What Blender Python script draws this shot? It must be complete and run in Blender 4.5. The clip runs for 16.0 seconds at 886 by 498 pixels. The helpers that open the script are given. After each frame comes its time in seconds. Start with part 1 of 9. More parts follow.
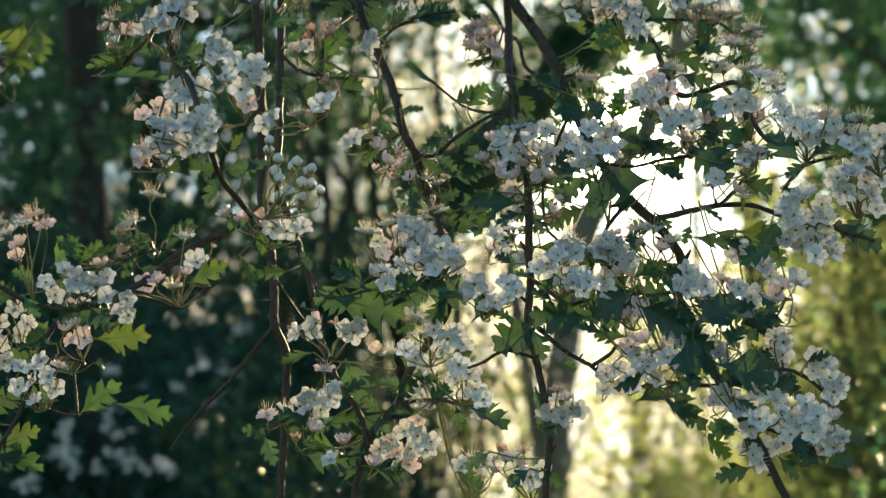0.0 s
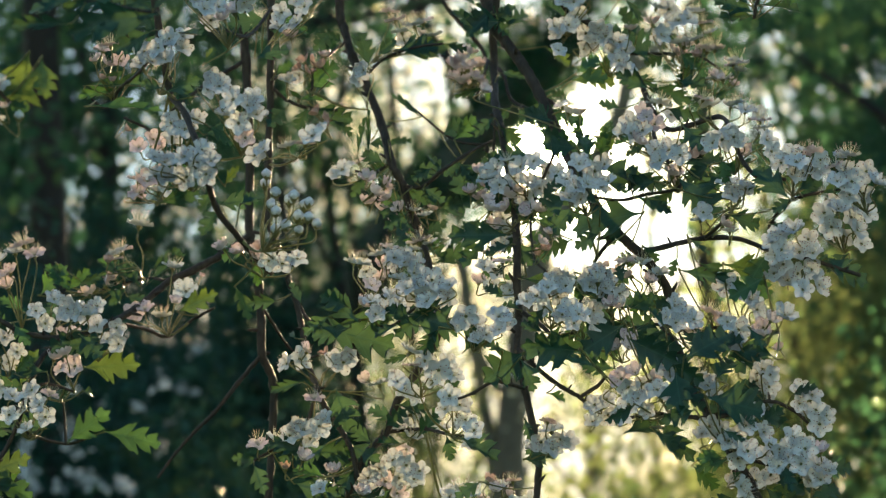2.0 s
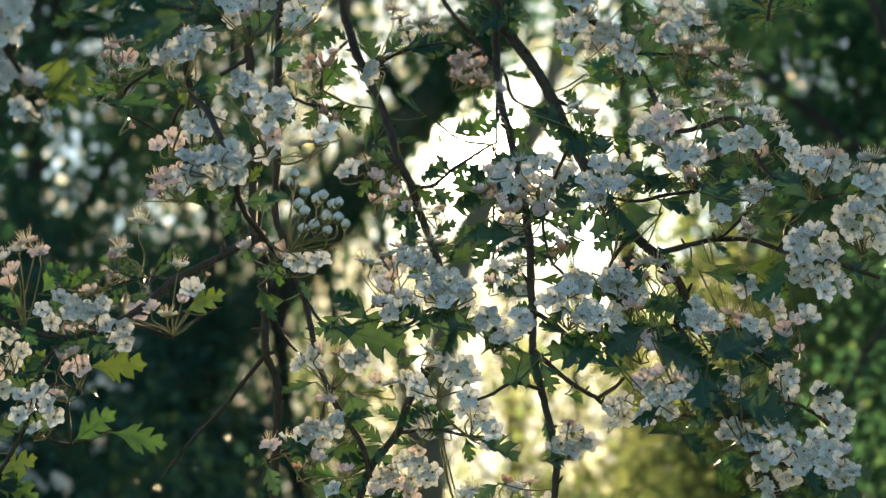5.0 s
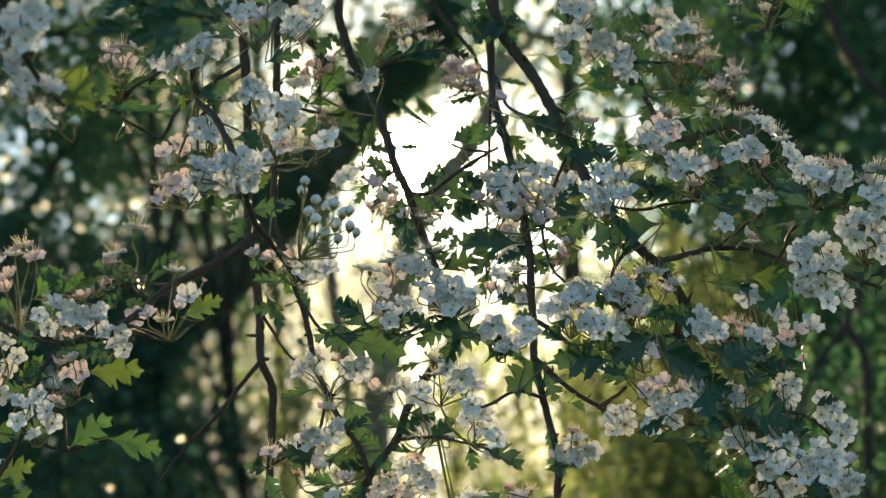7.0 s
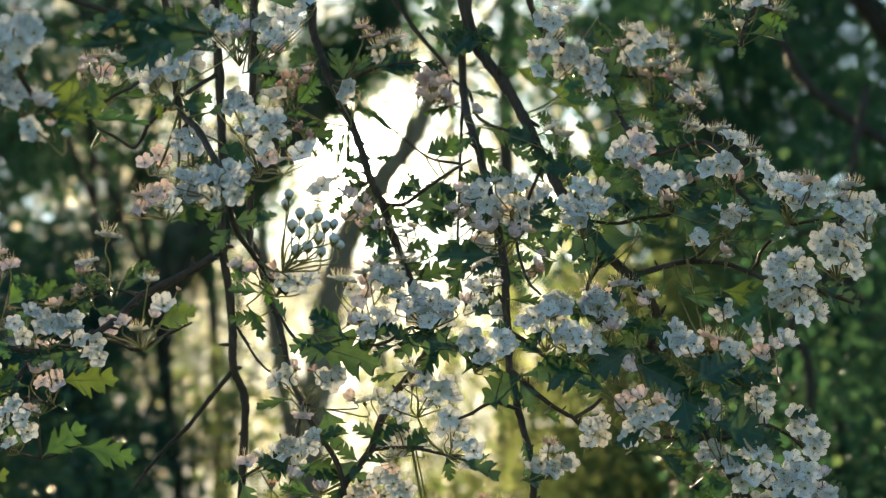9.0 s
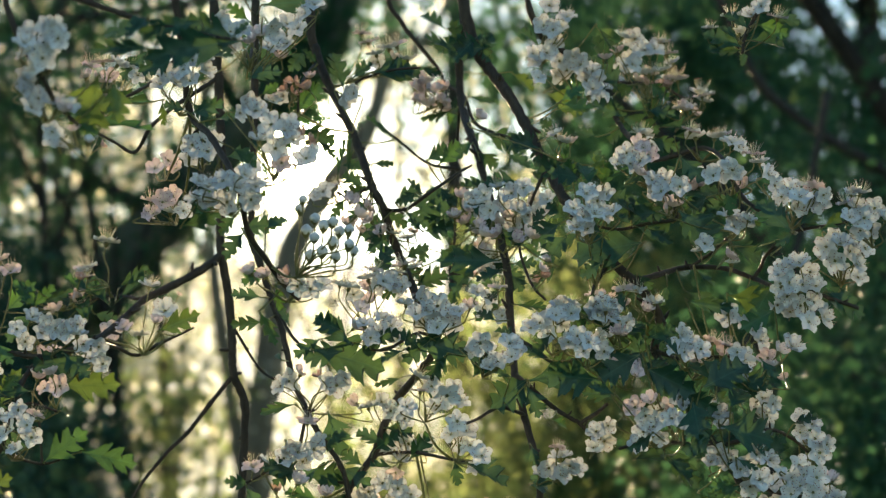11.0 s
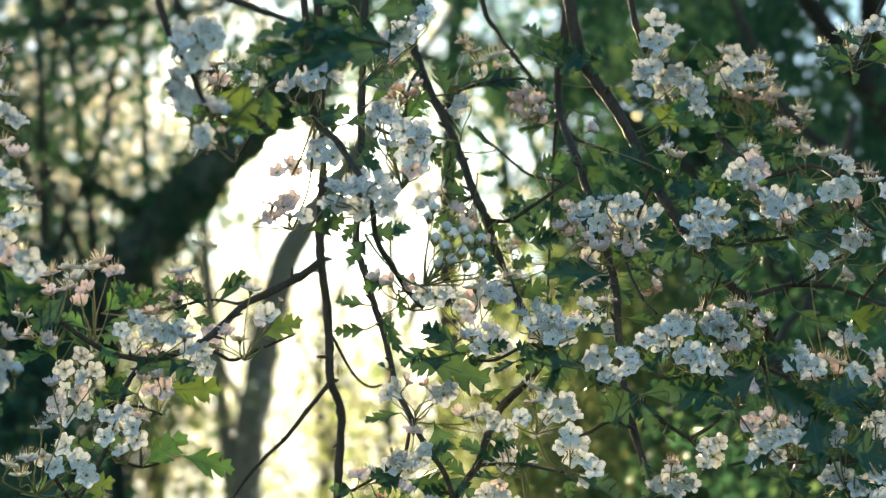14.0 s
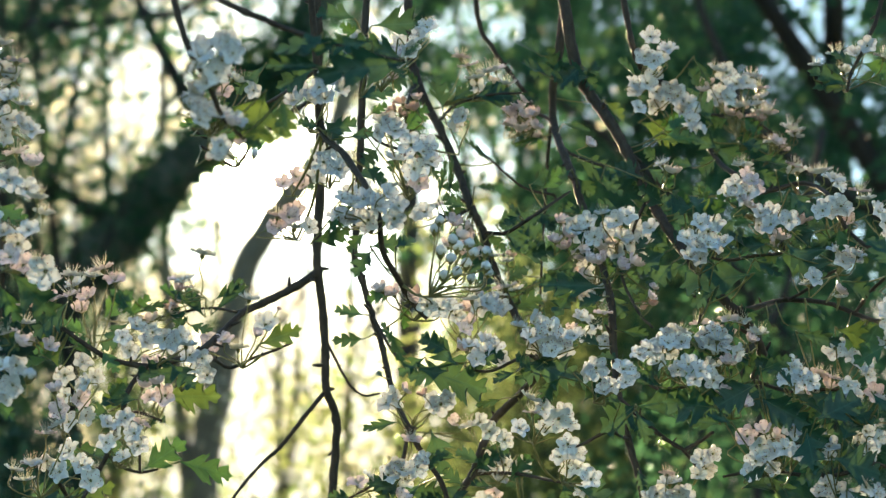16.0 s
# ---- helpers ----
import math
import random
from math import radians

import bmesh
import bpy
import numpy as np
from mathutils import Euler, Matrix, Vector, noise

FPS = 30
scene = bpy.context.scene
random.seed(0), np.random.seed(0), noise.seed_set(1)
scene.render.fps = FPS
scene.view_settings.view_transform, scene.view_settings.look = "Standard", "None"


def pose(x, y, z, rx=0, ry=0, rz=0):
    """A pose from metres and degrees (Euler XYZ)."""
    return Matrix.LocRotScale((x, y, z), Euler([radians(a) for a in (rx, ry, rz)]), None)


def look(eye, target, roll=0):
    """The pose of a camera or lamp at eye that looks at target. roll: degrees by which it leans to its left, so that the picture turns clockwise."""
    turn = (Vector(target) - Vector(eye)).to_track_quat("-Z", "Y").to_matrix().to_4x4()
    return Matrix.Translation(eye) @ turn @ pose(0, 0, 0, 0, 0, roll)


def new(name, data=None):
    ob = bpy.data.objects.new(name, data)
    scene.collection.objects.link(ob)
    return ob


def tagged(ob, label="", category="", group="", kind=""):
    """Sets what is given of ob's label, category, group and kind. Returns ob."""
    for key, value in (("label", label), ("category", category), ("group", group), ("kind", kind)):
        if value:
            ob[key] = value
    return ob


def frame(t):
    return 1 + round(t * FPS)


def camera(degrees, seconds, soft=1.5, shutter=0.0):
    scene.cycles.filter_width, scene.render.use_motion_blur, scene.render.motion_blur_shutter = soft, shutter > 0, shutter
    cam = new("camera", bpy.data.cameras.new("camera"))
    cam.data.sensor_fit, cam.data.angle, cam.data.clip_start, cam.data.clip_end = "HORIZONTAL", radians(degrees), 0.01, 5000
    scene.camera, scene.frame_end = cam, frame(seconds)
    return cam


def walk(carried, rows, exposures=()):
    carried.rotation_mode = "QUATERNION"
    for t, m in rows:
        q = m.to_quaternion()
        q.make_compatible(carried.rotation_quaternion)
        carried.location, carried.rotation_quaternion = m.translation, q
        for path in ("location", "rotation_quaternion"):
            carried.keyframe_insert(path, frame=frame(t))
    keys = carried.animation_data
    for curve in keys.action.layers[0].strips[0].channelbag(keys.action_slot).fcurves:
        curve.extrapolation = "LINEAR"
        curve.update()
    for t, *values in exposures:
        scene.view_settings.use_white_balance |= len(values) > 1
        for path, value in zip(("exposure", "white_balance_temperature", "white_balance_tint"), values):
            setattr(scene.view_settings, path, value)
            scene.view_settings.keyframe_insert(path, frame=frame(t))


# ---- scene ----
cam = camera(22.3, 16.0, soft=1.2, shutter=0.5)
PATH = [
    (0, (-0.0040, -1.2106, 1.3825), (-0.0560, 0.7680, 1.6696), 0.02),
    (0.5, (-0.0060, -1.2149, 1.3862), (-0.0540, 0.7634, 1.6763), 0.01),
    (1, (-0.0130, -1.2190, 1.3869), (-0.0490, 0.7588, 1.6840), 0.08),
    (1.5, (-0.0200, -1.2219, 1.3866), (-0.0400, 0.7544, 1.6896), 0.15),
    (2, (-0.0220, -1.2240, 1.3875), (-0.0330, 0.7533, 1.6905), 0.13),
    (2.5, (-0.0290, -1.2250, 1.3874), (-0.0200, 0.7511, 1.6924), 0.18),
    (3, (-0.0390, -1.2261, 1.3883), (-0.0130, 0.7501, 1.6923), 0.14),
    (3.5, (-0.0470, -1.2252, 1.3894), (-0.0100, 0.7512, 1.6914), 0.12),
    (6, (-0.0880, -1.2164, 1.3921), (0.0010, 0.7593, 1.6910), 0.10),
    (6.5, (-0.0960, -1.2175, 1.3940), (0.0110, 0.7571, 1.6928), 0.16),
    (7, (-0.1020, -1.2185, 1.3939), (0.0120, 0.7561, 1.6938), 0.14),
    (7.5, (-0.1050, -1.2206, 1.3948), (0.0160, 0.7531, 1.6935), 0.12),
    (8, (-0.1090, -1.2227, 1.3956), (0.0310, 0.7499, 1.6953), 0.18),
    (8.5, (-0.1160, -1.2238, 1.3975), (0.0400, 0.7468, 1.6970), 0.14),
    (9, (-0.1240, -1.2259, 1.3984), (0.0480, 0.7446, 1.6989), 0.31),
    (11.5, (-0.1670, -1.2259, 1.3984), (0.0610, 0.7370, 1.7063), 0.18),
    (12, (-0.1820, -1.2237, 1.3965), (0.0530, 0.7369, 1.7083), 0.36),
    (12.5, (-0.1960, -1.2217, 1.3967), (0.0420, 0.7398, 1.7085), 0.66),
    (13, (-0.2070, -1.2177, 1.3970), (0.0300, 0.7438, 1.7088), 0.96),
    (13.5, (-0.2130, -1.2147, 1.3962), (0.0180, 0.7467, 1.7101), 1.27),
    (14, (-0.2170, -1.2147, 1.3962), (0.0130, 0.7465, 1.7131), 1.47),
    (14.5, (-0.2230, -1.2135, 1.3943), (0.0100, 0.7463, 1.7151), 1.67),
    (15, (-0.2320, -1.2166, 1.3951), (0.0110, 0.7422, 1.7167), 1.84),
    (15.5, (-0.2370, -1.2214, 1.3927), (0.0150, 0.7359, 1.7203), 2.02),
    (16, (-0.2400, -1.2286, 1.3951), (0.0260, 0.7269, 1.7196), 1.99),
]
walk(cam, [(t, look(eye, target, roll)) for t, eye, target, roll in PATH],
     exposures=[(0.0, 2.21, 7250, 6), (12.0, 2.19, 7200, 6), (13.0, 2.22, 7150, 6), (14.2, 2.58, 6880, 5), (16.0, 2.58, 6880, 5)])
cam.data.dof.use_dof = True
cam.data.dof.focus_distance = 1.12
cam.data.dof.aperture_fstop = 16.0

# ---- daylight: low sun behind the branches ----
SUN_AZ, SUN_EL = radians(2.75), radians(11.0)
SUN_DIR = Vector((math.sin(SUN_AZ) * math.cos(SUN_EL), math.cos(SUN_AZ) * math.cos(SUN_EL), math.sin(SUN_EL)))

world = bpy.data.worlds.new("evening_sky")
scene.world = world
world.use_nodes = True
wn, wl = world.node_tree.nodes, world.node_tree.links
wn.clear()
w_out = wn.new("ShaderNodeOutputWorld")
sky = wn.new("ShaderNodeTexSky")
sky.sky_type = "NISHITA"
sky.sun_disc = False
sky.sun_elevation, sky.sun_rotation = SUN_EL, SUN_AZ
sky.air_density, sky.dust_density, sky.ozone_density = 1.0, 0.05, 2.5
sky_bg = wn.new("ShaderNodeBackground")
sky_bg.inputs[1].default_value = 0.070
wl.new(sky.outputs[0], sky_bg.inputs[0])
coord = wn.new("ShaderNodeTexCoord")
dot = wn.new("ShaderNodeVectorMath")
dot.operation = "DOT_PRODUCT"
dot.inputs[1].default_value = SUN_DIR
wl.new(coord.outputs["Generated"], dot.inputs[0])


def aureole(power, strength, colour):
    """The sky's own glow round the sun."""
    clampn = wn.new("ShaderNodeMath"); clampn.operation = "MAXIMUM"; clampn.inputs[1].default_value = 0.0
    p = wn.new("ShaderNodeMath"); p.operation = "POWER"; p.inputs[1].default_value = power
    s = wn.new("ShaderNodeMath"); s.operation = "MULTIPLY"; s.inputs[1].default_value = strength
    bg = wn.new("ShaderNodeBackground"); bg.inputs[0].default_value = (*colour, 1)
    wl.new(dot.outputs["Value"], clampn.inputs[0]); wl.new(clampn.outputs[0], p.inputs[0])
    wl.new(p.outputs[0], s.inputs[0]); wl.new(s.outputs[0], bg.inputs[1])
    return bg


mix = sky_bg
for power, strength, colour in ((9000, 60.0, (1.0, 0.88, 0.62)), (300, 0.35, (1.0, 0.84, 0.50)), (30, 0.12, (1.0, 0.86, 0.56))):
    add = wn.new("ShaderNodeAddShader")
    wl.new(mix.outputs[0], add.inputs[0]); wl.new(aureole(power, strength, colour).outputs[0], add.inputs[1])
    mix = add
wl.new(mix.outputs[0], w_out.inputs[0])

sun = new("sun", bpy.data.lights.new("sun", "SUN"))
sun.data.energy, sun.data.angle, sun.data.color = 5.0, radians(0.6), (1.0, 0.79, 0.52)
sun.matrix_world = look(SUN_DIR * 50, (0, 0, 0))


# ---- materials ----
def material(name, rough=0.6):
    m = bpy.data.materials.new(name)
    m.use_nodes = True
    b = m.node_tree.nodes["Principled BSDF"]
    b.inputs["Roughness"].default_value = rough
    return m, m.node_tree.nodes, m.node_tree.links, b


def ramp(nodes, stops):
    r = nodes.new("ShaderNodeValToRGB")
    while len(r.color_ramp.elements) < len(stops):
        r.color_ramp.elements.new(0.5)
    for e, (p, c) in zip(r.color_ramp.elements, stops):
        e.position, e.color = p, (*c, 1)
    return r


def noise_tex(nodes, links, scale, detail=4.0, rough=0.6, stretch=None):
    co = nodes.new("ShaderNodeTexCoord")
    n = nodes.new("ShaderNodeTexNoise")
    n.inputs["Scale"].default_value, n.inputs["Detail"].default_value, n.inputs["Roughness"].default_value = scale, detail, rough
    if stretch:
        mp = nodes.new("ShaderNodeMapping")
        mp.inputs["Scale"].default_value = stretch
        links.new(co.outputs["Object"], mp.inputs[0]); links.new(mp.outputs[0], n.inputs[0])
    else:
        links.new(co.outputs["Object"], n.inputs[0])
    return n


def bump(nodes, links, bsdf, height, strength, distance):
    bp = nodes.new("ShaderNodeBump")
    bp.inputs["Strength"].default_value, bp.inputs["Distance"].default_value = strength, distance
    links.new(height, bp.inputs["Height"]); links.new(bp.outputs[0], bsdf.inputs["Normal"])
    return bp


def bark_material(name, dark, light, scale, distance, sheen=0.0):
    m, n, l, b = material(name, 0.68)
    b.inputs["Specular IOR Level"].default_value = 0.3
    b.inputs["Sheen Weight"].default_value, b.inputs["Sheen Roughness"].default_value = sheen, 0.25
    a = noise_tex(n, l, scale, 6.0, 0.7, (1, 1, 0.35))
    c = noise_tex(n, l, scale * 0.18, 3.0)
    mx = n.new("ShaderNodeMath"); mx.operation = "MULTIPLY_ADD"; mx.inputs[1].default_value = 0.5
    l.new(c.outputs[0], mx.inputs[0]); l.new(a.outputs[0], mx.inputs[2])
    r = ramp(n, ((0.45, dark), (0.95, light)))
    l.new(mx.outputs[0], r.inputs[0]); l.new(r.outputs[0], b.inputs["Base Color"])
    bump(n, l, b, a.outputs[0], 0.9, distance)
    return m


def leaf_material(name, dark, light, through_colour, through_share, rough=0.44, veins=True, vary=0.25):
    """Leaf blade: a waxy face and light that comes through it."""
    m, n, l, b = material(name, rough)
    b.inputs["Specular IOR Level"].default_value = 0.3 if veins else 0.15
    b.inputs["Sheen Weight"].default_value, b.inputs["Sheen Roughness"].default_value = 0.10 if veins else 0.0, 0.2
    info = n.new("ShaderNodeObjectInfo")
    nz = noise_tex(n, l, 160.0 if veins else 3.0, 3.0)
    mx = n.new("ShaderNodeMath"); mx.operation = "MULTIPLY_ADD"; mx.inputs[1].default_value = vary * 2
    rnd = info.outputs["Random"]
    if not veins:
        rnd = n.new("ShaderNodeNewGeometry").outputs["Random Per Island"]
    l.new(rnd, mx.inputs[0]); l.new(nz.outputs[0], mx.inputs[2])
    r = ramp(n, ((0.35, dark), (1.0, light)))
    l.new(mx.outputs[0], r.inputs[0])
    colour = r.outputs[0]
    if veins:
        uv = n.new("ShaderNodeUVMap")
        sep = n.new("ShaderNodeSeparateXYZ"); l.new(uv.outputs[0], sep.inputs[0])
        ab = n.new("ShaderNodeMath"); ab.operation = "ABSOLUTE"; l.new(sep.outputs[1], ab.inputs[0])
        rib = n.new("ShaderNodeMath"); rib.operation = "LESS_THAN"; rib.inputs[1].default_value = 0.014; l.new(ab.outputs[0], rib.inputs[0])
        k = n.new("ShaderNodeMath"); k.operation = "MULTIPLY_ADD"; k.inputs[1].default_value = -0.9; l.new(ab.outputs[0], k.inputs[0]); l.new(sep.outputs[0], k.inputs[2])
        sc = n.new("ShaderNodeMath"); sc.operation = "MULTIPLY"; sc.inputs[1].default_value = 6.0; l.new(k.outputs[0], sc.inputs[0])
        fr = n.new("ShaderNodeMath"); fr.operation = "FRACT"; l.new(sc.outputs[0], fr.inputs[0])
        lt = n.new("ShaderNodeMath"); lt.operation = "LESS_THAN"; lt.inputs[1].default_value = 0.07; l.new(fr.outputs[0], lt.inputs[0])
        mxv = n.new("ShaderNodeMath"); mxv.operation = "MAXIMUM"; l.new(rib.outputs[0], mxv.inputs[0]); l.new(lt.outputs[0], mxv.inputs[1])
        fac = n.new("ShaderNodeMath"); fac.operation = "MULTIPLY"; fac.inputs[1].default_value = 0.2; l.new(mxv.outputs[0], fac.inputs[0])
        vm = n.new("ShaderNodeMix"); vm.data_type = "RGBA"
        vm.inputs["B"].default_value = (*[min(1, v * 1.9 + 0.02) for v in light], 1)
        l.new(fac.outputs[0], vm.inputs["Factor"]); l.new(colour, vm.inputs["A"])
        colour = vm.outputs["Result"]
        bump(n, l, b, nz.outputs[0], 0.25, 0.0006)
    l.new(colour, b.inputs["Base Color"])
    tr = n.new("ShaderNodeBsdfTranslucent")
    blotch = noise_tex(n, l, 55.0 if veins else 1.2, 3.0)
    glow = ramp(n, ((0.32, [v * 0.45 for v in through_colour]), (0.68, [min(1, v * 1.45) for v in through_colour])))
    if veins:
        l.new(blotch.outputs[0], glow.inputs[0])
    else:
        # a few random leaves per crown get a brighter through colour, imitating sunlit glints
        cube = n.new("ShaderNodeMath"); cube.operation = "POWER"; cube.inputs[1].default_value = 5.0; l.new(rnd, cube.inputs[0])
        young = n.new("ShaderNodeMath"); young.operation = "MULTIPLY_ADD"; young.inputs[1].default_value = 0.5
        l.new(cube.outputs[0], young.inputs[0]); l.new(blotch.outputs[0], young.inputs[2])
        e = glow.color_ramp.elements.new(1.0)
        e.color = (*[min(0.95, through_colour[1] * v) for v in (1.25, 2.0, 0.7)], 1)
        l.new(young.outputs[0], glow.inputs[0])
    l.new(glow.outputs[0], tr.inputs[0])
    ms = n.new("ShaderNodeMixShader"); ms.inputs[0].default_value = through_share
    l.new(b.outputs[0], ms.inputs[1]); l.new(tr.outputs[0], ms.inputs[2])
    l.new(ms.outputs[0], n["Material Output"].inputs[0])
    return m


def petal_material(name, inner, outer, through_colour, share=0.10):
    """Thin petals with a faint mottling, paler or pinker from one flower to the next."""
    m, n, l, b = material(name, 0.55)
    info = n.new("ShaderNodeObjectInfo")
    nz = noise_tex(n, l, 5.0, 4.0)
    mx = n.new("ShaderNodeMath"); mx.operation = "MULTIPLY_ADD"; mx.inputs[1].default_value = 0.45
    l.new(info.outputs["Random"], mx.inputs[0]); l.new(nz.outputs[0], mx.inputs[2])
    r = ramp(n, ((0.40, inner), (0.85, outer)))
    l.new(mx.outputs[0], r.inputs[0]); l.new(r.outputs[0], b.inputs["Base Color"])
    bump(n, l, b, nz.outputs[0], 0.3, 0.05)
    tr = n.new("ShaderNodeBsdfTranslucent"); tr.inputs[0].default_value = (*through_colour, 1)
    ms = n.new("ShaderNodeMixShader"); ms.inputs[0].default_value = share
    l.new(b.outputs[0], ms.inputs[1]); l.new(tr.outputs[0], ms.inputs[2])
    l.new(ms.outputs[0], n["Material Output"].inputs[0])
    return m


BARK = bark_material("hawthorn_bark", (0.010, 0.009, 0.007), (0.055, 0.045, 0.034), 420.0, 0.0008, 0.05)
TRUNK_BARK = bark_material("woodland_bark", (0.008, 0.008, 0.006), (0.034, 0.030, 0.024), 22.0, 0.02)
# Bark paled to stand in for haze over the trunks in the gap.
HAZE_BARK = bark_material("haze_bark", (0.06, 0.058, 0.044), (0.19, 0.175, 0.13), 18.0, 0.02)
# Mossy green bark, its tone lightened to imitate haze round the leaning trunk.
MOSSY_HAZE_BARK = bark_material("mossy_haze_bark", (0.045, 0.055, 0.040), (0.14, 0.15, 0.105), 16.0, 0.03)
LEAVES = {
    "d": leaf_material("leaf_dark_green", (0.005, 0.031, 0.022), (0.014, 0.062, 0.038), (0.09, 0.17, 0.05), 0.11),
    "g": leaf_material("leaf_green", (0.014, 0.054, 0.024), (0.032, 0.10, 0.040), (0.085, 0.18, 0.035), 0.16),
    "y": leaf_material("leaf_young", (0.024, 0.070, 0.020), (0.055, 0.12, 0.032), (0.13, 0.19, 0.035), 0.15),
}
WOOD_LEAF = leaf_material("woodland_leaf", (0.008, 0.042, 0.027), (0.026, 0.088, 0.046), (0.065, 0.17, 0.075), 0.36, 0.5, False)
# Darker, less see-through copy of the woodland leaf; shade is in its colour.
SHADE_LEAF = leaf_material("shade_leaf", (0.006, 0.034, 0.027), (0.020, 0.074, 0.052), (0.05, 0.13, 0.07), 0.12, 0.5, False)
# Yellow-green leaf whose brighter through colour also puts sunlight into it.
SUN_TINTED_LEAF = leaf_material("sun_tinted_leaf", (0.014, 0.045, 0.016), (0.05, 0.10, 0.03), (0.27, 0.32, 0.12), 0.46, 0.45, False)
# Cream through colour imitates haze and sun glow on far leaves.
HAZE_PALED_LEAF = leaf_material("haze_paled_leaf", (0.05, 0.08, 0.03), (0.11, 0.15, 0.06), (0.80, 0.76, 0.60), 0.74, 0.5, False)
PETAL = petal_material("petal_white", (0.40, 0.46, 0.50), (0.60, 0.655, 0.68), (0.72, 0.70, 0.66))
# Brightened petal copy; its paler colour puts backlight into the far flower heads.
PETAL_BRIGHT = petal_material("petal_bright", (0.60, 0.64, 0.64), (0.74, 0.77, 0.75), (0.86, 0.85, 0.80), 0.35)
PETAL_PINK = petal_material("petal_pink", (0.54, 0.42, 0.44), (0.74, 0.66, 0.68), (0.74, 0.55, 0.48))
PETAL_FADED = petal_material("petal_faded", (0.30, 0.17, 0.15), (0.52, 0.37, 0.33), (0.42, 0.27, 0.20), 0.13)
BUD = petal_material("bud_white", (0.42, 0.50, 0.56), (0.62, 0.68, 0.71), (0.60, 0.60, 0.55), 0.08)


def plain_material(name, c1, c2, scale, rough=0.6, through_colour=None, share=0.4):
    m, n, l, b = material(name, rough)
    b.inputs["Sheen Weight"].default_value, b.inputs["Sheen Roughness"].default_value = 0.15, 0.25
    nz = noise_tex(n, l, scale, 3.0)
    r = ramp(n, ((0.35, c1), (0.7, c2)))
    l.new(nz.outputs[0], r.inputs[0]); l.new(r.outputs[0], b.inputs["Base Color"])
    if through_colour:
        tr = n.new("ShaderNodeBsdfTranslucent"); tr.inputs[0].default_value = (*through_colour, 1)
        ms = n.new("ShaderNodeMixShader"); ms.inputs[0].default_value = share
        l.new(b.outputs[0], ms.inputs[1]); l.new(tr.outputs[0], ms.inputs[2])
        l.new(ms.outputs[0], n["Material Output"].inputs[0])
    return m


STALK = plain_material("flower_stalk", (0.09, 0.13, 0.04), (0.17, 0.16, 0.07), 300.0, 0.35, (0.24, 0.23, 0.08), 0.25)
FILAMENT = plain_material("filament", (0.60, 0.60, 0.50), (0.78, 0.76, 0.66), 40.0, 0.5, (0.80, 0.75, 0.55))
ANTHER = plain_material("anther", (0.09, 0.03, 0.03), (0.30, 0.13, 0.11), 30.0, 0.7)
GRASS = plain_material("grass", (0.03, 0.06, 0.015), (0.09, 0.13, 0.035), 0.8, 0.8)


# ---- mesh helpers ----
def smooth_path(points, steps):
    """Points along a smooth curve through the given ones."""
    p = [Vector(q) for q in points]
    p = [p[0] * 2 - p[1]] + p + [p[-1] * 2 - p[-2]]
    out = []
    for i in range(1, len(p) - 2):
        a, b, c, d = p[i - 1:i + 3]
        for k in range(steps):
            t = k / steps
            out.append(0.5 * ((2 * b) + (c - a) * t + (2 * a - 5 * b + 4 * c - d) * t * t + (3 * b - 3 * c + d - a) * t ** 3))
    out.append(p[-2].copy())
    return out


def add_tube(verts, faces, path, radii, sides=6, close=True, rough=0.0, seed=0.0):
    """Sweeps a ring along a path, with uneven radius where rough is given."""
    start = len(verts)
    up = Vector((0.31, 0.87, 0.37)).normalized()
    for i, c in enumerate(path):
        t = (path[min(i + 1, len(path) - 1)] - path[max(i - 1, 0)]).normalized()
        u = t.cross(up)
        u = u.normalized() if u.length > 1e-4 else t.orthogonal().normalized()
        v = t.cross(u)
        r = radii[i]
        for k in range(sides):
            a = 2 * math.pi * k / sides
            f = 1.0
            if rough:
                f += rough * noise.noise(Vector((i * 0.55 + seed, math.cos(a) * 1.3, math.sin(a) * 1.3)))
            verts.append(c + (u * math.cos(a) + v * math.sin(a)) * r * f)
    for i in range(len(path) - 1):
        for k in range(sides):
            a, b = start + i * sides + k, start + i * sides + (k + 1) % sides
            faces.append((a, b, b + sides, a + sides))
    if close:
        faces.append(tuple(range(start + sides - 1, start - 1, -1)))
        e = start + (len(path) - 1) * sides
        faces.append(tuple(range(e, e + sides)))


def mesh_of(name, verts, faces, mats, slots=None, smooth=True):
    me = bpy.data.meshes.new(name)
    me.from_pydata([tuple(v) for v in verts], [], faces)
    for m in mats:
        me.materials.append(m)
    if slots:
        me.polygons.foreach_set("material_index", slots)
    if smooth:
        me.polygons.foreach_set("use_smooth", [True] * len(me.polygons))
    me.update()
    return me


def part(name, mesh, parent, label="", at=(0, 0, 0)):
    ob = new(name, mesh)
    ob.parent = parent
    ob.location = at
    return tagged(ob, label)


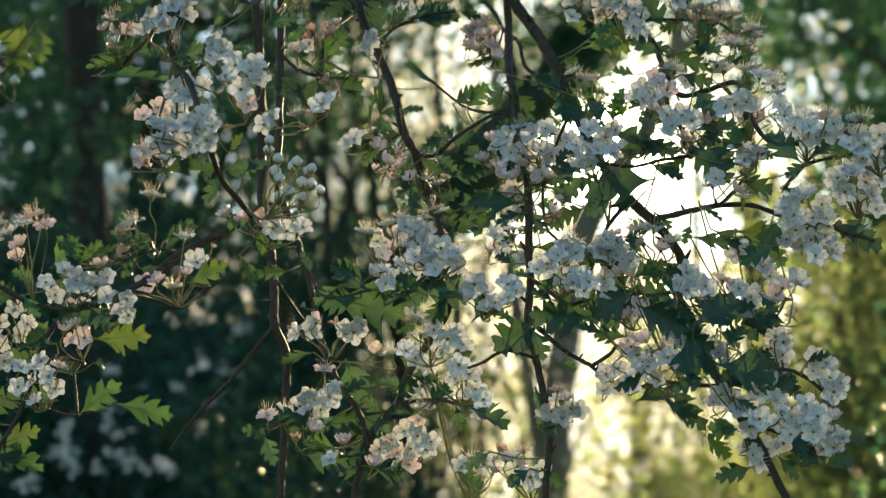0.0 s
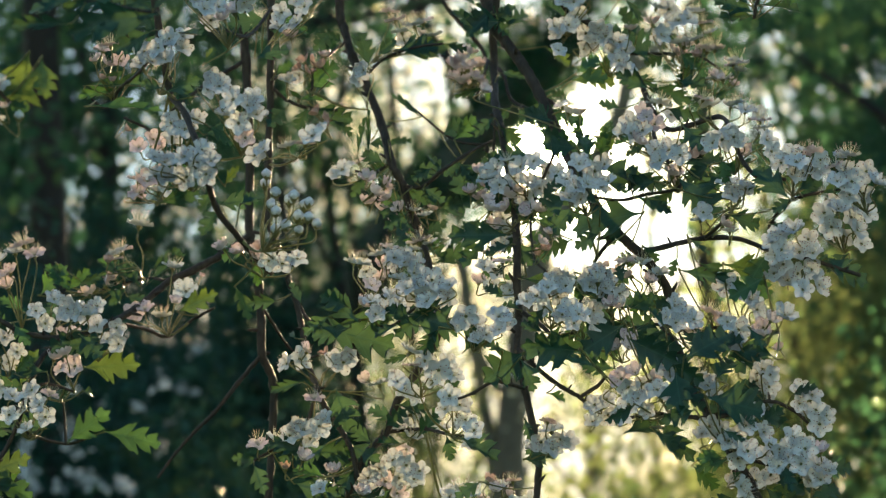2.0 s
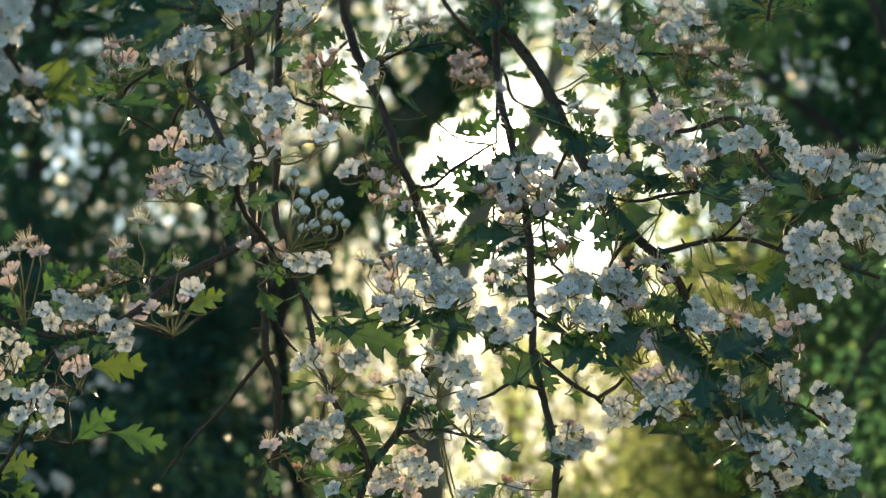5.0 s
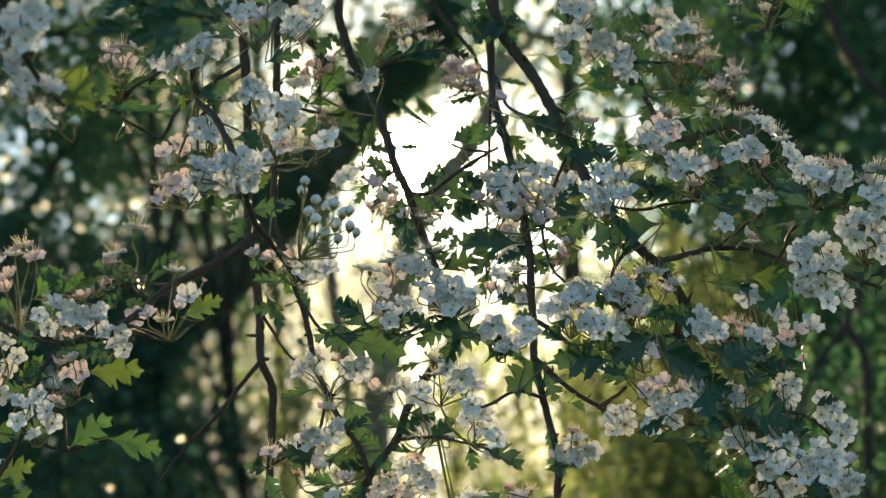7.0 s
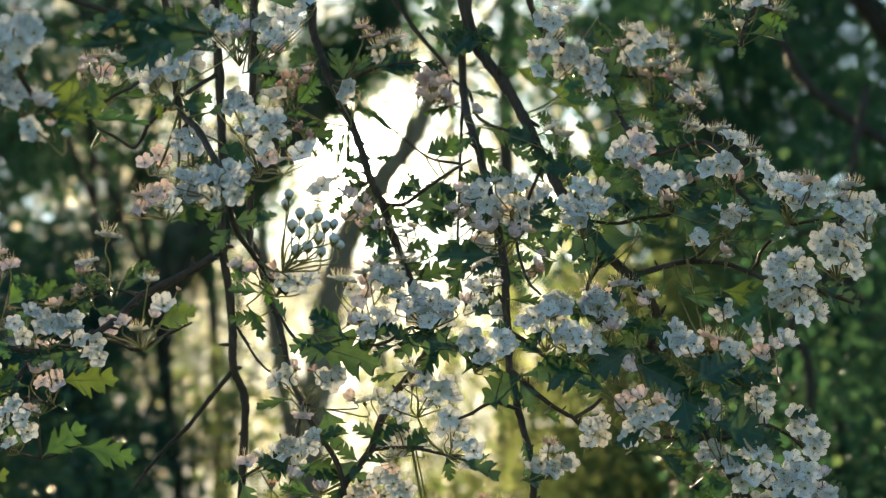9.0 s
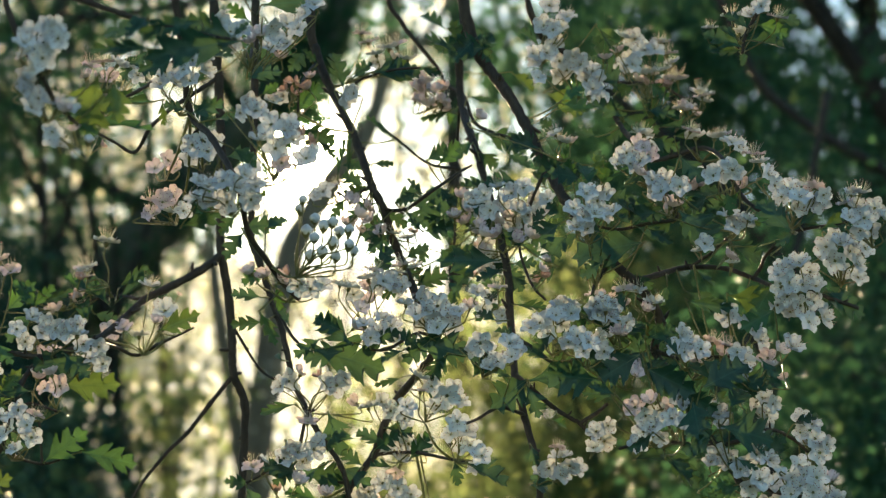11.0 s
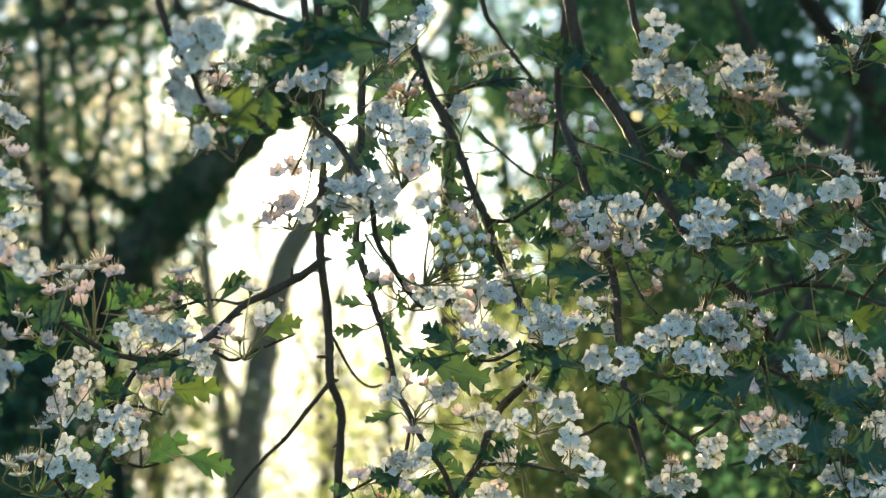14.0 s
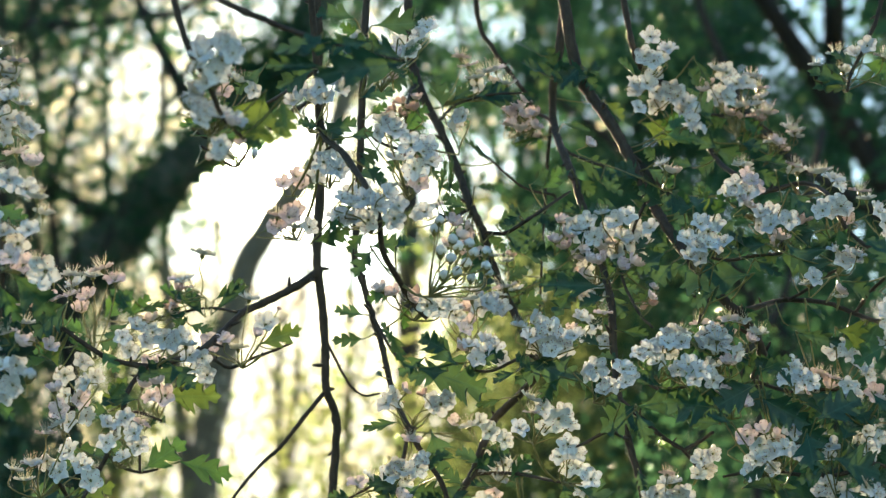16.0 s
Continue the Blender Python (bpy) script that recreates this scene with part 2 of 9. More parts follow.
# ---- ground ----
def ground_sheet():
    rings = [0.0, 1, 2, 3, 4.5, 6.5, 9, 13, 18, 26, 40, 70, 140, 400, 1500, 4500]
    verts, faces, n = [Vector((0, 0, 0))], [], 40
    for r in rings[1:]:
        for k in range(n):
            a = 2 * math.pi * k / n
            x, y = r * math.cos(a), r * math.sin(a)
            z = 0.12 * noise.noise(Vector((x * 0.4, y * 0.4, 0))) if 1 < r < 100 else 0.0
            verts.append(Vector((x, y, z)))
    for k in range(n):
        faces.append((0, 1 + k, 1 + (k + 1) % n))
    for i in range(len(rings) - 2):
        for k in range(n):
            a, b = 1 + i * n + k, 1 + i * n + (k + 1) % n
            faces.append((a, a + n, b + n, b))
    return tagged(new("ground", mesh_of("ground", verts, faces, [GRASS])), "uneven grassy ground under the trees", "ground", kind="structure")


ground_sheet()


def glow_backdrop():
    """An added far backdrop that glows cream in place of hazy sky, brightest under the sun."""
    m = bpy.data.materials.new("backdrop_glow")
    m.use_nodes = True
    n, l = m.node_tree.nodes, m.node_tree.links
    n.clear()
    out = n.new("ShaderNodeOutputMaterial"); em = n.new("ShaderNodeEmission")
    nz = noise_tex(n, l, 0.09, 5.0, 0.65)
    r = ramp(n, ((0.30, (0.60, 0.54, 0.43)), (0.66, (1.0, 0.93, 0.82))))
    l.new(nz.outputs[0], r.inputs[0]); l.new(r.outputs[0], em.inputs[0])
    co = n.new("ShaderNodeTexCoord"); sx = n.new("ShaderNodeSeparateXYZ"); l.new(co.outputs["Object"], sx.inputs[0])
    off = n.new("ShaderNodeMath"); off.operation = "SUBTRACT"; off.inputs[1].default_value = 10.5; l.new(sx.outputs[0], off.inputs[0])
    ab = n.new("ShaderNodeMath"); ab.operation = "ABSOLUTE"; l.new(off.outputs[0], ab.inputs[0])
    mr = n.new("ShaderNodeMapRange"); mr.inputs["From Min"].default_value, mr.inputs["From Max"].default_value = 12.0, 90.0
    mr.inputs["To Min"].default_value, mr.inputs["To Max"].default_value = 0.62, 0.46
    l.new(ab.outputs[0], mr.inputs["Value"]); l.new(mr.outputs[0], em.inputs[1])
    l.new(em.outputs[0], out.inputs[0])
    verts, faces, count = [], [], 90
    for k in range(count + 1):
        a = radians(-48 + 100 * k / count)
        top_edge = 33.5 + 2.2 * noise.noise(Vector((k * 0.35, 3.0, 0))) + 1.2 * noise.noise(Vector((k * 1.3, 8.0, 0)))
        for z, d in ((-3.0, 205.0), (14.0, 212.0), (top_edge, 220.0)):
            verts.append(Vector((d * math.sin(a), d * math.cos(a), z)))
    for k in range(count):
        for j in (0, 1):
            a = k * 3 + j
            faces.append((a, a + 3, a + 4, a + 1))
    return tagged(new("backdrop", mesh_of("backdrop", verts, faces, [m])), "added far backdrop that glows like bright hazy sky", "distance", kind="structure")


glow_backdrop()


# ---- woodland behind ----
def polar(az, dist):
    """A spot on the ground, by bearing from the viewing place."""
    a = radians(az)
    return Vector((-0.1 + dist * math.sin(a), -1.2 + dist * math.cos(a), 0.0))


LOBED = ((0.0, 0.012), (0.30, 0.075), (0.62, 0.33), (0.63, 0.15), (0.82, 0.25), (0.87, 0.10), (0.99, 0.05))


def leaf_mass(name, centres, per, spread, size, mat, rng, outline=None):
    """Thousands of small leaves in clumps, each a folded blade, pointed or lobed."""
    n = len(centres) * per
    c = np.repeat(np.array(centres), per, 0) + rng.normal(0, 1, (n, 3)) * np.array(spread)
    a = rng.normal(0, 1, (n, 3)); a[:, 2] -= 0.4; a /= np.linalg.norm(a, axis=1)[:, None]
    b = np.cross(a, rng.normal(0, 1, (n, 3))); b /= np.linalg.norm(b, axis=1)[:, None]
    f = np.cross(a, b)
    s = (size * rng.uniform(0.6, 1.3, n))[:, None]
    if outline is None:
        v = np.stack([c, c + (a * 0.35 + b * 0.36 + f * 0.10) * s, c + (a * 0.75 + b * 0.22 + f * 0.06) * s, c + a * s,
                      c + (a * 0.75 - b * 0.22 + f * 0.06) * s, c + (a * 0.35 - b * 0.36 + f * 0.10) * s], 1).reshape(-1, 3)
        points, quads = 6, [(0, 1, 2, 3), (0, 3, 4, 5)]
    else:
        cols = []
        for along, out in outline:
            cols += [c + (a * along + (b * side + f * 0.28 * abs(side)) * out) * s for side in (-1, 0, 1)]
        v = np.stack(cols, 1).reshape(-1, 3)
        points = 3 * len(outline)
        quads = [(3 * i + j, 3 * i + j + 3, 3 * i + j + 4, 3 * i + j + 1) for i in range(len(outline) - 1) for j in (0, 1)]
    base = (np.arange(n) * points)[:, None]
    idx = (base + np.array(quads).reshape(-1)).reshape(-1)
    me = bpy.data.meshes.new(name)
    me.vertices.add(len(v)); me.vertices.foreach_set("co", v.reshape(-1))
    me.loops.add(len(idx)); me.loops.foreach_set("vertex_index", idx)
    me.polygons.add(n * len(quads)); me.polygons.foreach_set("loop_start", np.arange(n * len(quads)) * 4)
    me.materials.append(mat)
    me.update(calc_edges=True)
    return me


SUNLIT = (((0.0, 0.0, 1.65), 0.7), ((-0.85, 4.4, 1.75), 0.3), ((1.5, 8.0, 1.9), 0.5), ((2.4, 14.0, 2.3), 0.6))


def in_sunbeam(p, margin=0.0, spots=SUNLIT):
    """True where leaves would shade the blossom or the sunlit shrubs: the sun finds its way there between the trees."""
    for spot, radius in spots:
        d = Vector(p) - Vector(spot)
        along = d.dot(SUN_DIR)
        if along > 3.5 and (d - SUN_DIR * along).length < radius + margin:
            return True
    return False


def woodland_tree(at, height, radius, low, trunk_r, clumps, per, seed, label, lean=(0, 0), size=0.07, mat=WOOD_LEAF, spread=0.22, kind="tree", trunk_top=0.75, dapple=0.0):
    """A tapered trunk, limbs and a crown of leaf clumps round the limbs' ends, from height low upwards."""
    rng = np.random.default_rng(seed)
    tree = new(kind)
    tree.location = at
    tagged(tree, label, "tree" if kind == "tree" else "shrub", group="trees of the wood" if kind == "tree" else "shrubs under the trees")
    top = Vector((lean[0], lean[1], height * trunk_top))
    tp = smooth_path([Vector((0, 0, -0.15)), top * 0.3 + Vector(rng.normal(0, trunk_r * 0.5, 3)) * Vector((1, 1, 0)), top * 0.65 + Vector(rng.normal(0, trunk_r * 0.7, 3)) * Vector((1, 1, 0)), top], 6)
    v, f = [], []
    add_tube(v, f, tp, [trunk_r * (1.25 if i == 0 else 1.0) * (1 - 0.7 * i / (len(tp) - 1)) for i in range(len(tp))], 10, True, 0.25, seed)
    part("trunk", mesh_of("trunk", v, f, [TRUNK_BARK]), tree)
    centres = []
    limbs = max(7, int(clumps ** 0.5))
    for k in range(limbs):
        s = (k + 0.5) / limbs
        start = tp[min(len(tp) - 1, int((0.3 + 0.65 * s) * (len(tp) - 1)))]
        if low > height * 0.5:
            start = tp[min(len(tp) - 1, int((0.72 + 0.25 * s) * (len(tp) - 1)))]
        if low < height * 0.25:
            start = tp[min(len(tp) - 1, int((0.08 + 0.87 * s) * (len(tp) - 1)))]
        a = k * 2.4 + rng.uniform(-0.4, 0.4)
        zt = low + (height - low) * (s * 0.9 + 0.05)
        reach = radius * math.sin(math.pi * min(0.95, max(0.2, 0.15 + 0.8 * s))) ** 0.6
        end = Vector((math.cos(a) * reach, math.sin(a) * reach, zt)) + Vector((lean[0], lean[1], 0)) * (zt / height)
        lp = smooth_path([start, start.lerp(end, 0.5) + Vector((0, 0, 0.15 * reach)), end], 5)
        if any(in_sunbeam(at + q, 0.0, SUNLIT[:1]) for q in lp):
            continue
        v, f = [], []
        add_tube(v, f, lp, [max(0.008, trunk_r * 0.4 * (1 - 0.85 * i / (len(lp) - 1))) for i in range(len(lp))], 6, True, 0.2, seed + k)
        part("limb", mesh_of("limb", v, f, [TRUNK_BARK]), tree)
        for q in range(max(2, clumps // limbs)):
            w = rng.uniform(0.25, 1.08)
            p = start.lerp(end, w) + Vector(rng.normal(0, 1, 3)) * radius * 0.30
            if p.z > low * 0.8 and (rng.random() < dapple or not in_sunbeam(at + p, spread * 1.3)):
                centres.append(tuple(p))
    crown = part("crown", leaf_mass("crown", centres, per, (spread, spread, spread * 0.7), size, mat, rng), tree)
    return tree


def place_tree(az, dist, *args, **kw):
    return woodland_tree(polar(az, dist), *args, **kw)


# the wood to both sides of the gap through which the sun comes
SHADE_SHRUB = "dense dark evergreen shrub with thick leaves"
SHADED = "dense dark green shrub in the shade of the wood"
DARK = "leafy dark green tree standing on the grass of the wood"
place_tree(-18.5, 7.5, 6.0, 1.7, 0.3, 0.10, 62, 240, 11, DARK, size=0.042)
place_tree(-15.0, 14.0, 8.0, 2.1, 0.3, 0.16, 90, 230, 12, DARK, size=0.050)
place_tree(-30.0, 6.5, 6.0, 1.9, 0.5, 0.11, 70, 100, 13, DARK)
place_tree(-10.5, 21.0, 10.0, 2.1, 0.5, 0.2, 150, 140, 14, DARK, size=0.09)
place_tree(19.5, 7.4, 6.0, 1.75, 2.7, 0.11, 85, 330, 15, DARK, size=0.042, spread=0.15)
place_tree(17.0, 12.5, 8.0, 1.9, 3.6, 0.15, 100, 300, 16, DARK, size=0.050, spread=0.16)
place_tree(36.0, 6.5, 6.0, 1.9, 0.5, 0.12, 70, 100, 17, DARK)
place_tree(9.6, 20.0, 10.0, 1.35, 5.0, 0.12, 46, 150, 18, DARK, size=0.09, spread=0.14)
place_tree(21.0, 16.0, 10.0, 2.2, 2.0, 0.2, 90, 150, 19, DARK, size=0.09)
place_tree(-17.0, 18.0, 10.0, 2.2, 0.5, 0.2, 70, 110, 20, DARK, size=0.09)
place_tree(-10.3, 8.0, 7.0, 1.1, 4.3, 0.10, 60, 90, 30, "dark straight trunk with a high leafy crown", size=0.07, trunk_top=0.9)
place_tree(-8.6, 13.0, 6.6, 1.0, 0.5, 0.12, 95, 200, 71, DARK, size=0.050)
place_tree(13.4, 16.0, 8.4, 0.95, 3.9, 0.14, 60, 190, 72, DARK, size=0.06, spread=0.16)
# slender trees standing in the gap itself, their crowns high up
TALL = "tall slender tree with a bare trunk in the sunlit gap"
place_tree(-0.5, 24.0, 13.0, 2.0, 8.0, 0.08, 70, 100, 23, TALL, lean=(-0.5, 0.0), size=0.10, mat=HAZE_PALED_LEAF, spread=0.35, trunk_top=0.9)
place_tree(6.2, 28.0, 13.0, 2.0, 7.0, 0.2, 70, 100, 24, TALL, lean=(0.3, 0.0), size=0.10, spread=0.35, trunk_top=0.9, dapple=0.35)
place_tree(-3.4, 26.0, 12.0, 1.7, 4.6, 0.09, 100, 70, 29, TALL, lean=(-0.2, 0.0), size=0.10, mat=HAZE_PALED_LEAF, spread=0.3, trunk_top=0.9)
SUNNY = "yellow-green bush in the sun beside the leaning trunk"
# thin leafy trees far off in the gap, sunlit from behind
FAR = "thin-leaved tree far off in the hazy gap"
place_tree(-2.6, 38.0, 11.0, 2.4, 0.5, 0.18, 90, 60, 25, FAR, size=0.13, mat=HAZE_PALED_LEAF, spread=0.45)
place_tree(0.4, 44.0, 7.0, 2.3, 0.5, 0.16, 50, 46, 26, FAR, size=0.14, mat=SUN_TINTED_LEAF, spread=0.5)
place_tree(3.9, 42.0, 6.5, 2.3, 0.5, 0.16, 40, 36, 27, FAR, size=0.14, mat=SUN_TINTED_LEAF, spread=0.5)
place_tree(7.0, 38.0, 9.0, 2.3, 0.5, 0.18, 60, 46, 28, FAR, size=0.13, mat=SUN_TINTED_LEAF, spread=0.45)
place_tree(3.6, 34.0, 10.5, 1.9, 2.0, 0.10, 55, 36, 50, FAR, size=0.12, mat=SUN_TINTED_LEAF, spread=0.45, dapple=0.35)
place_tree(-0.4, 36.0, 11.5, 1.8, 2.0, 0.10, 55, 40, 51, FAR, size=0.12, mat=SUN_TINTED_LEAF, spread=0.45, dapple=0.35)
place_tree(3.1, 20.0, 9.6, 1.5, 6.0, 0.03, 28, 70, 85, FAR, lean=(0.5, 0.0), size=0.09, mat=WOOD_LEAF, spread=0.24, trunk_top=0.85, dapple=1.0)
place_tree(-5.9, 22.0, 6.4, 1.15, 2.6, 0.10, 45, 70, 68, DARK, size=0.09)
place_tree(-0.5, 13.0, 6.4, 1.0, 3.0, 0.06, 17, 150, 81, "slim tree with small dark leaves and gaps of sky", lean=(-0.75, 0.0), spread=0.19, size=0.045)
place_tree(-3.0, 12.6, 7.2, 1.0, 3.0, 0.05, 22, 150, 86, "slim tree with small dark leaves and gaps of sky", lean=(-0.4, 0.0), spread=0.2, size=0.048)
place_tree(-1.4, 17.5, 3.5, 0.7, 0.2, 0.05, 60, 70, 70, SUNNY, size=0.07, mat=SUN_TINTED_LEAF, spread=0.2, kind="shrub")
HAZY = "pale sunlit tree far off in the gap"
place_tree(-4.6, 30.0, 11.5, 2.0, 3.0, 0.10, 95, 48, 60, HAZY, size=0.11, mat=HAZE_PALED_LEAF, spread=0.4, dapple=0.20)
place_tree(-1.6, 34.0, 12.5, 2.2, 4.5, 0.10, 95, 48, 61, HAZY, size=0.12, mat=HAZE_PALED_LEAF, spread=0.42, dapple=0.30)
place_tree(1.8, 38.0, 13.5, 2.4, 6.0, 0.10, 95, 46, 62, HAZY, size=0.12, mat=HAZE_PALED_LEAF, spread=0.42, dapple=0.35)
place_tree(5.2, 32.0, 12.5, 2.1, 3.6, 0.10, 65, 44, 63, HAZY, size=0.12, mat=HAZE_PALED_LEAF, spread=0.4, dapple=0.35)
place_tree(8.0, 29.0, 11.0, 1.8, 1.5, 0.10, 55, 44, 64, HAZY, size=0.11, mat=HAZE_PALED_LEAF, spread=0.38)
place_tree(4.6, 24.0, 3.7, 1.1, 0.2, 0.05, 22, 40, 65, "low sunlit bush in the hazy gap", size=0.09, mat=HAZE_PALED_LEAF, spread=0.3, kind="shrub")
place_tree(-4.4, 20.0, 3.6, 0.9, 0.2, 0.05, 50, 90, 66, SHADE_SHRUB, size=0.07, mat=SHADE_LEAF, spread=0.25, kind="shrub")
place_tree(5.4, 21.0, 3.3, 1.0, 0.2, 0.05, 18, 34, 67, "low sunlit bush in the hazy gap", size=0.08, mat=HAZE_PALED_LEAF, spread=0.28, kind="shrub")
# shrubs below
SHRUB = "low shrub with yellow-green sunlit leaves"
place_tree(14.8, 5.0, 2.0, 0.42, 0.3, 0.03, 70, 260, 31, SHADED, size=0.024, mat=WOOD_LEAF, spread=0.14, kind="shrub")
place_tree(20.0, 4.8, 2.3, 0.6, 0.3, 0.03, 110, 220, 32, SHADED, size=0.024, mat=WOOD_LEAF, spread=0.14, kind="shrub")
place_tree(10.0, 9.0, 2.7, 0.75, 0.3, 0.035, 70, 200, 33, SHRUB, size=0.038, mat=SUN_TINTED_LEAF, spread=0.17, kind="shrub")
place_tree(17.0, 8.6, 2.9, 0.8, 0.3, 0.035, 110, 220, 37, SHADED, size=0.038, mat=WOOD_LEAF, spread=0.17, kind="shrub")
place_tree(9.2, 11.0, 3.4, 0.75, 1.4, 0.05, 60, 180, 82, SHRUB, size=0.045, mat=SUN_TINTED_LEAF, spread=0.17, kind="shrub")
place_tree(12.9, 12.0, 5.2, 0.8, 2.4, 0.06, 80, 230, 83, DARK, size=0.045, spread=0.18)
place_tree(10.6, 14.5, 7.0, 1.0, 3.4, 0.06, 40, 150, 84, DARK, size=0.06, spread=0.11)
place_tree(9.6, 16.0, 4.0, 1.1, 0.3, 0.06, 90, 130, 38, SHRUB, size=0.08, mat=SUN_TINTED_LEAF, spread=0.22, kind="shrub")
low_shrub = place_tree(-12.5, 5.8, 2.2, 0.6, 0.1, 0.035, 130, 330, 34, SHADE_SHRUB, size=0.032, mat=SHADE_LEAF, spread=0.14, kind="shrub")
place_tree(-6.4, 12.0, 2.5, 0.7, 0.1, 0.04, 80, 170, 35, SHADE_SHRUB, size=0.05, mat=SHADE_LEAF, spread=0.18, kind="shrub")
place_tree(-9.4, 10.5, 3.4, 0.7, 0.2, 0.04, 110, 250, 69, SHADE_SHRUB, size=0.042, mat=SHADE_LEAF, spread=0.16, kind="shrub")
mid_shrub = place_tree(-8.4, 9.0, 2.7, 0.5, 0.1, 0.04, 110, 280, 39, SHADE_SHRUB, size=0.042, mat=SHADE_LEAF, spread=0.15, kind="shrub")
place_tree(-5.2, 16.0, 3.2, 0.75, 0.1, 0.05, 80, 140, 40, SHADE_SHRUB, size=0.06, mat=SHADE_LEAF, spread=0.18, kind="shrub")
place_tree(-4.5, 12.5, 3.3, 0.5, 0.1, 0.03, 80, 190, 52, SHADE_SHRUB, size=0.05, mat=SHADE_LEAF, spread=0.17, kind="shrub")
place_tree(5.5, 18.0, 2.9, 1.0, 0.1, 0.06, 20, 40, 36, "low sunlit bush in the hazy gap", size=0.10, mat=HAZE_PALED_LEAF, spread=0.3, kind="shrub")


def blossom_on(shrub, spots, seed):
    """Small heads of white flowers scattered over a shrub's outer leaves, by bearing, distance and height."""
    rng = np.random.default_rng(seed)
    heads = [tuple(polar(az, dist) + Vector((0, 0, z)) - shrub.location) for az, dist, z in spots]
    part("blossom", leaf_mass("blossom", heads, 10, (0.009, 0.009, 0.008), 0.018, PETAL_BRIGHT, rng), shrub, "small white flower heads")


rng_low = random.Random(5)
blossom_on(low_shrub, [(-9.6 + rng_low.gauss(0, 1.0), rng_low.uniform(5.05, 5.25), 1.645 + rng_low.gauss(0, 0.035)) for _ in range(16)] + [(rng_low.uniform(-10.0, -6.5), rng_low.uniform(5.1, 5.4), rng_low.uniform(1.62, 1.95)) for _ in range(9)], 6)
blossom_on(mid_shrub, [(rng_low.uniform(-9.8, -5.8), rng_low.uniform(8.25, 8.5), 2.1 + rng_low.gauss(0, 0.16)) for _ in range(16)], 7)
# trees behind the viewing place
for az, dist, seed in ((150, 9, 41), (200, 11, 42), (110, 10, 43), (-110, 10, 44)):
    place_tree(az, dist, 7.0, 2.0, 0.8, 0.13, 60, 80, seed, DARK, size=0.09)


def leaning_trunk():
    """An old trunk that leans over beside the gap."""
    ob = new("leaning_tree")
    ob.location = (-2.95, 14.8, 0.0)
    tagged(ob, "big dark old trunk leaning over beside the sunlit gap", "tree")
    p = smooth_path([(0.0, 0, -0.2), (0.75, 0, 1.5), (1.65, 0, 2.97), (2.14, 0, 3.52), (2.57, 0, 4.05), (2.95, 0, 4.51), (3.27, 0, 4.88), (3.53, 0, 5.18), (3.81, 0.1, 5.6), (4.3100000000000005, 0.3, 7.6)], 6)
    v, f = [], []
    add_tube(v, f, p, [0.22 - 0.10 * i / (len(p) - 1) for i in range(len(p))], 14, True, 0.35, 4.0)
    part("trunk", mesh_of("trunk", v, f, [MOSSY_HAZE_BARK]), ob)
    for k, (z0, end) in enumerate(((24, (1.0, 0.3, 5.4)), (34, (2.2, -0.2, 6.6)), (48, (5.2, 0.4, 8.4)))):
        v, f = [], []
        q = smooth_path([p[z0], p[z0].lerp(Vector(end), 0.5) + Vector((0, 0, -0.15)), Vector(end)], 6)
        add_tube(v, f, q, [0.07 - 0.05 * i / (len(q) - 1) for i in range(len(q))], 8, True, 0.3, 8.0 + k)
        part("limb", mesh_of("limb", v, f, [TRUNK_BARK]), ob)
    rng = np.random.default_rng(77)
    cs = [(1.2 + rng.normal(0, 0.6), 0.2 + rng.normal(0, 0.5), 5.6 + rng.normal(0, 0.5)) for _ in range(20)]
    cs += [(3.9 + rng.normal(0, 1.0), 0.2 + rng.normal(0, 0.8), 8.6 + rng.normal(0, 0.4)) for _ in range(60)]
    cs += [(2.4 + rng.normal(0, 0.7), 0.2 + rng.normal(0, 0.5), 6.0 + rng.normal(0, 0.35)) for _ in range(22)]
    ivy = [tuple(p[k] + Vector(rng.normal(0, 0.15, 3))) for k in rng.integers(4, 50, 190)]
    part("ivy", leaf_mass("ivy", ivy, 60, (0.13, 0.13, 0.11), 0.055, WOOD_LEAF, rng), ob)
    part("crown", leaf_mass("crown", cs, 120, (0.25, 0.25, 0.18), 0.08, WOOD_LEAF, rng), ob)


leaning_trunk()


def sapling(label, at, strokes, mat):
    """A thin young tree: bare stems, each a (name, start radius, end radius, points) stroke from its foot."""
    ob = new("sapling")
    ob.location = at
    tagged(ob, label, "young tree", group="bare-stemmed trees behind the hawthorn")
    for k, (name, r0, r1, pts) in enumerate(strokes):
        p = smooth_path([Vector(q) - Vector(at) for q in pts], 7)
        v, f = [], []
        add_tube(v, f, p, [r0 + (r1 - r0) * i / (len(p) - 1) for i in range(len(p))], 8, True, 0.3, k * 3.0 + at[0])
        part(name, mesh_of(name, v, f, [mat]), ob)
    return ob


sapling("thin dark forked sapling behind the blossom", (0.88, 2.6, 0.0), (
    ("stem", 0.010, 0.007, ((0.88, 2.6, -0.05), (0.86, 2.6, 0.8), (0.85, 2.6, 1.46), (0.85, 2.6, 1.67), (0.85, 2.6, 1.79), (0.82, 2.6, 1.85), (0.85, 2.61, 1.91), (0.90, 2.62, 1.98), (0.98, 2.65, 2.3))),
    ("twig", 0.007, 0.004, ((0.82, 2.6, 1.85), (0.78, 2.6, 1.80), (0.75, 2.6, 1.74), (0.72, 2.62, 1.66)))), TRUNK_BARK)
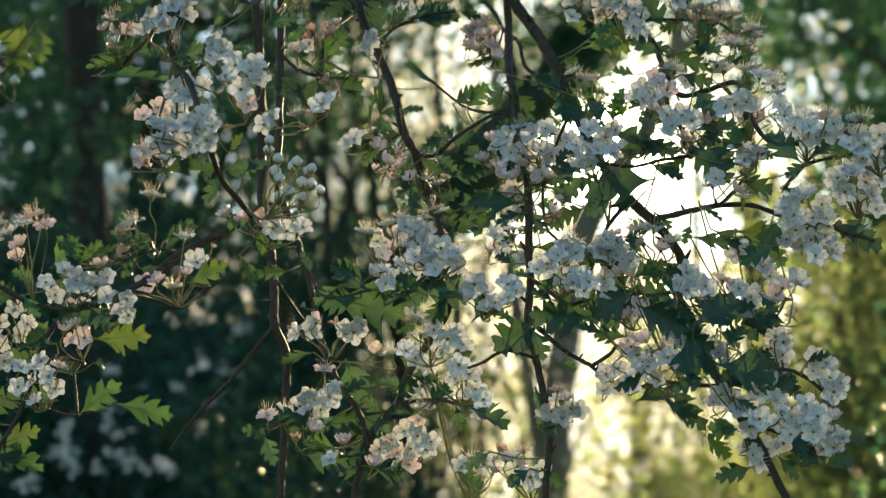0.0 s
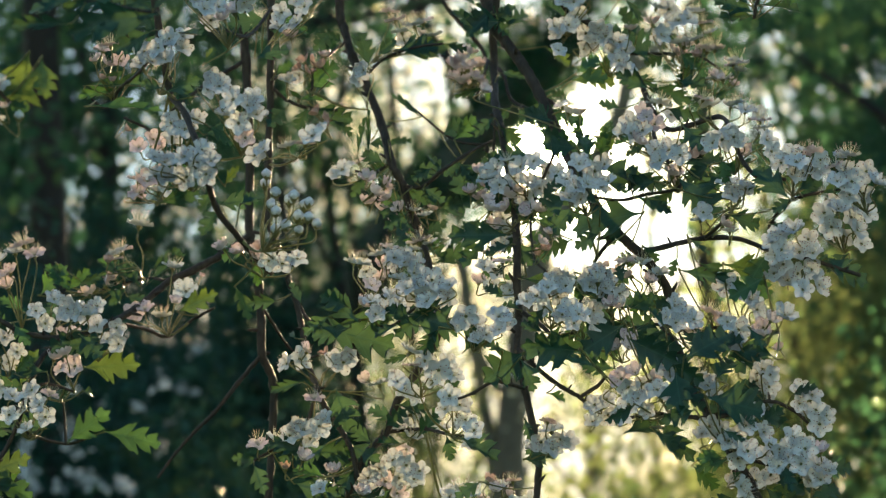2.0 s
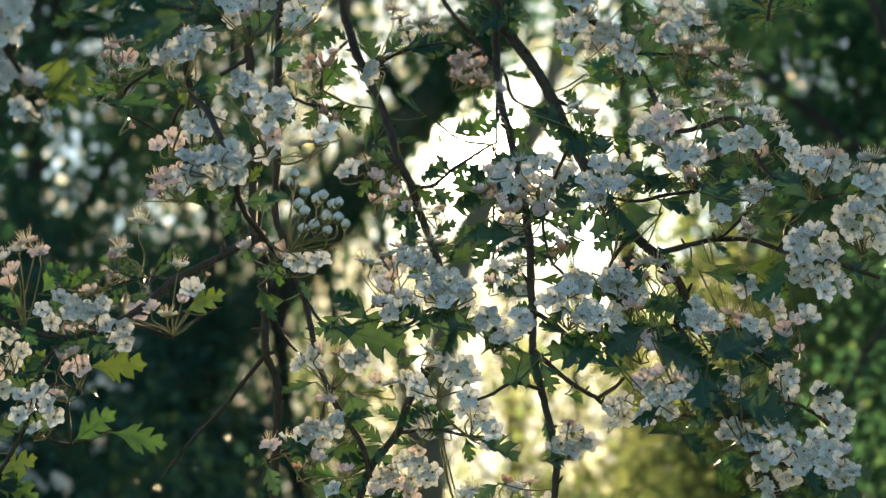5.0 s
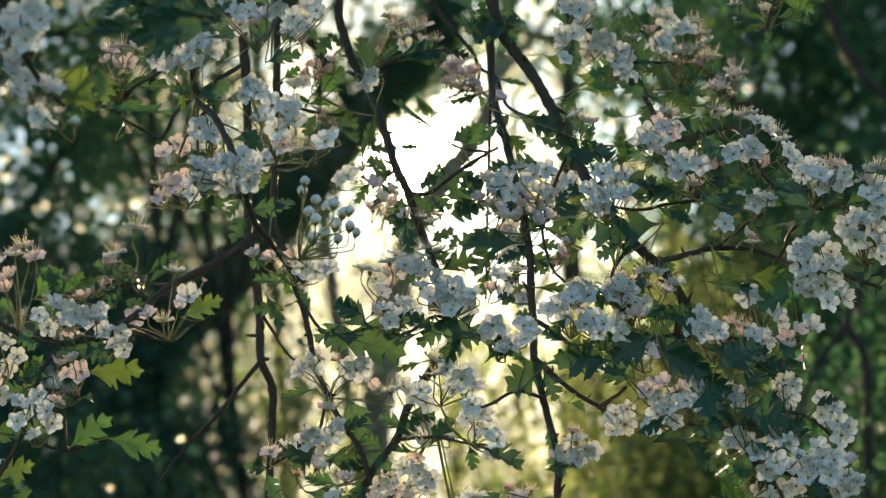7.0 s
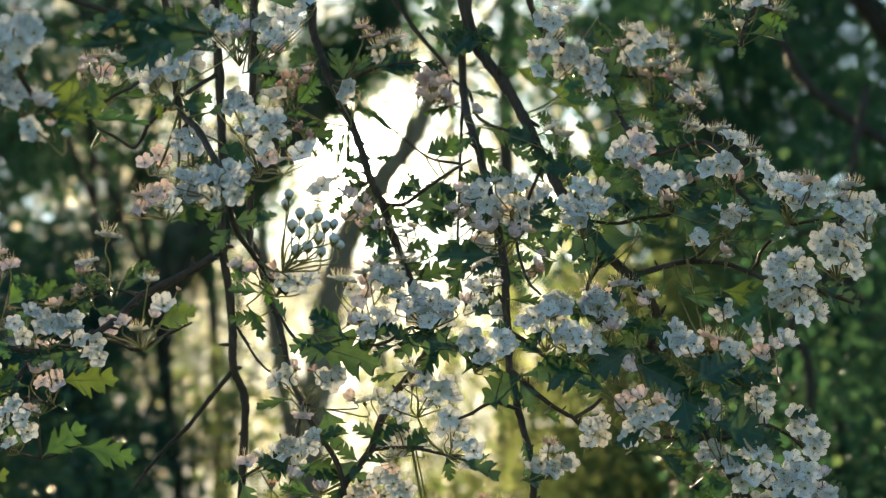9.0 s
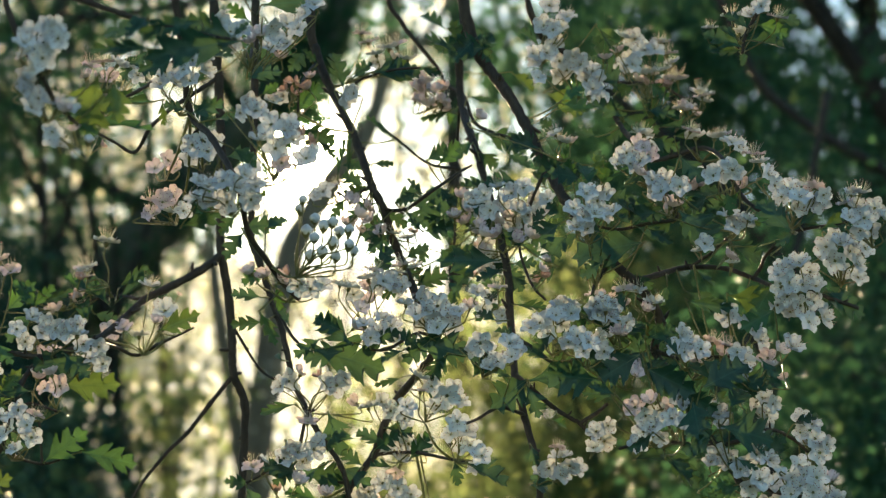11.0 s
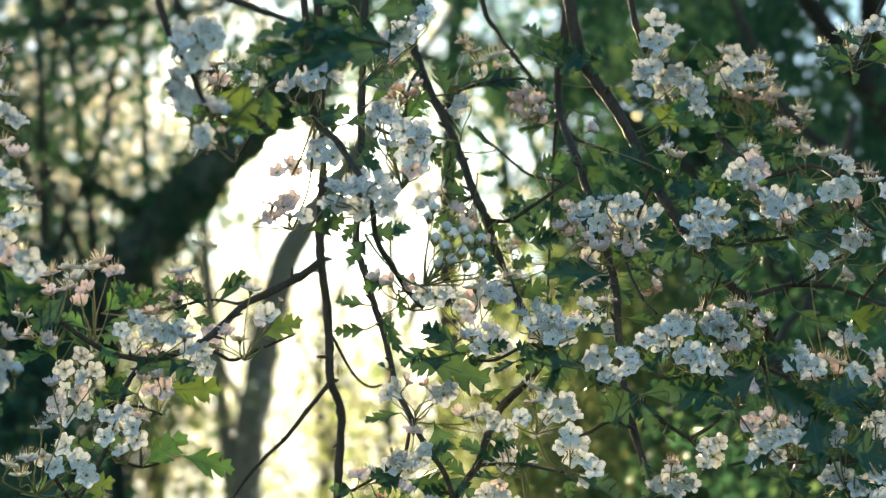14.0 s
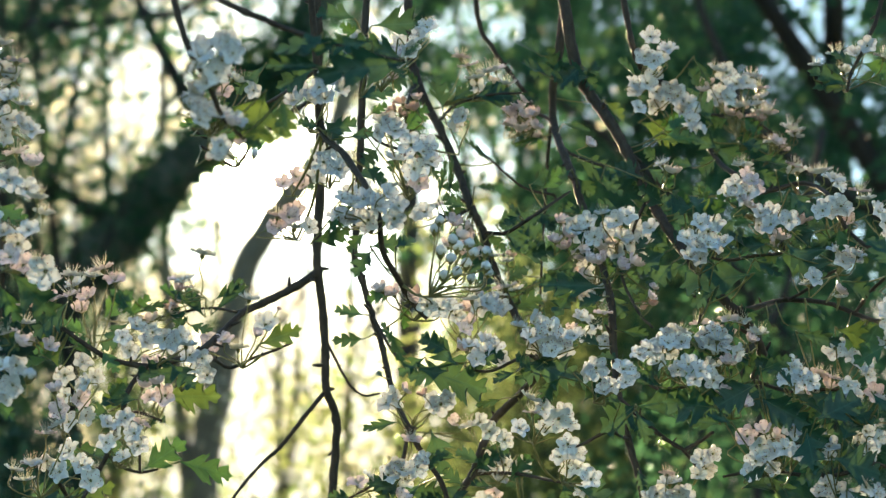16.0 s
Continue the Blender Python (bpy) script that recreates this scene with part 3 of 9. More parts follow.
sapling("dark young tree with a branch reaching across", (-3.06, 12.0, 0.0), (
    ("stem", 0.08, 0.04, ((-3.06, 12.0, -0.05), (-3.02, 12.0, 1.8), (-3.08, 12.0, 4.0), (-2.96, 12.0, 6.5))),
    ("limb", 0.05, 0.02, ((-3.06, 12.0, 3.4), (-2.16, 12.00, 4.59), (-1.68, 12.00, 4.68), (-1.35, 12.00, 4.74), (-0.96, 12.00, 4.79), (-0.46, 12.00, 4.86), (-0.09, 12.00, 4.95), (0.14, 12.00, 5.14)))), TRUNK_BARK)
sapling("dark young tree with a slanting branch", (2.15, 3.6, 0.0), (
    ("stem", 0.04, 0.02, ((2.15, 3.6, -0.05), (2.1, 3.6, 1.0), (2.14, 3.55, 2.2), (2.2, 3.5, 3.4))),
    ("limb", 0.016, 0.009, ((2.11, 3.58, 1.6), (1.8, 3.52, 2.0), (1.53, 3.5, 2.21), (1.36, 3.5, 2.32), (1.2, 3.5, 2.41), (1.08, 3.5, 2.51), (1.01, 3.5, 2.65), (0.95, 3.5, 2.80), (0.9, 3.5, 3.1)))), TRUNK_BARK)
sapling("grey trunk paled for haze, bending over in the sunlit gap", (0.55, 24.0, 0.0), (
    ("stem", 0.25, 0.07, ((0.55, 24.0, -0.1), (0.50, 24.0, 1.4), (0.56, 24.0, 2.62), (0.72, 24.0, 4.14), (0.96, 24.0, 5.24), (1.36, 24.0, 6.02), (1.74, 24.0, 6.55), (2.00, 24.0, 7.40), (2.20, 24.0, 9.40))),
    ("limb", 0.07, 0.03, ((1.95, 24.0, 7.20), (2.6, 24.1, 8.0), (3.1, 24.1, 9.0))),
    ("limb", 0.05, 0.02, ((0.62, 24.0, 3.4), (0.25, 24.1, 4.2), (0.05, 24.2, 5.6)))), HAZE_BARK)
sapling("thin grey trunk paled for haze in the sunlit gap", (0.52, 24.0, 0.0), (
    ("stem", 0.12, 0.04, ((0.52, 24.0, -0.1), (0.52, 24.0, 1.31), (0.46, 24.0, 2.43), (0.32, 24.0, 3.37), (0.19, 24.0, 4.19), (0.07, 24.0, 4.96), (0.01, 24.0, 5.60), (-0.08, 24.0, 6.91), (-0.16, 24.0, 8.90))),
    ("limb", 0.05, 0.02, ((0.07, 24.0, 4.96), (-0.35, 24.1, 5.9), (-0.6, 24.2, 7.6))),
    ("limb", 0.04, 0.02, ((-0.08, 24.0, 6.9), (0.3, 24.1, 8.0), (0.4, 24.1, 9.4)))), HAZE_BARK)


# ---- the hawthorn ----
def hawthorn_tree():
    tree = new("hawthorn_tree")
    tree.location = (1.25, 0.35, 0)
    tagged(tree, "grey-barked hawthorn tree with an arching limb and an added shading crown", "tree")
    v, f = [], []
    p = smooth_path([(0, 0, -0.1), (0.03, 0, 0.6), (-0.05, 0.02, 1.2), (-0.02, 0, 1.75), (0.1, 0.1, 2.6)], 6)
    add_tube(v, f, p, [0.085 - 0.045 * i / (len(p) - 1) for i in range(len(p))], 12, True, 0.35, 2.0)
    part("trunk", mesh_of("trunk", v, f, [BARK]), tree)
    v, f = [], []
    p = smooth_path([(-0.04, 0.0, 1.5), (-0.45, -0.15, 1.80), (-0.85, -0.32, 1.852), (-1.25, -0.35, 1.845), (-1.6, -0.36, 1.84), (-1.85, -0.4, 1.82)], 8)
    add_tube(v, f, p, [0.032 - 0.02 * i / (len(p) - 1) for i in range(len(p))], 10, True, 0.3, 5.0)
    part("limb", mesh_of("limb", v, f, [BARK]), tree)
    v, f = [], []
    p = smooth_path([(-0.95, -0.33, 1.85), (-1.15, -0.55, 1.80), (-1.5, -0.72, 1.76)], 8)
    add_tube(v, f, p, [0.010 - 0.005 * i / (len(p) - 1) for i in range(len(p))], 8, True, 0.3, 6.0)
    part("limb", mesh_of("limb", v, f, [BARK]), tree)
    # Limbs and crown added beyond the view to shade the blossom on the right.
    rng = np.random.default_rng(90)
    cs = []
    for k, end in enumerate(((0.5, -0.6, 2.0), (0.6, 0.3, 2.3), (0.1, -0.9, 2.5), (0.9, -0.2, 1.6), (0.0, -1.1, 1.7), (0.3, 0.1, 2.9), (0.2, -0.6, 1.3), (-0.9, -0.4, 2.45), (-0.6, -0.65, 2.3), (-0.5, -0.75, 1.6), (-0.48, -0.1, 1.5), (-0.35, -0.5, 1.3))):
        v, f = [], []
        start = Vector((0.0, 0.0, 0.8 + 0.12 * k))
        p = smooth_path([start, start.lerp(Vector(end), 0.5) + Vector((0, 0, 0.12)), Vector(end)], 6)
        add_tube(v, f, p, [0.022 - 0.016 * i / (len(p) - 1) for i in range(len(p))], 7, True, 0.3, 7.0 + k)
        part("limb", mesh_of("limb", v, f, [BARK]), tree)
        cs += [tuple(p[int(rng.integers(4, len(p)))] + Vector(rng.normal(0, 0.16, 3))) for _ in range(34)]
    cs = [c for c in cs if c[0] + 1.25 > 0.35 + 0.75 * (c[1] + 1.6) or c[2] > 1.45 + 0.47 * (c[1] + 1.6)]
    part("crown", leaf_mass("crown", cs, 42, (0.06, 0.06, 0.05), 0.032, WOOD_LEAF, rng, LOBED), tree)


hawthorn_tree()


def flower_mesh(name, seed, petal, cup, stamens, gaps=0.0, tall=1.0):
    """An open five-petalled hawthorn flower of unit width, its axis along z: cupped round petals, stamens with anthers, green calyx."""
    rng = random.Random(seed)
    v, f, s = [], [], []
    rows, cols = 7, 5
    for k in range(5):
        if rng.random() < gaps:
            continue
        a0 = 2 * math.pi * k / 5 + rng.uniform(-0.1, 0.1)
        tilt = cup + rng.uniform(-0.15, 0.15)
        wide = rng.uniform(0.92, 1.08)
        twist = rng.uniform(-0.12, 0.12)
        start = len(v)
        for i in range(rows):
            t = i / (rows - 1)
            half = 0.030 * (1 - t) + 0.186 * wide * math.sqrt(max(0.0, 1 - (2 * t - 1.16) ** 2 / 1.35))
            for j in range(cols):
                w = (j / (cols - 1) * 2 - 1)
                r = 0.06 + 0.44 * (t - 0.20 * w * w * t * t + (0.03 * (abs(w) < 0.3) * -1 if i == rows - 1 else 0))
                z = 0.02 + r * math.sin(tilt) * 0.55 * (0.5 + t) + 0.10 * w * w * t + 0.035 * math.sin(5 * w + seed + k * 2) * t + twist * w * 0.2 + (k % 2) * 0.012
                x, y = r * math.cos(tilt * 0.6), w * half
                v.append(Vector((x * math.cos(a0) - y * math.sin(a0), x * math.sin(a0) + y * math.cos(a0), z)))
        for i in range(rows - 1):
            for j in range(cols - 1):
                a = start + i * cols + j
                f.append((a, a + 1, a + 1 + cols, a + cols)); s.append(0)
    for k in range(stamens):
        a = 2 * math.pi * k / stamens + rng.uniform(-0.2, 0.2)
        spread = rng.uniform(0.15, 0.39)
        high = rng.uniform(0.26, 0.44) * tall
        tip = Vector((math.cos(a) * spread, math.sin(a) * spread, high))
        root = Vector((math.cos(a) * 0.05, math.sin(a) * 0.05, 0.04))
        n0 = len(f)
        add_tube(v, f, [root, root.lerp(tip, 0.5) + Vector((math.cos(a) * 0.02, math.sin(a) * 0.02, -0.01)), tip], [0.008, 0.007, 0.006], 3, False)
        s += [1] * (len(f) - n0)
        n0, c = len(f), len(v)
        d = 0.024
        for o in ((d, 0, 0), (0, d, 0), (-d, 0, 0), (0, -d, 0), (0, 0, d), (0, 0, -d)):
            v.append(tip + Vector(o))
        for q in range(4):
            f.append((c + q, c + (q + 1) % 4, c + 4)); f.append((c + (q + 1) % 4, c + q, c + 5))
        s += [2] * (len(f) - n0)
    n0 = len(f)
    add_tube(v, f, [Vector((0, 0, -0.16)), Vector((0, 0, -0.10)), Vector((0, 0, -0.02)), Vector((0, 0, 0.04))], [0.035, 0.075, 0.09, 0.06], 7)
    for k in range(5):
        a = 2 * math.pi * (k + 0.5) / 5
        d, e = Vector((math.cos(a), math.sin(a), 0)), Vector((-math.sin(a), math.cos(a), 0))
        c = len(v)
        v += [d * 0.07 + e * 0.045, d * 0.07 - e * 0.045, d * 0.20 + Vector((0, 0, -0.05))]
        f.append((c, c + 1, c + 2))
    s += [3] * (len(f) - n0)
    return mesh_of(name, v, f, [petal, FILAMENT, ANTHER, STALK], s)


def bud_mesh(name, seed, mat):
    """A round closed bud held by its green calyx, unit width."""
    rng = random.Random(seed)
    v, f, s = [], [], []
    rings, sides = 6, 9
    path, radii = [], []
    for i in range(rings + 1):
        t = i / rings
        path.append(Vector((0, 0, -0.42 + 0.9 * t)))
        radii.append(max(0.03, 0.5 * math.sin(math.pi * min(0.97, 0.08 + t * 0.9)) ** 0.75))
    add_tube(v, f, path, radii, sides, True, 0.12, seed)
    s += [0] * len(f)
    n0 = len(f)
    add_tube(v, f, [Vector((0, 0, -0.75)), Vector((0, 0, -0.5)), Vector((0, 0, -0.32))], [0.12, 0.30, 0.40], 7)
    for k in range(5):
        a = 2 * math.pi * k / 5 + rng.uniform(-0.1, 0.1)
        d, e = Vector((math.cos(a), math.sin(a), 0)), Vector((-math.sin(a), math.cos(a), 0))
        c = len(v)
        v += [d * 0.42 + e * 0.16 + Vector((0, 0, -0.34)), d * 0.42 - e * 0.16 + Vector((0, 0, -0.34)), d * 0.54 + Vector((0, 0, 0.0))]
        f.append((c, c + 1, c + 2))
    s += [1] * (len(f) - n0)
    return mesh_of(name, v, f, [mat, STALK], s)


FLOWERS = {
    "f": [flower_mesh("flower", 100 + k, PETAL, 0.10 + 0.10 * (k % 4), 13 + k % 4) for k in range(9)],
    "u": [flower_mesh("flower", 200 + k, PETAL if k % 3 else PETAL_PINK, 0.15 + 0.12 * (k % 3), 19, 0.0, 1.35) for k in range(6)],
    "p": [flower_mesh("flower", 300 + k, PETAL_PINK, 0.30 + 0.1 * (k % 3), 14) for k in range(5)],
    "q": [flower_mesh("flower", 400 + k, PETAL_PINK, 0.75 + 0.1 * (k % 3), 12, 0.15) for k in range(5)],
    "r": [flower_mesh("faded_flower", 500 + k, PETAL_FADED, 1.1, 6, 0.3) for k in range(3)],
    "b": [bud_mesh("bud", 600 + k, BUD) for k in range(4)],
}


def bough(label, at):
    ob = new("hawthorn_branch")
    ob.location = at
    tagged(ob, label, "branch", group="blossoming hawthorn branches")
    return ob


def stem(owner, name, r0, r1, points):
    """A woody stem through the given points, r0 to r1 millimetres thick across half, knobbly, with short spurs."""
    rng = random.Random(int(abs(points[0][0]) * 1e5) + len(points))
    o = owner.location
    path = smooth_path([Vector(p) - o for p in points], 9)
    n = len(path)
    v, f = [], []
    radii = []
    for i in range(n):
        r = (r0 + (r1 - r0) * i / (n - 1)) * 0.00085
        radii.append(r * (1.0 + 0.07 * noise.noise(Vector((i * 0.35, r0 * 7, 0))) + (0.14 if i % 9 == 0 and 0 < i < n - 1 else 0)))
        if 0 < i < n - 1:
            path[i] = path[i] + Vector((rng.uniform(-1, 1), rng.uniform(-1, 1), rng.uniform(-1, 1))) * r * 0.10
    add_tube(v, f, path, radii, 8, True, 0.16, rng.uniform(0, 50))
    for i in range(4, n - 2, 7):
        if rng.random() < 0.6:
            d = Vector((rng.uniform(-1, 1), rng.uniform(-0.6, 0.6), rng.uniform(-0.3, 1))).normalized()
            k = rng.uniform(1.5, 4.0) * radii[i]
            add_tube(v, f, [path[i], path[i] + d * k * 0.7, path[i] + d * k * 1.1], [radii[i] * 0.55, radii[i] * 0.45, radii[i] * 0.2], 5)
    return part(name, mesh_of(name, v, f, [BARK]), owner)


def cluster(owner, base, root, blooms):
    """A corymb: stalks that spread from one twig to flowers at the given offsets (millimetres), each with its width and kind."""
    rng = random.Random(int(base[0] * 1e5) ^ int(base[2] * 1e5))
    b = Vector(base)
    v, f = [], []
    r = Vector(root) - b
    hub = Vector((0, 0, 0))
    if r.length > 0.002:
        mid = r * 0.5 + Vector((0, 0, -0.08 * r.length)) + Vector((rng.uniform(-1, 1), rng.uniform(-1, 1), 0)) * r.length * 0.08
        add_tube(v, f, smooth_path([r, mid, hub], 5), [0.0008 - 0.00003 * i for i in range(11)], 6, True, 0.3, b.x * 90)
    made = []
    for dx, dy, dz, width, kind in blooms:
        p = Vector((dx, dy, dz)) * 0.001
        if kind in "fp":
            axis = Vector((rng.gauss(0, 0.5), -1, 0.35 + rng.gauss(0, 0.45)))
        elif kind == "u":
            axis = Vector((rng.gauss(0, 0.30), -0.25 + rng.gauss(0, 0.18), 1))
        elif kind == "b":
            axis = Vector((p.x * 6, -0.3 + rng.gauss(0, 0.2), 0.7))
        else:
            axis = Vector((rng.gauss(0, 0.6), -0.45 + rng.gauss(0, 0.3), 0.8))
        axis.normalize()
        w = width * 0.001 * (0.9 if kind == "b" else 0.96)
        back = p - axis * w * (0.7 if kind == "b" else 0.15)
        m1 = hub.lerp(back, 0.45) + Vector((0, 0, -0.06 * back.length)) + Vector((rng.uniform(-1, 1), rng.uniform(-1, 1), rng.uniform(-1, 1))) * 0.0025
        sp = smooth_path([hub, m1, back - axis * min(0.006, back.length * 0.3), back], 3)
        add_tube(v, f, sp, [0.00044 - 0.00001 * i for i in range(len(sp))], 5, False)
        made.append((p, axis, w, kind))
    ob = part("blossom_head", mesh_of("blossom_head", v, f, [STALK]), owner, at=b - owner.location)
    for p, axis, w, kind in made:
        data = rng.choice(FLOWERS[kind])
        fl = new("bud" if kind == "b" else "faded_flower" if kind == "r" else "flower", data)
        fl.parent = ob
        fl.matrix_basis = Matrix.Translation(p) @ axis.to_track_quat("Z", "Y").to_matrix().to_4x4() @ pose(0, 0, 0, 0, 0, rng.uniform(0, 360)) @ Matrix.Diagonal((w, w, w, 1))
    return ob


def half_outline(rng):
    """Half the outline of a lobed hawthorn leaf: along the midrib and out from it, in leaf lengths."""
    d, k = rng.uniform(0.88, 1.12), rng.uniform(0.70, 1.05)
    if rng.random() < 0.65:
        raw = ((0.0, 0.010), (0.08, 0.016), (0.15, 0.034), (0.22, 0.080 * d), (0.30, 0.150 * d), (0.38, 0.222 * d), (0.43, 0.255 * d), (0.442, 0.225 * d), (0.535, 0.305 * d), (0.505, 0.220 * d), (0.455, 0.130 * k),
               (0.47, 0.105 * k), (0.54, 0.165 * d), (0.62, 0.228 * d), (0.66, 0.250 * d), (0.665, 0.215 * d), (0.755, 0.285 * d), (0.722, 0.190 * d), (0.68, 0.105 * k), (0.70, 0.085 * k), (0.77, 0.120 * d), (0.84, 0.160 * d),
               (0.91, 0.180), (0.880, 0.085), (1.0, 0.0))
    else:
        raw = ((0.0, 0.010), (0.08, 0.015), (0.16, 0.030), (0.26, 0.070 * d), (0.36, 0.140 * d), (0.45, 0.212 * d), (0.515, 0.255 * d), (0.53, 0.225 * d), (0.63, 0.310 * d), (0.60, 0.230 * d), (0.56, 0.140 * k),
               (0.575, 0.115 * k), (0.64, 0.160 * d), (0.71, 0.205 * d), (0.755, 0.225 * d), (0.765, 0.188 * d), (0.85, 0.245 * d), (0.825, 0.160 * d), (0.79, 0.090 * k), (0.81, 0.075 * k), (0.86, 0.100), (0.91, 0.122),
               (0.955, 0.118), (0.930, 0.062), (1.0, 0.0))
    raw = [(s + rng.uniform(-0.006, 0.006), w * rng.uniform(0.94, 1.05)) for s, w in raw]
    soft = [raw[0]]
    for (s0, w0), (s1, w1) in zip(raw[:-1], raw[1:]):
        soft += [(s0 * 0.9 + s1 * 0.1, w0 * 0.9 + w1 * 0.1), (s0 * 0.5 + s1 * 0.5, (w0 + w1) * 0.51)]
    return soft + [raw[-1]]


def leaf(owner, base, tip, root, kind, wide):
    """A lobed leaf from base to tip on a short stalk that grows from the twig at root."""
    rng = random.Random(int((base[0] * 7 + base[2] * 13 + tip[0] * 3) * 1e4))
    o = owner.location
    b, t = Vector(base) - o, Vector(tip) - o
    along = t - b
    length = along.length * 1.05
    x = along.normalized()
    face = Vector((rng.gauss(0, 0.35), -1, rng.gauss(0.15, 0.35)))
    face = (face - x * face.dot(x)).normalized()
    y = face.cross(x)
    fold, droop, wave = rng.uniform(0.15, 0.65), rng.uniform(-0.1, 0.45), rng.uniform(0, 6.28)
    slim = 1.0 if kind == "d" else 0.92
    v, f, uv = [], [], []

    def spot(s, w):
        z = abs(w) * fold + 0.03 * math.sin(11 * s + wave + 5 * w) * abs(w) / 0.3 - droop * s * s * 0.5 + 0.004 * math.sin(37.7 * (s - 0.9 * abs(w)) + 1.0) * min(1.0, abs(w) * 8)
        return b + (x * s + y * w * wide * slim + face * z) * length

    left, right = half_outline(rng), half_outline(rng)
    n = len(left)
    for i in range(n):
        m = i / (n - 1)
        v.append(spot(m, 0.0)); uv.append((m, 0.0))
        for side, line in ((1, left), (-1, right)):
            s, w = line[i]
            ms = m * 0.5 + s * 0.5
            v.append(spot(ms, w * 0.55 * side)); uv.append((ms, w * 0.55 * side))
            v.append(spot(s, w * side)); uv.append((s, w * side))
    for i in range(n - 1):
        a, c = i * 5, i * 5 + 5
        f += [(a, c, c + 1, a + 1), (a + 1, c + 1, c + 2, a + 2), (c, a, a + 3, c + 3), (c + 3, a + 3, a + 4, c + 4)]
    blades = len(f)
    r = Vector(root) - o
    gap = r - b
    if gap.length > 0.012:
        path = smooth_path([r, r.lerp(b, 0.5) + Vector((0, 0, -0.06 * gap.length)), b, b + x * length * 0.04], 4)
    else:
        path = [r, r.lerp(b, 0.6), b + x * length * 0.04]
    add_tube(v, f, path, [0.00042] * len(path), 5)
    add_tube(v, f, [spot(q / 6, 0.0) - face * 0.0002 for q in range(6)], [0.00034 - 0.00005 * q for q in range(6)], 4)
    uv += [(0.0, 0.0)] * (len(v) - len(uv))
    me = mesh_of("leaf", v, f, [LEAVES[kind], STALK], [0] * blades + [1] * (len(f) - blades))
    layer = me.uv_layers.new(name="leaf_uv")
    idx = np.empty(len(me.loops), np.int32)
    me.loops.foreach_get("vertex_index", idx)
    layer.data.foreach_set("uv", np.array(uv, np.float32)[idx].reshape(-1))
    return part("leaf", me, owner)


left = bough('grey-brown hawthorn branch with pink-tinged blossom and bright young leaves', (-0.1542, 0.0300, 1.8395))
stem(left, 'stem', 3.4, 2.6, [(-0.1542, 0.0300, 1.8395), (-0.1500, 0.0300, 1.7756), (-0.1459, 0.0300, 1.7257), (-0.1431, 0.0400, 1.6919), (-0.1402, 0.0400, 1.6459), (-0.1399, 0.0420, 1.6039), (-0.1390, 0.0410, 1.5888), (-0.1343, 0.0450, 1.5623), (-0.1323, 0.0450, 1.5398), (-0.1313, 0.0410, 1.5209), (-0.1248, 0.0420, 1.5045), (-0.1250, 0.0420, 1.4729), (-0.1264, 0.0400, 1.4384), (-0.1278, 0.0400, 1.4073)])
stem(left, 'twig', 2.8, 1.5, [(-0.1390, 0.0410, 1.5888), (-0.1517, 0.0350, 1.5784), (-0.1701, 0.0300, 1.5673), (-0.1819, 0.0200, 1.5594), (-0.1956, 0.0000, 1.5433), (-0.2073, -0.0200, 1.5316), (-0.2229, -0.0270, 1.5244), (-0.2343, -0.0300, 1.5218), (-0.2521, -0.0300, 1.5247), (-0.2641, -0.0300, 1.5306), (-0.2792, -0.0300, 1.5403)])
stem(left, 'twig', 1.6, 0.9, [(-0.1313, 0.0410, 1.5209), (-0.1441, 0.0350, 1.5038), (-0.1568, 0.0300, 1.4866), (-0.1653, 0.0300, 1.4782), (-0.1772, 0.0250, 1.4638), (-0.1858, 0.0200, 1.4503)])
stem(left, 'twig', 1.1, 0.7, [(-0.1315, 0.0450, 1.5479), (-0.1261, 0.0500, 1.5398), (-0.1170, 0.0550, 1.5266), (-0.1083, 0.0550, 1.5203), (-0.0997, 0.0500, 1.5214)])
stem(left, 'twig', 1.4, 0.8, [(-0.2073, -0.0200, 1.5316), (-0.1972, 0.0250, 1.5338), (-0.1860, 0.0450, 1.5314), (-0.1742, 0.0300, 1.5358), (-0.1670, 0.0100, 1.5370), (-0.1543, 0.0000, 1.5422)])
stem(left, 'twig', 1.8, 1.2, [(-0.2343, -0.0300, 1.5218), (-0.2422, -0.0400, 1.5082), (-0.2453, -0.0500, 1.4926), (-0.2510, -0.0500, 1.4736), (-0.2578, -0.0500, 1.4591), (-0.2659, -0.0600, 1.4427)])
stem(left, 'twig', 1.2, 0.8, [(-0.2455, -0.0480, 1.4934), (-0.2369, -0.0400, 1.4965), (-0.2239, -0.0380, 1.4926)])
stem(left, 'twig', 1.2, 0.8, [(-0.2510, -0.0500, 1.4728), (-0.2443, -0.0200, 1.4692), (-0.2337, 0.0000, 1.4675), (-0.2241, 0.0000, 1.4697)])
stem(left, 'twig', 1.0, 0.7, [(-0.2337, 0.0000, 1.4675), (-0.2346, 0.0000, 1.4787), (-0.2358, 0.0000, 1.4903)])
stem(left, 'twig', 1.6, 0.9, [(-0.2659, -0.0600, 1.4427), (-0.2716, -0.1000, 1.4520), (-0.2785, -0.1100, 1.4597)])
stem(left, 'twig', 1.6, 0.9, [(-0.1431, 0.0400, 1.6912), (-0.1579, 0.0300, 1.6788), (-0.1700, 0.0200, 1.6672), (-0.1808, 0.0200, 1.6567), (-0.1890, 0.0300, 1.6448), (-0.2002, 0.0300, 1.6501), (-0.2096, 0.0200, 1.6531)])
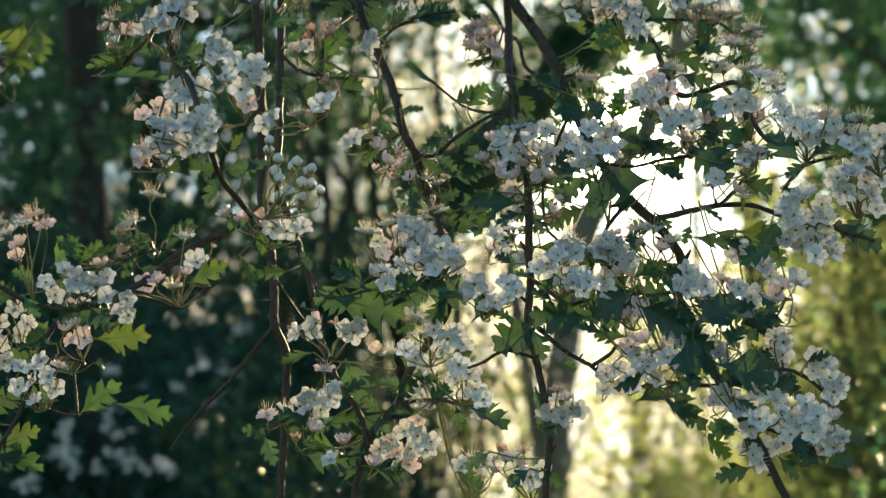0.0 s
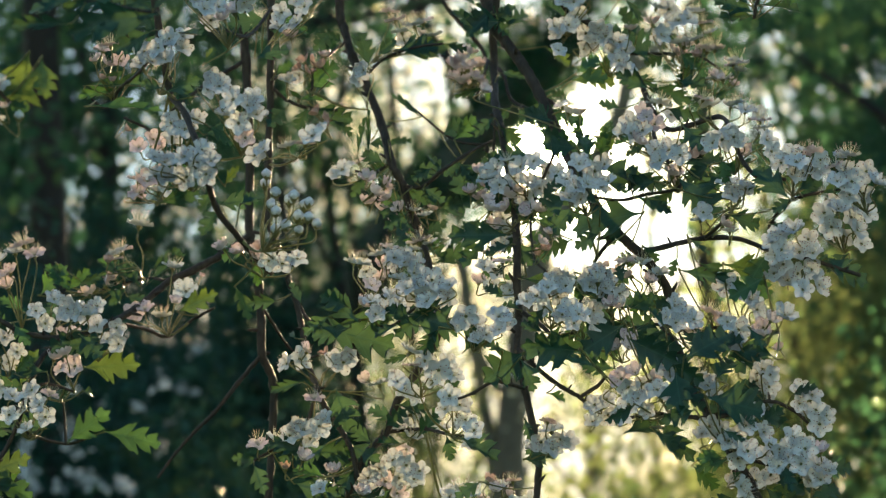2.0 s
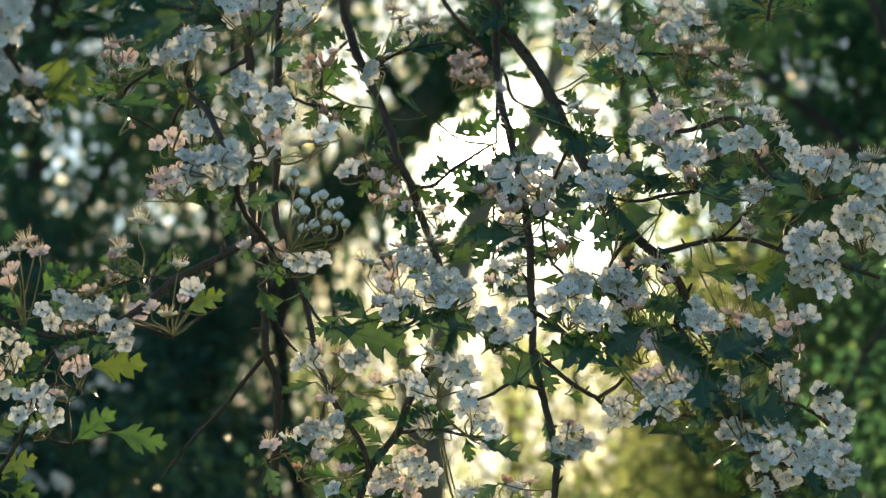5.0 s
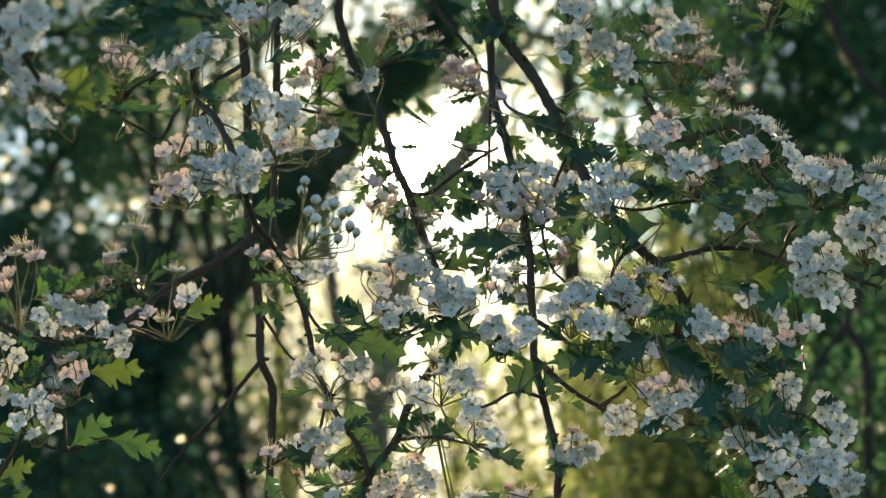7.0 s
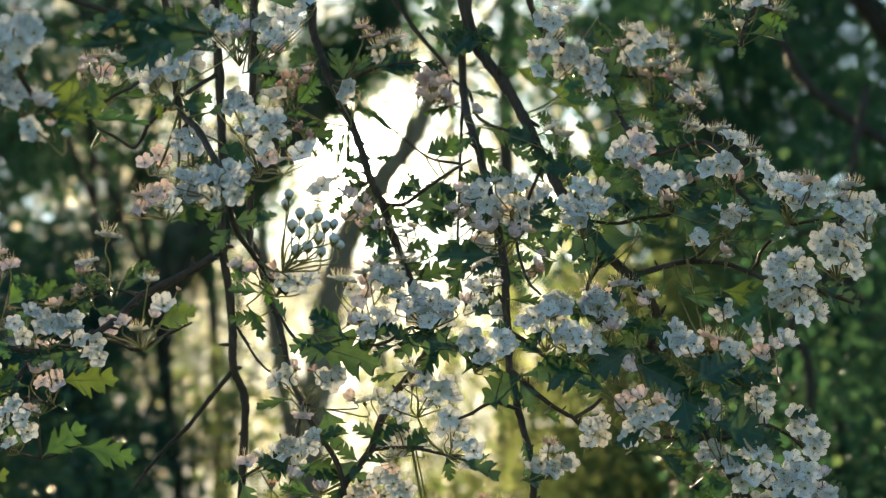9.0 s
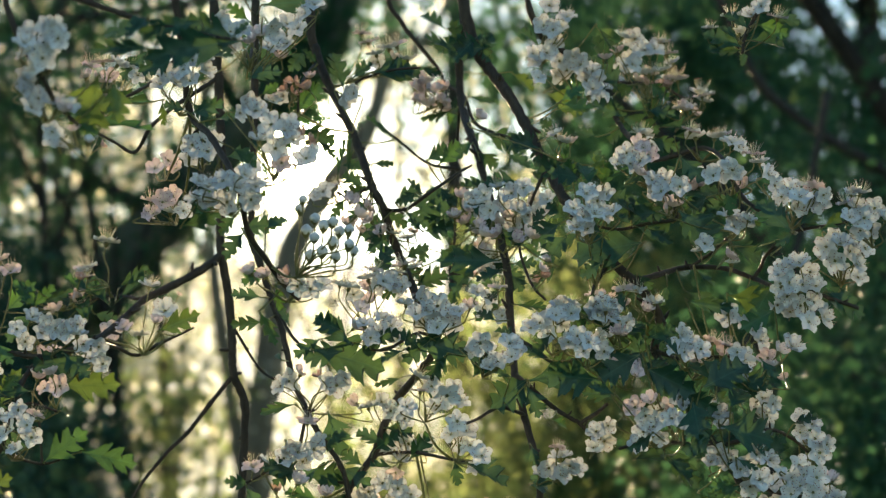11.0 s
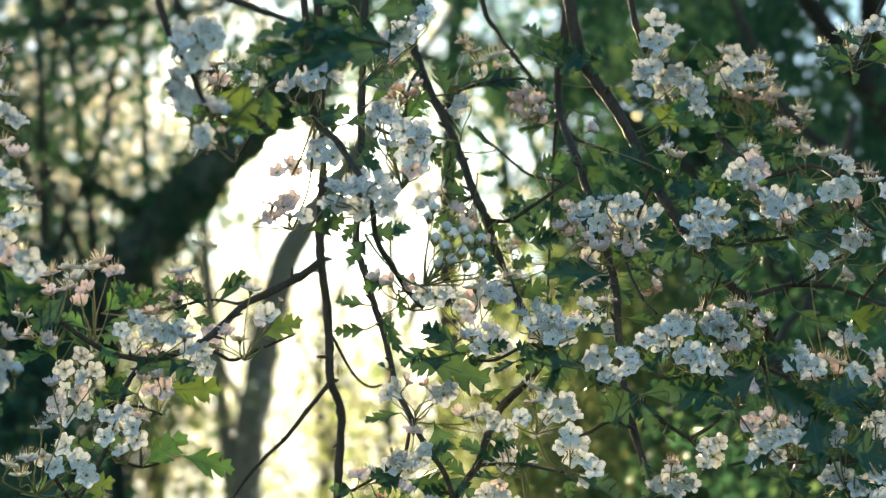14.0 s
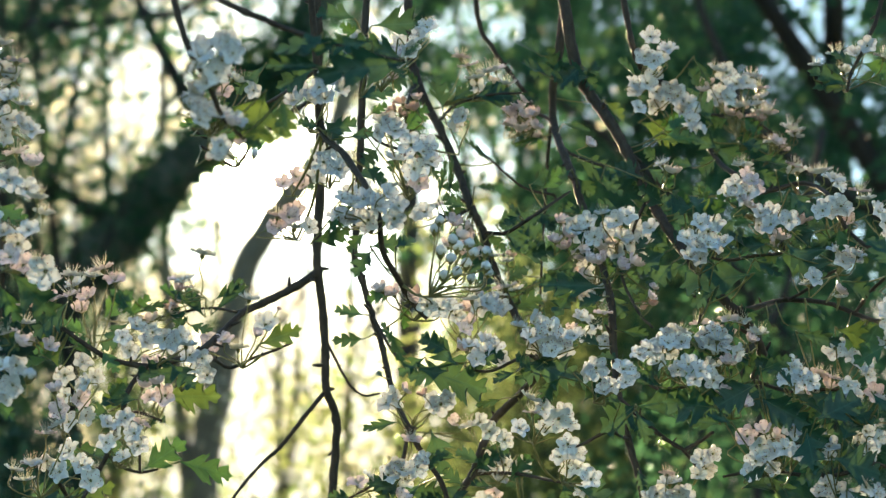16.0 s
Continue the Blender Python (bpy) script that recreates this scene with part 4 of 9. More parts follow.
stem(left, 'twig', 1.1, 0.7, [(-0.1819, 0.0200, 1.5594), (-0.1960, 0.0500, 1.5656), (-0.2085, 0.0600, 1.5652), (-0.2260, 0.0600, 1.5602)])
cluster(left, (-0.2459, -0.0430, 1.4669), (-0.2493, -0.0425, 1.4719), [(-6, -18, 21, 12.9, 'f'), (3, -11, 25, 13.0, 'f'), (8, -15, 17, 13.0, 'f'), (-1, -10, 15, 13.0, 'f'), (10, -9, 11, 13.6, 'f'), (3, -22, 4, 11.7, 'f'), (-6, -24, 11, 11.7, 'f'), (11, -4, 23, 11.9, 'u')])
cluster(left, (-0.2689, 0.0120, 1.5039), (-0.2358, 0.0000, 1.4903), [(1, -18, 21, 13.6, 'f'), (8, -18, 13, 12.4, 'f'), (0, -0, 9, 13.8, 'f'), (-8, -13, 14, 13.7, 'f'), (-7, -4, 4, 12.5, 'f')])
cluster(left, (-0.2249, -0.0280, 1.4937), (-0.2239, -0.0380, 1.4926), [(2, -13, 12, 15.0, 'p'), (-10, -9, 16, 12.0, 'q'), (-2, -20, 17, 11.3, 'q'), (-6, -9, 11, 10.2, 'p')])
cluster(left, (-0.2411, -0.0100, 1.5249), (-0.2410, -0.0300, 1.5229), [(1, -3, 20, 13.5, 'f'), (-2, -11, 6, 12.2, 'f'), (10, -6, 17, 12.9, 'f'), (6, -8, 11, 12.2, 'f'), (21, -22, 10, 13.3, 'f'), (25, -6, 16, 11.6, 'f'), (16, -10, 13, 12.2, 'f'), (-6, -17, 12, 11.5, 'f')])
cluster(left, (-0.2143, -0.0200, 1.5104), (-0.2190, -0.0252, 1.5262), [(3, -23, 17, 13.1, 'f'), (10, -3, 18, 12.1, 'f'), (13, -13, 8, 13.2, 'f'), (6, -7, 11, 11.5, 'f')])
cluster(left, (-0.2372, -0.0180, 1.5234), (-0.2366, -0.0300, 1.5222), [(2, -3, 0, 12.2, 'q'), (10, -7, 1, 10.3, 'q')])
cluster(left, (-0.1808, 0.0120, 1.5278), (-0.1697, 0.0175, 1.5366), [(-19, -2, 12, 15.0, 'p'), (-11, -15, 13, 12.3, 'p'), (-3, -5, 10, 13.7, 'u'), (11, -13, 23, 16.7, 'f'), (2, -2, 38, 14.4, 'u'), (18, -3, 33, 5.0, 'r'), (6, -22, 16, 9.2, 'q')])
cluster(left, (-0.2048, 0.0720, 1.5701), (-0.2085, 0.0600, 1.5652), [(-17, -21, -9, 14.9, 'q'), (-27, -19, -14, 13.6, 'q'), (-12, -1, 14, 15.8, 'u'), (0, -14, 27, 17.6, 'u'), (-19, -9, -5, 9.8, 'r'), (-13, -17, -4, 11.0, 'q')])
cluster(left, (-0.2621, 0.0120, 1.5317), (-0.2626, -0.0300, 1.5298), [(2, -12, 45, 16.2, 'u'), (-5, -15, 29, 13.7, 'p'), (9, -16, 39, 14.9, 'u'), (-3, -10, 41, 13.8, 'u'), (-12, -10, 36, 14.4, 'u'), (-8, -2, 23, 13.8, 'q')])
cluster(left, (-0.2746, -0.0480, 1.4809), (-0.2527, -0.0500, 1.4700), [(7, -8, 20, 14.2, 'p'), (-2, -2, 14, 13.7, 'p'), (3, -3, 8, 13.1, 'f'), (11, -0, 12, 13.1, 'f'), (-5, -8, 23, 11.9, 'q'), (11, -20, 27, 11.2, 'f')])
cluster(left, (-0.2819, -0.1030, 1.4463), (-0.2733, -0.1025, 1.4540), [(13, -3, 24, 14.2, 'f'), (2, -1, 19, 13.1, 'f'), (19, -2, 17, 13.6, 'f'), (9, -10, 13, 13.0, 'f'), (-5, -7, 16, 12.5, 'u'), (24, -19, 9, 13.9, 'f'), (-8, -4, 8, 12.5, 'u'), (1, -10, 31, 12.4, 'u'), (7, -17, 35, 11.2, 'u'), (-13, -22, 12, 11.2, 'u')])
cluster(left, (-0.2849, -0.0180, 1.5251), (-0.2754, -0.0300, 1.5379), [(9, -4, 44, 14.1, 'u'), (-1, -0, 41, 14.8, 'u'), (-7, -22, 33, 14.5, 'u'), (-2, -5, 30, 13.5, 'q'), (-13, -14, 25, 13.4, 'u'), (-14, -20, 15, 13.9, 'u'), (0, -17, 4, 12.1, 'p'), (9, -6, 33, 14.1, 'u'), (-9, -3, 7, 12.3, 'q')])
cluster(left, (-0.2100, 0.0320, 1.6556), (-0.2049, 0.0250, 1.6516), [(3, -23, -12, 7.0, 'r')])
leaf(left, (-0.2254, -0.0032, 1.5089), (-0.1944, -0.0141, 1.5097), (-0.2358, 0.0000, 1.4903), 'y', 1.10)
leaf(left, (-0.2329, -0.0015, 1.4680), (-0.2113, -0.0056, 1.4851), (-0.2325, 0.0000, 1.4678), 'g', 1.00)
leaf(left, (-0.2138, 0.0011, 1.4744), (-0.1848, 0.0126, 1.4686), (-0.2241, 0.0000, 1.4697), 'g', 1.00)
leaf(left, (-0.2249, -0.0049, 1.4957), (-0.2194, 0.0071, 1.4958), (-0.2358, 0.0000, 1.4903), 'g', 1.00)
leaf(left, (-0.1737, -0.0080, 1.5389), (-0.1528, -0.0182, 1.5476), (-0.1622, 0.0063, 1.5390), 'y', 1.00)
leaf(left, (-0.2544, -0.0284, 1.4959), (-0.2453, -0.0397, 1.5130), (-0.2434, -0.0438, 1.5024), 'y', 1.00)
leaf(left, (-0.2424, -0.0348, 1.5117), (-0.2522, -0.0371, 1.5070), (-0.2403, -0.0375, 1.5116), 'y', 1.00)
leaf(left, (-0.2706, -0.0282, 1.4500), (-0.2479, -0.0365, 1.4579), (-0.2588, -0.0513, 1.4571), 'y', 1.00)
leaf(left, (-0.2366, -0.0373, 1.4731), (-0.2597, -0.0285, 1.4760), (-0.2477, -0.0350, 1.4710), 'd', 1.00)
leaf(left, (-0.2697, -0.0330, 1.4439), (-0.2917, -0.0220, 1.4413), (-0.2608, -0.0538, 1.4530), 'g', 1.00)
leaf(left, (-0.2741, -0.0237, 1.4472), (-0.2471, -0.0266, 1.4399), (-0.2588, -0.0513, 1.4571), 'g', 1.00)
leaf(left, (-0.2482, -0.0306, 1.4942), (-0.2689, -0.0302, 1.4971), (-0.2391, -0.0420, 1.4957), 'd', 1.00)
leaf(left, (-0.1975, 0.0523, 1.5698), (-0.1807, 0.0546, 1.5836), (-0.1976, 0.0513, 1.5655), 'd', 0.60)
leaf(left, (-0.2110, 0.0509, 1.5656), (-0.2067, 0.0538, 1.5757), (-0.2054, 0.0575, 1.5653), 'g', 1.00)
leaf(left, (-0.2125, 0.0570, 1.5664), (-0.2278, 0.0572, 1.5776), (-0.2129, 0.0600, 1.5639), 'g', 1.00)
leaf(left, (-0.2136, 0.0489, 1.5508), (-0.2192, 0.0542, 1.5659), (-0.2173, 0.0600, 1.5627), 'd', 1.00)
leaf(left, (-0.2410, 0.0458, 1.5565), (-0.2535, 0.0410, 1.5727), (-0.2260, 0.0600, 1.5602), 'g', 1.00)
leaf(left, (-0.2455, 0.0576, 1.5590), (-0.2332, 0.0582, 1.5718), (-0.2260, 0.0600, 1.5602), 'g', 1.00)
leaf(left, (-0.2598, 0.0508, 1.5554), (-0.2447, 0.0390, 1.5706), (-0.2260, 0.0600, 1.5602), 'g', 1.00)
leaf(left, (-0.2672, 0.0486, 1.5454), (-0.2819, 0.0506, 1.5551), (-0.2260, 0.0600, 1.5602), 'g', 1.00)
leaf(left, (-0.2771, 0.0423, 1.5382), (-0.2962, 0.0451, 1.5352), (-0.2260, 0.0600, 1.5602), 'g', 1.00)
leaf(left, (-0.2770, -0.0279, 1.5542), (-0.2924, -0.0384, 1.5347), (-0.2792, -0.0300, 1.5403), 'd', 1.00)
leaf(left, (-0.2848, -0.0280, 1.5240), (-0.3021, -0.0288, 1.5178), (-0.2754, -0.0300, 1.5379), 'y', 1.00)
leaf(left, (-0.2789, -0.0271, 1.5182), (-0.2878, -0.0307, 1.5357), (-0.2698, -0.0300, 1.5342), 'y', 1.00)
leaf(left, (-0.2614, -0.0267, 1.5244), (-0.2744, -0.0210, 1.5370), (-0.2596, -0.0300, 1.5284), 'g', 1.00)
leaf(left, (-0.2218, -0.0376, 1.5235), (-0.2088, -0.0482, 1.5107), (-0.2243, -0.0274, 1.5241), 'd', 1.00)
leaf(left, (-0.2328, -0.0272, 1.4881), (-0.2411, -0.0161, 1.4955), (-0.2288, -0.0388, 1.4941), 'd', 1.00)
leaf(left, (-0.2321, -0.0340, 1.4882), (-0.2272, -0.0350, 1.4940), (-0.2288, -0.0388, 1.4941), 'd', 1.00)
leaf(left, (-0.2828, -0.0285, 1.4675), (-0.2591, -0.0328, 1.4762), (-0.2578, -0.0500, 1.4591), 'd', 1.00)
leaf(left, (-0.2933, -0.0322, 1.4497), (-0.2695, -0.0367, 1.4525), (-0.2629, -0.0563, 1.4489), 'd', 1.00)
leaf(left, (-0.2960, -0.0321, 1.4438), (-0.2556, -0.0298, 1.4441), (-0.2649, -0.0588, 1.4448), 'd', 1.00)
leaf(left, (-0.2578, -0.0332, 1.5297), (-0.2482, -0.0361, 1.5175), (-0.2581, -0.0300, 1.5276), 'g', 1.00)

upper = bough('hawthorn branch crowded with white blossom and round white buds', (-0.1210, -0.0200, 1.8224))
stem(upper, 'stem', 2.6, 1.6, [(-0.1210, -0.0200, 1.8224), (-0.1236, -0.0200, 1.7128), (-0.1235, -0.0200, 1.6654), (-0.1238, -0.0230, 1.6179), (-0.1243, -0.0200, 1.5906), (-0.1193, -0.0200, 1.5753), (-0.1130, -0.0170, 1.5573), (-0.1067, -0.0200, 1.5387), (-0.1013, -0.0300, 1.5134), (-0.0944, -0.0500, 1.4937), (-0.0885, -0.0560, 1.4816), (-0.0768, -0.0600, 1.4639), (-0.0723, -0.0600, 1.4466)])
stem(upper, 'twig', 2.2, 1.4, [(-0.1777, -0.2000, 1.7567), (-0.1684, -0.2000, 1.6911), (-0.1621, -0.1900, 1.6505), (-0.1577, -0.1800, 1.6231), (-0.1473, -0.2000, 1.6069), (-0.1356, -0.2300, 1.5789), (-0.1305, -0.2200, 1.5602), (-0.1217, -0.2100, 1.5490), (-0.1140, -0.2000, 1.5402), (-0.1062, -0.2000, 1.5325)])
stem(upper, 'twig', 1.3, 0.9, [(-0.1235, -0.0200, 1.6622), (-0.1142, -0.0200, 1.6542), (-0.1019, -0.0200, 1.6500), (-0.0865, -0.0200, 1.6487)])
stem(upper, 'twig', 1.2, 0.8, [(-0.1621, -0.1900, 1.6505), (-0.1779, -0.1200, 1.6505), (-0.1995, -0.0600, 1.6521), (-0.2089, -0.0500, 1.6435), (-0.2195, -0.0500, 1.6510)])
stem(upper, 'twig', 1.2, 0.8, [(-0.1235, -0.0200, 1.7064), (-0.1281, -0.1000, 1.6707), (-0.1330, -0.1800, 1.6535)])
stem(upper, 'twig', 1.1, 0.7, [(-0.1130, -0.0170, 1.5573), (-0.1006, -0.0400, 1.5318), (-0.0888, -0.0500, 1.5263), (-0.0714, -0.0600, 1.5283)])
stem(upper, 'twig', 1.2, 0.8, [(-0.0944, -0.0500, 1.4937), (-0.1000, -0.0600, 1.4710), (-0.1115, -0.0600, 1.4637), (-0.1259, -0.0600, 1.4550)])
cluster(upper, (-0.2047, -0.0480, 1.6440), (-0.2078, -0.0513, 1.6446), [(-6, -5, 30, 12.7, 'u'), (1, -23, 28, 13.1, 'u'), (8, -10, 30, 13.2, 'u'), (14, -6, 30, 12.7, 'u'), (-8, -17, 21, 11.4, 'q'), (-2, -19, 19, 11.3, 'q'), (4, -5, 24, 12.1, 'p'), (19, -18, 23, 10.7, 'f'), (-4, -20, 11, 6.6, 'r'), (1, -14, 11, 6.6, 'r')])
cluster(upper, (-0.1631, -0.1760, 1.6226), (-0.1577, -0.1800, 1.6231), [(-7, -7, 19, 12.9, 'f'), (2, -22, 17, 12.7, 'f'), (-2, -16, 12, 12.2, 'f'), (6, -16, 23, 12.2, 'f'), (11, -4, 27, 11.8, 'f'), (12, -13, 19, 11.7, 'f'), (-9, -3, 14, 11.3, 'f'), (5, -20, 12, 11.6, 'f')])
cluster(upper, (-0.1301, -0.1830, 1.6433), (-0.1330, -0.1800, 1.6535), [(-10, -16, 15, 12.2, 'f'), (-4, -8, 18, 11.7, 'f'), (-8, -3, 13, 11.8, 'f'), (4, -13, 14, 11.7, 'q'), (0, -19, 9, 10.6, 'q'), (9, -21, 17, 11.6, 'f'), (-15, -11, 21, 11.7, 'f')])
cluster(upper, (-0.1263, -0.0450, 1.6720), (-0.1252, -0.0500, 1.6930), [(12, -19, 20, 13.8, 'f'), (19, -5, 18, 13.3, 'f'), (9, -4, 16, 12.7, 'f'), (24, -20, 23, 13.2, 'f'), (28, -17, 32, 13.2, 'f'), (16, -5, 10, 10.9, 'q'), (33, -9, 39, 13.4, 'f'), (19, -5, 29, 13.4, 'f')])
cluster(upper, (-0.1195, -0.2180, 1.5840), (-0.1370, -0.2263, 1.5824), [(-9, -16, 29, 13.7, 'f'), (-2, -21, 22, 14.1, 'f'), (4, -17, 20, 13.1, 'f'), (-7, -5, 18, 12.8, 'f'), (0, -17, 12, 13.6, 'f'), (8, -16, 16, 12.1, 'f'), (3, -14, 6, 11.1, 'p'), (-12, -14, 33, 12.2, 'f'), (6, -14, 24, 11.7, 'f'), (-16, -2, 31, 10.3, 'f')])
cluster(upper, (-0.1513, -0.1630, 1.5981), (-0.1564, -0.1825, 1.6211), [(-5, -20, 9, 13.3, 'f'), (2, -24, 5, 14.8, 'f'), (-7, -1, 6, 12.4, 'f'), (5, -3, 14, 12.4, 'f'), (-3, -0, 18, 11.4, 'f')])
cluster(upper, (-0.1386, -0.2430, 1.5638), (-0.1343, -0.2275, 1.5743), [(-11, -14, 10, 13.3, 'f'), (-4, -1, 15, 14.0, 'f'), (2, -2, 12, 13.5, 'f'), (8, -19, 4, 12.2, 'f'), (-2, -6, 5, 13.4, 'f'), (-10, -4, 5, 12.4, 'f'), (-16, -8, 6, 11.4, 'f'), (5, -12, 16, 11.9, 'f'), (10, -17, 10, 10.8, 'f'), (-15, -16, 12, 9.8, 'f')])
cluster(upper, (-0.1643, -0.1380, 1.5763), (-0.1577, -0.1800, 1.6231), [(-10, -19, 2, 13.0, 'p'), (-6, -22, 7, 13.5, 'p'), (-2, -10, 4, 12.0, 'u'), (-11, -17, 8, 12.5, 'u'), (-1, -5, 13, 12.7, 'p'), (4, -23, 3, 10.8, 'f'), (-15, -2, 4, 11.0, 'q')])
cluster(upper, (-0.1690, -0.1580, 1.5947), (-0.1577, -0.1800, 1.6231), [(-5, -7, 4, 10.8, 'p'), (1, -2, 9, 11.4, 'p'), (5, -2, 5, 9.8, 'p')])
cluster(upper, (-0.1061, -0.0430, 1.6175), (-0.1238, -0.0230, 1.6179), [(-23, -2, 1, 14.4, 'f'), (-18, -10, 3, 13.1, 'f'), (9, -24, 7, 15.9, 'f'), (4, -6, 6, 13.2, 'u'), (-4, -20, 2, 12.4, 'u'), (13, -17, 12, 10.7, 'f')])
cluster(upper, (-0.0988, -0.0180, 1.6505), (-0.0980, -0.0200, 1.6497), [(5, -8, -9, 11.0, 'r'), (2, -11, -6, 10.4, 'r'), (7, -14, -14, 9.7, 'r'), (-9, -1, 18, 11.1, 'f'), (-15, -9, 13, 12.3, 'f')])
cluster(upper, (-0.1114, -0.1880, 1.5328), (-0.1091, -0.2000, 1.5354), [(10, -16, 4, 12.9, 'f'), (4, -18, 5, 11.3, 'f'), (16, -3, 8, 11.5, 'f'), (-4, -13, 8, 11.4, 'q'), (-10, -5, 11, 11.5, 'q'), (-17, -16, 11, 10.8, 'q'), (0, -19, 10, 9.8, 'r'), (6, -11, 10, 7.8, 'u')])
cluster(upper, (-0.1087, -0.2230, 1.5395), (-0.1198, -0.2075, 1.5468), [(1, -4, 31, 5.6, 'b'), (7, -20, 24, 5.5, 'b'), (4, -5, 21, 6.1, 'b'), (12, -2, 24, 6.1, 'b'), (19, -5, 21, 5.6, 'b'), (16, -4, 16, 6.1, 'b'), (22, -24, 12, 5.4, 'b'), (11, -9, 11, 6.0, 'b'), (6, -3, 10, 6.1, 'b'), (22, -23, 19, 5.0, 'b'), (7, -17, 16, 5.5, 'b'), (15, -18, 23, 5.5, 'b'), (2, -11, 34, 5.0, 'b'), (17, -14, 8, 5.0, 'b'), (25, -13, 11, 5.0, 'b')])
cluster(upper, (-0.0929, -0.0430, 1.4929), (-0.0953, -0.0475, 1.4962), [(-11, -5, 16, 16.0, 'f'), (-16, -24, 12, 12.8, 'f'), (-6, -23, 18, 11.7, 'q'), (13, -21, 13, 15.2, 'f'), (8, -21, 15, 11.7, 'f'), (17, -22, 17, 11.7, 'f'), (25, -1, 5, 11.9, 'q'), (31, -3, 3, 13.0, 'u'), (4, -22, 17, 8.7, 'r')])
cluster(upper, (-0.0999, -0.0530, 1.4613), (-0.1044, -0.0600, 1.4683), [(5, -12, 25, 13.4, 'u'), (-0, -16, 9, 15.1, 'f'), (8, -16, 11, 15.1, 'f'), (-7, -16, 6, 13.3, 'f'), (3, -8, 5, 12.8, 'f'), (-15, -10, 4, 12.8, 'u'), (11, -15, 15, 11.6, 'f'), (-23, -19, 1, 13.9, 'u'), (-4, -16, 12, 12.7, 'f')])
cluster(upper, (-0.0939, -0.0480, 1.4470), (-0.0740, -0.0600, 1.4531), [(-6, -21, 8, 12.7, 'q'), (-12, -11, 11, 11.7, 'q'), (-16, -7, 4, 9.4, 'r'), (9, -15, 2, 11.6, 'q'), (3, -22, -7, 11.6, 'f')])
leaf(upper, (-0.2178, -0.0651, 1.6410), (-0.1782, -0.0682, 1.6416), (-0.2142, -0.0500, 1.6472), 'g', 0.45)
leaf(upper, (-0.1996, -0.0583, 1.6525), (-0.2237, -0.0515, 1.6490), (-0.1995, -0.0600, 1.6521), 'g', 0.50)
leaf(upper, (-0.1729, -0.0619, 1.6551), (-0.1716, -0.0547, 1.6431), (-0.1968, -0.0675, 1.6519), 'y', 0.70)
leaf(upper, (-0.1290, -0.0580, 1.6688), (-0.1106, -0.0597, 1.6730), (-0.1264, -0.0700, 1.6841), 'd', 1.00)
leaf(upper, (-0.1554, -0.0620, 1.6644), (-0.1497, -0.0621, 1.6736), (-0.1264, -0.0700, 1.6841), 'y', 1.00)
leaf(upper, (-0.2204, -0.0568, 1.6540), (-0.1790, -0.0587, 1.6557), (-0.2195, -0.0500, 1.6510), 'd', 0.35)
leaf(upper, (-0.1797, -0.0569, 1.6836), (-0.1941, -0.0578, 1.6678), (-0.1995, -0.0600, 1.6521), 'd', 1.00)
leaf(upper, (-0.1582, -0.1941, 1.6195), (-0.1427, -0.1932, 1.6258), (-0.1538, -0.1875, 1.6170), 'd', 1.00)
leaf(upper, (-0.1454, -0.1869, 1.6191), (-0.1328, -0.1972, 1.6197), (-0.1538, -0.1875, 1.6170), 'd', 1.00)
leaf(upper, (-0.1597, -0.1912, 1.6219), (-0.1701, -0.1930, 1.6241), (-0.1551, -0.1850, 1.6191), 'd', 1.00)
leaf(upper, (-0.1413, -0.1839, 1.6015), (-0.1252, -0.1734, 1.6065), (-0.1499, -0.1950, 1.6109), 'd', 1.00)
leaf(upper, (-0.1612, -0.1920, 1.5666), (-0.1430, -0.1825, 1.5757), (-0.1429, -0.2112, 1.5964), 'd', 1.00)
leaf(upper, (-0.1328, -0.1853, 1.5673), (-0.1171, -0.1911, 1.5700), (-0.1228, -0.2112, 1.5504), 'd', 1.00)
leaf(upper, (-0.1302, -0.1906, 1.5758), (-0.1228, -0.1996, 1.5827), (-0.1429, -0.2112, 1.5964), 'y', 0.80)
leaf(upper, (-0.1356, -0.1850, 1.5740), (-0.1434, -0.1811, 1.5652), (-0.1429, -0.2112, 1.5964), 'd', 1.00)
leaf(upper, (-0.1195, -0.1838, 1.5478), (-0.1327, -0.1768, 1.5434), (-0.1140, -0.2000, 1.5402), 'g', 1.00)
leaf(upper, (-0.1168, -0.1873, 1.5420), (-0.1141, -0.1817, 1.5296), (-0.1140, -0.2000, 1.5402), 'g', 0.80)
leaf(upper, (-0.1244, -0.1890, 1.5286), (-0.1163, -0.1985, 1.5144), (-0.1130, -0.2000, 1.5393), 'y', 0.90)
leaf(upper, (-0.1525, -0.1886, 1.6497), (-0.1414, -0.2005, 1.6456), (-0.1616, -0.1887, 1.6471), 'd', 1.00)
leaf(upper, (-0.1383, -0.1957, 1.6039), (-0.1253, -0.1891, 1.5969), (-0.1473, -0.2000, 1.6069), 'g', 1.00)
leaf(upper, (-0.1638, -0.1973, 1.6487), (-0.1798, -0.2071, 1.6366), (-0.1621, -0.1900, 1.6505), 'd', 1.00)
leaf(upper, (-0.1221, -0.1964, 1.5656), (-0.1119, -0.1873, 1.5739), (-0.1228, -0.2112, 1.5504), 'd', 1.00)
leaf(upper, (-0.1432, -0.1951, 1.5854), (-0.1528, -0.2066, 1.5726), (-0.1444, -0.2075, 1.5999), 'g', 1.00)
leaf(upper, (-0.1315, -0.1845, 1.5661), (-0.1402, -0.1936, 1.5540), (-0.1207, -0.2087, 1.5479), 'd', 1.00)
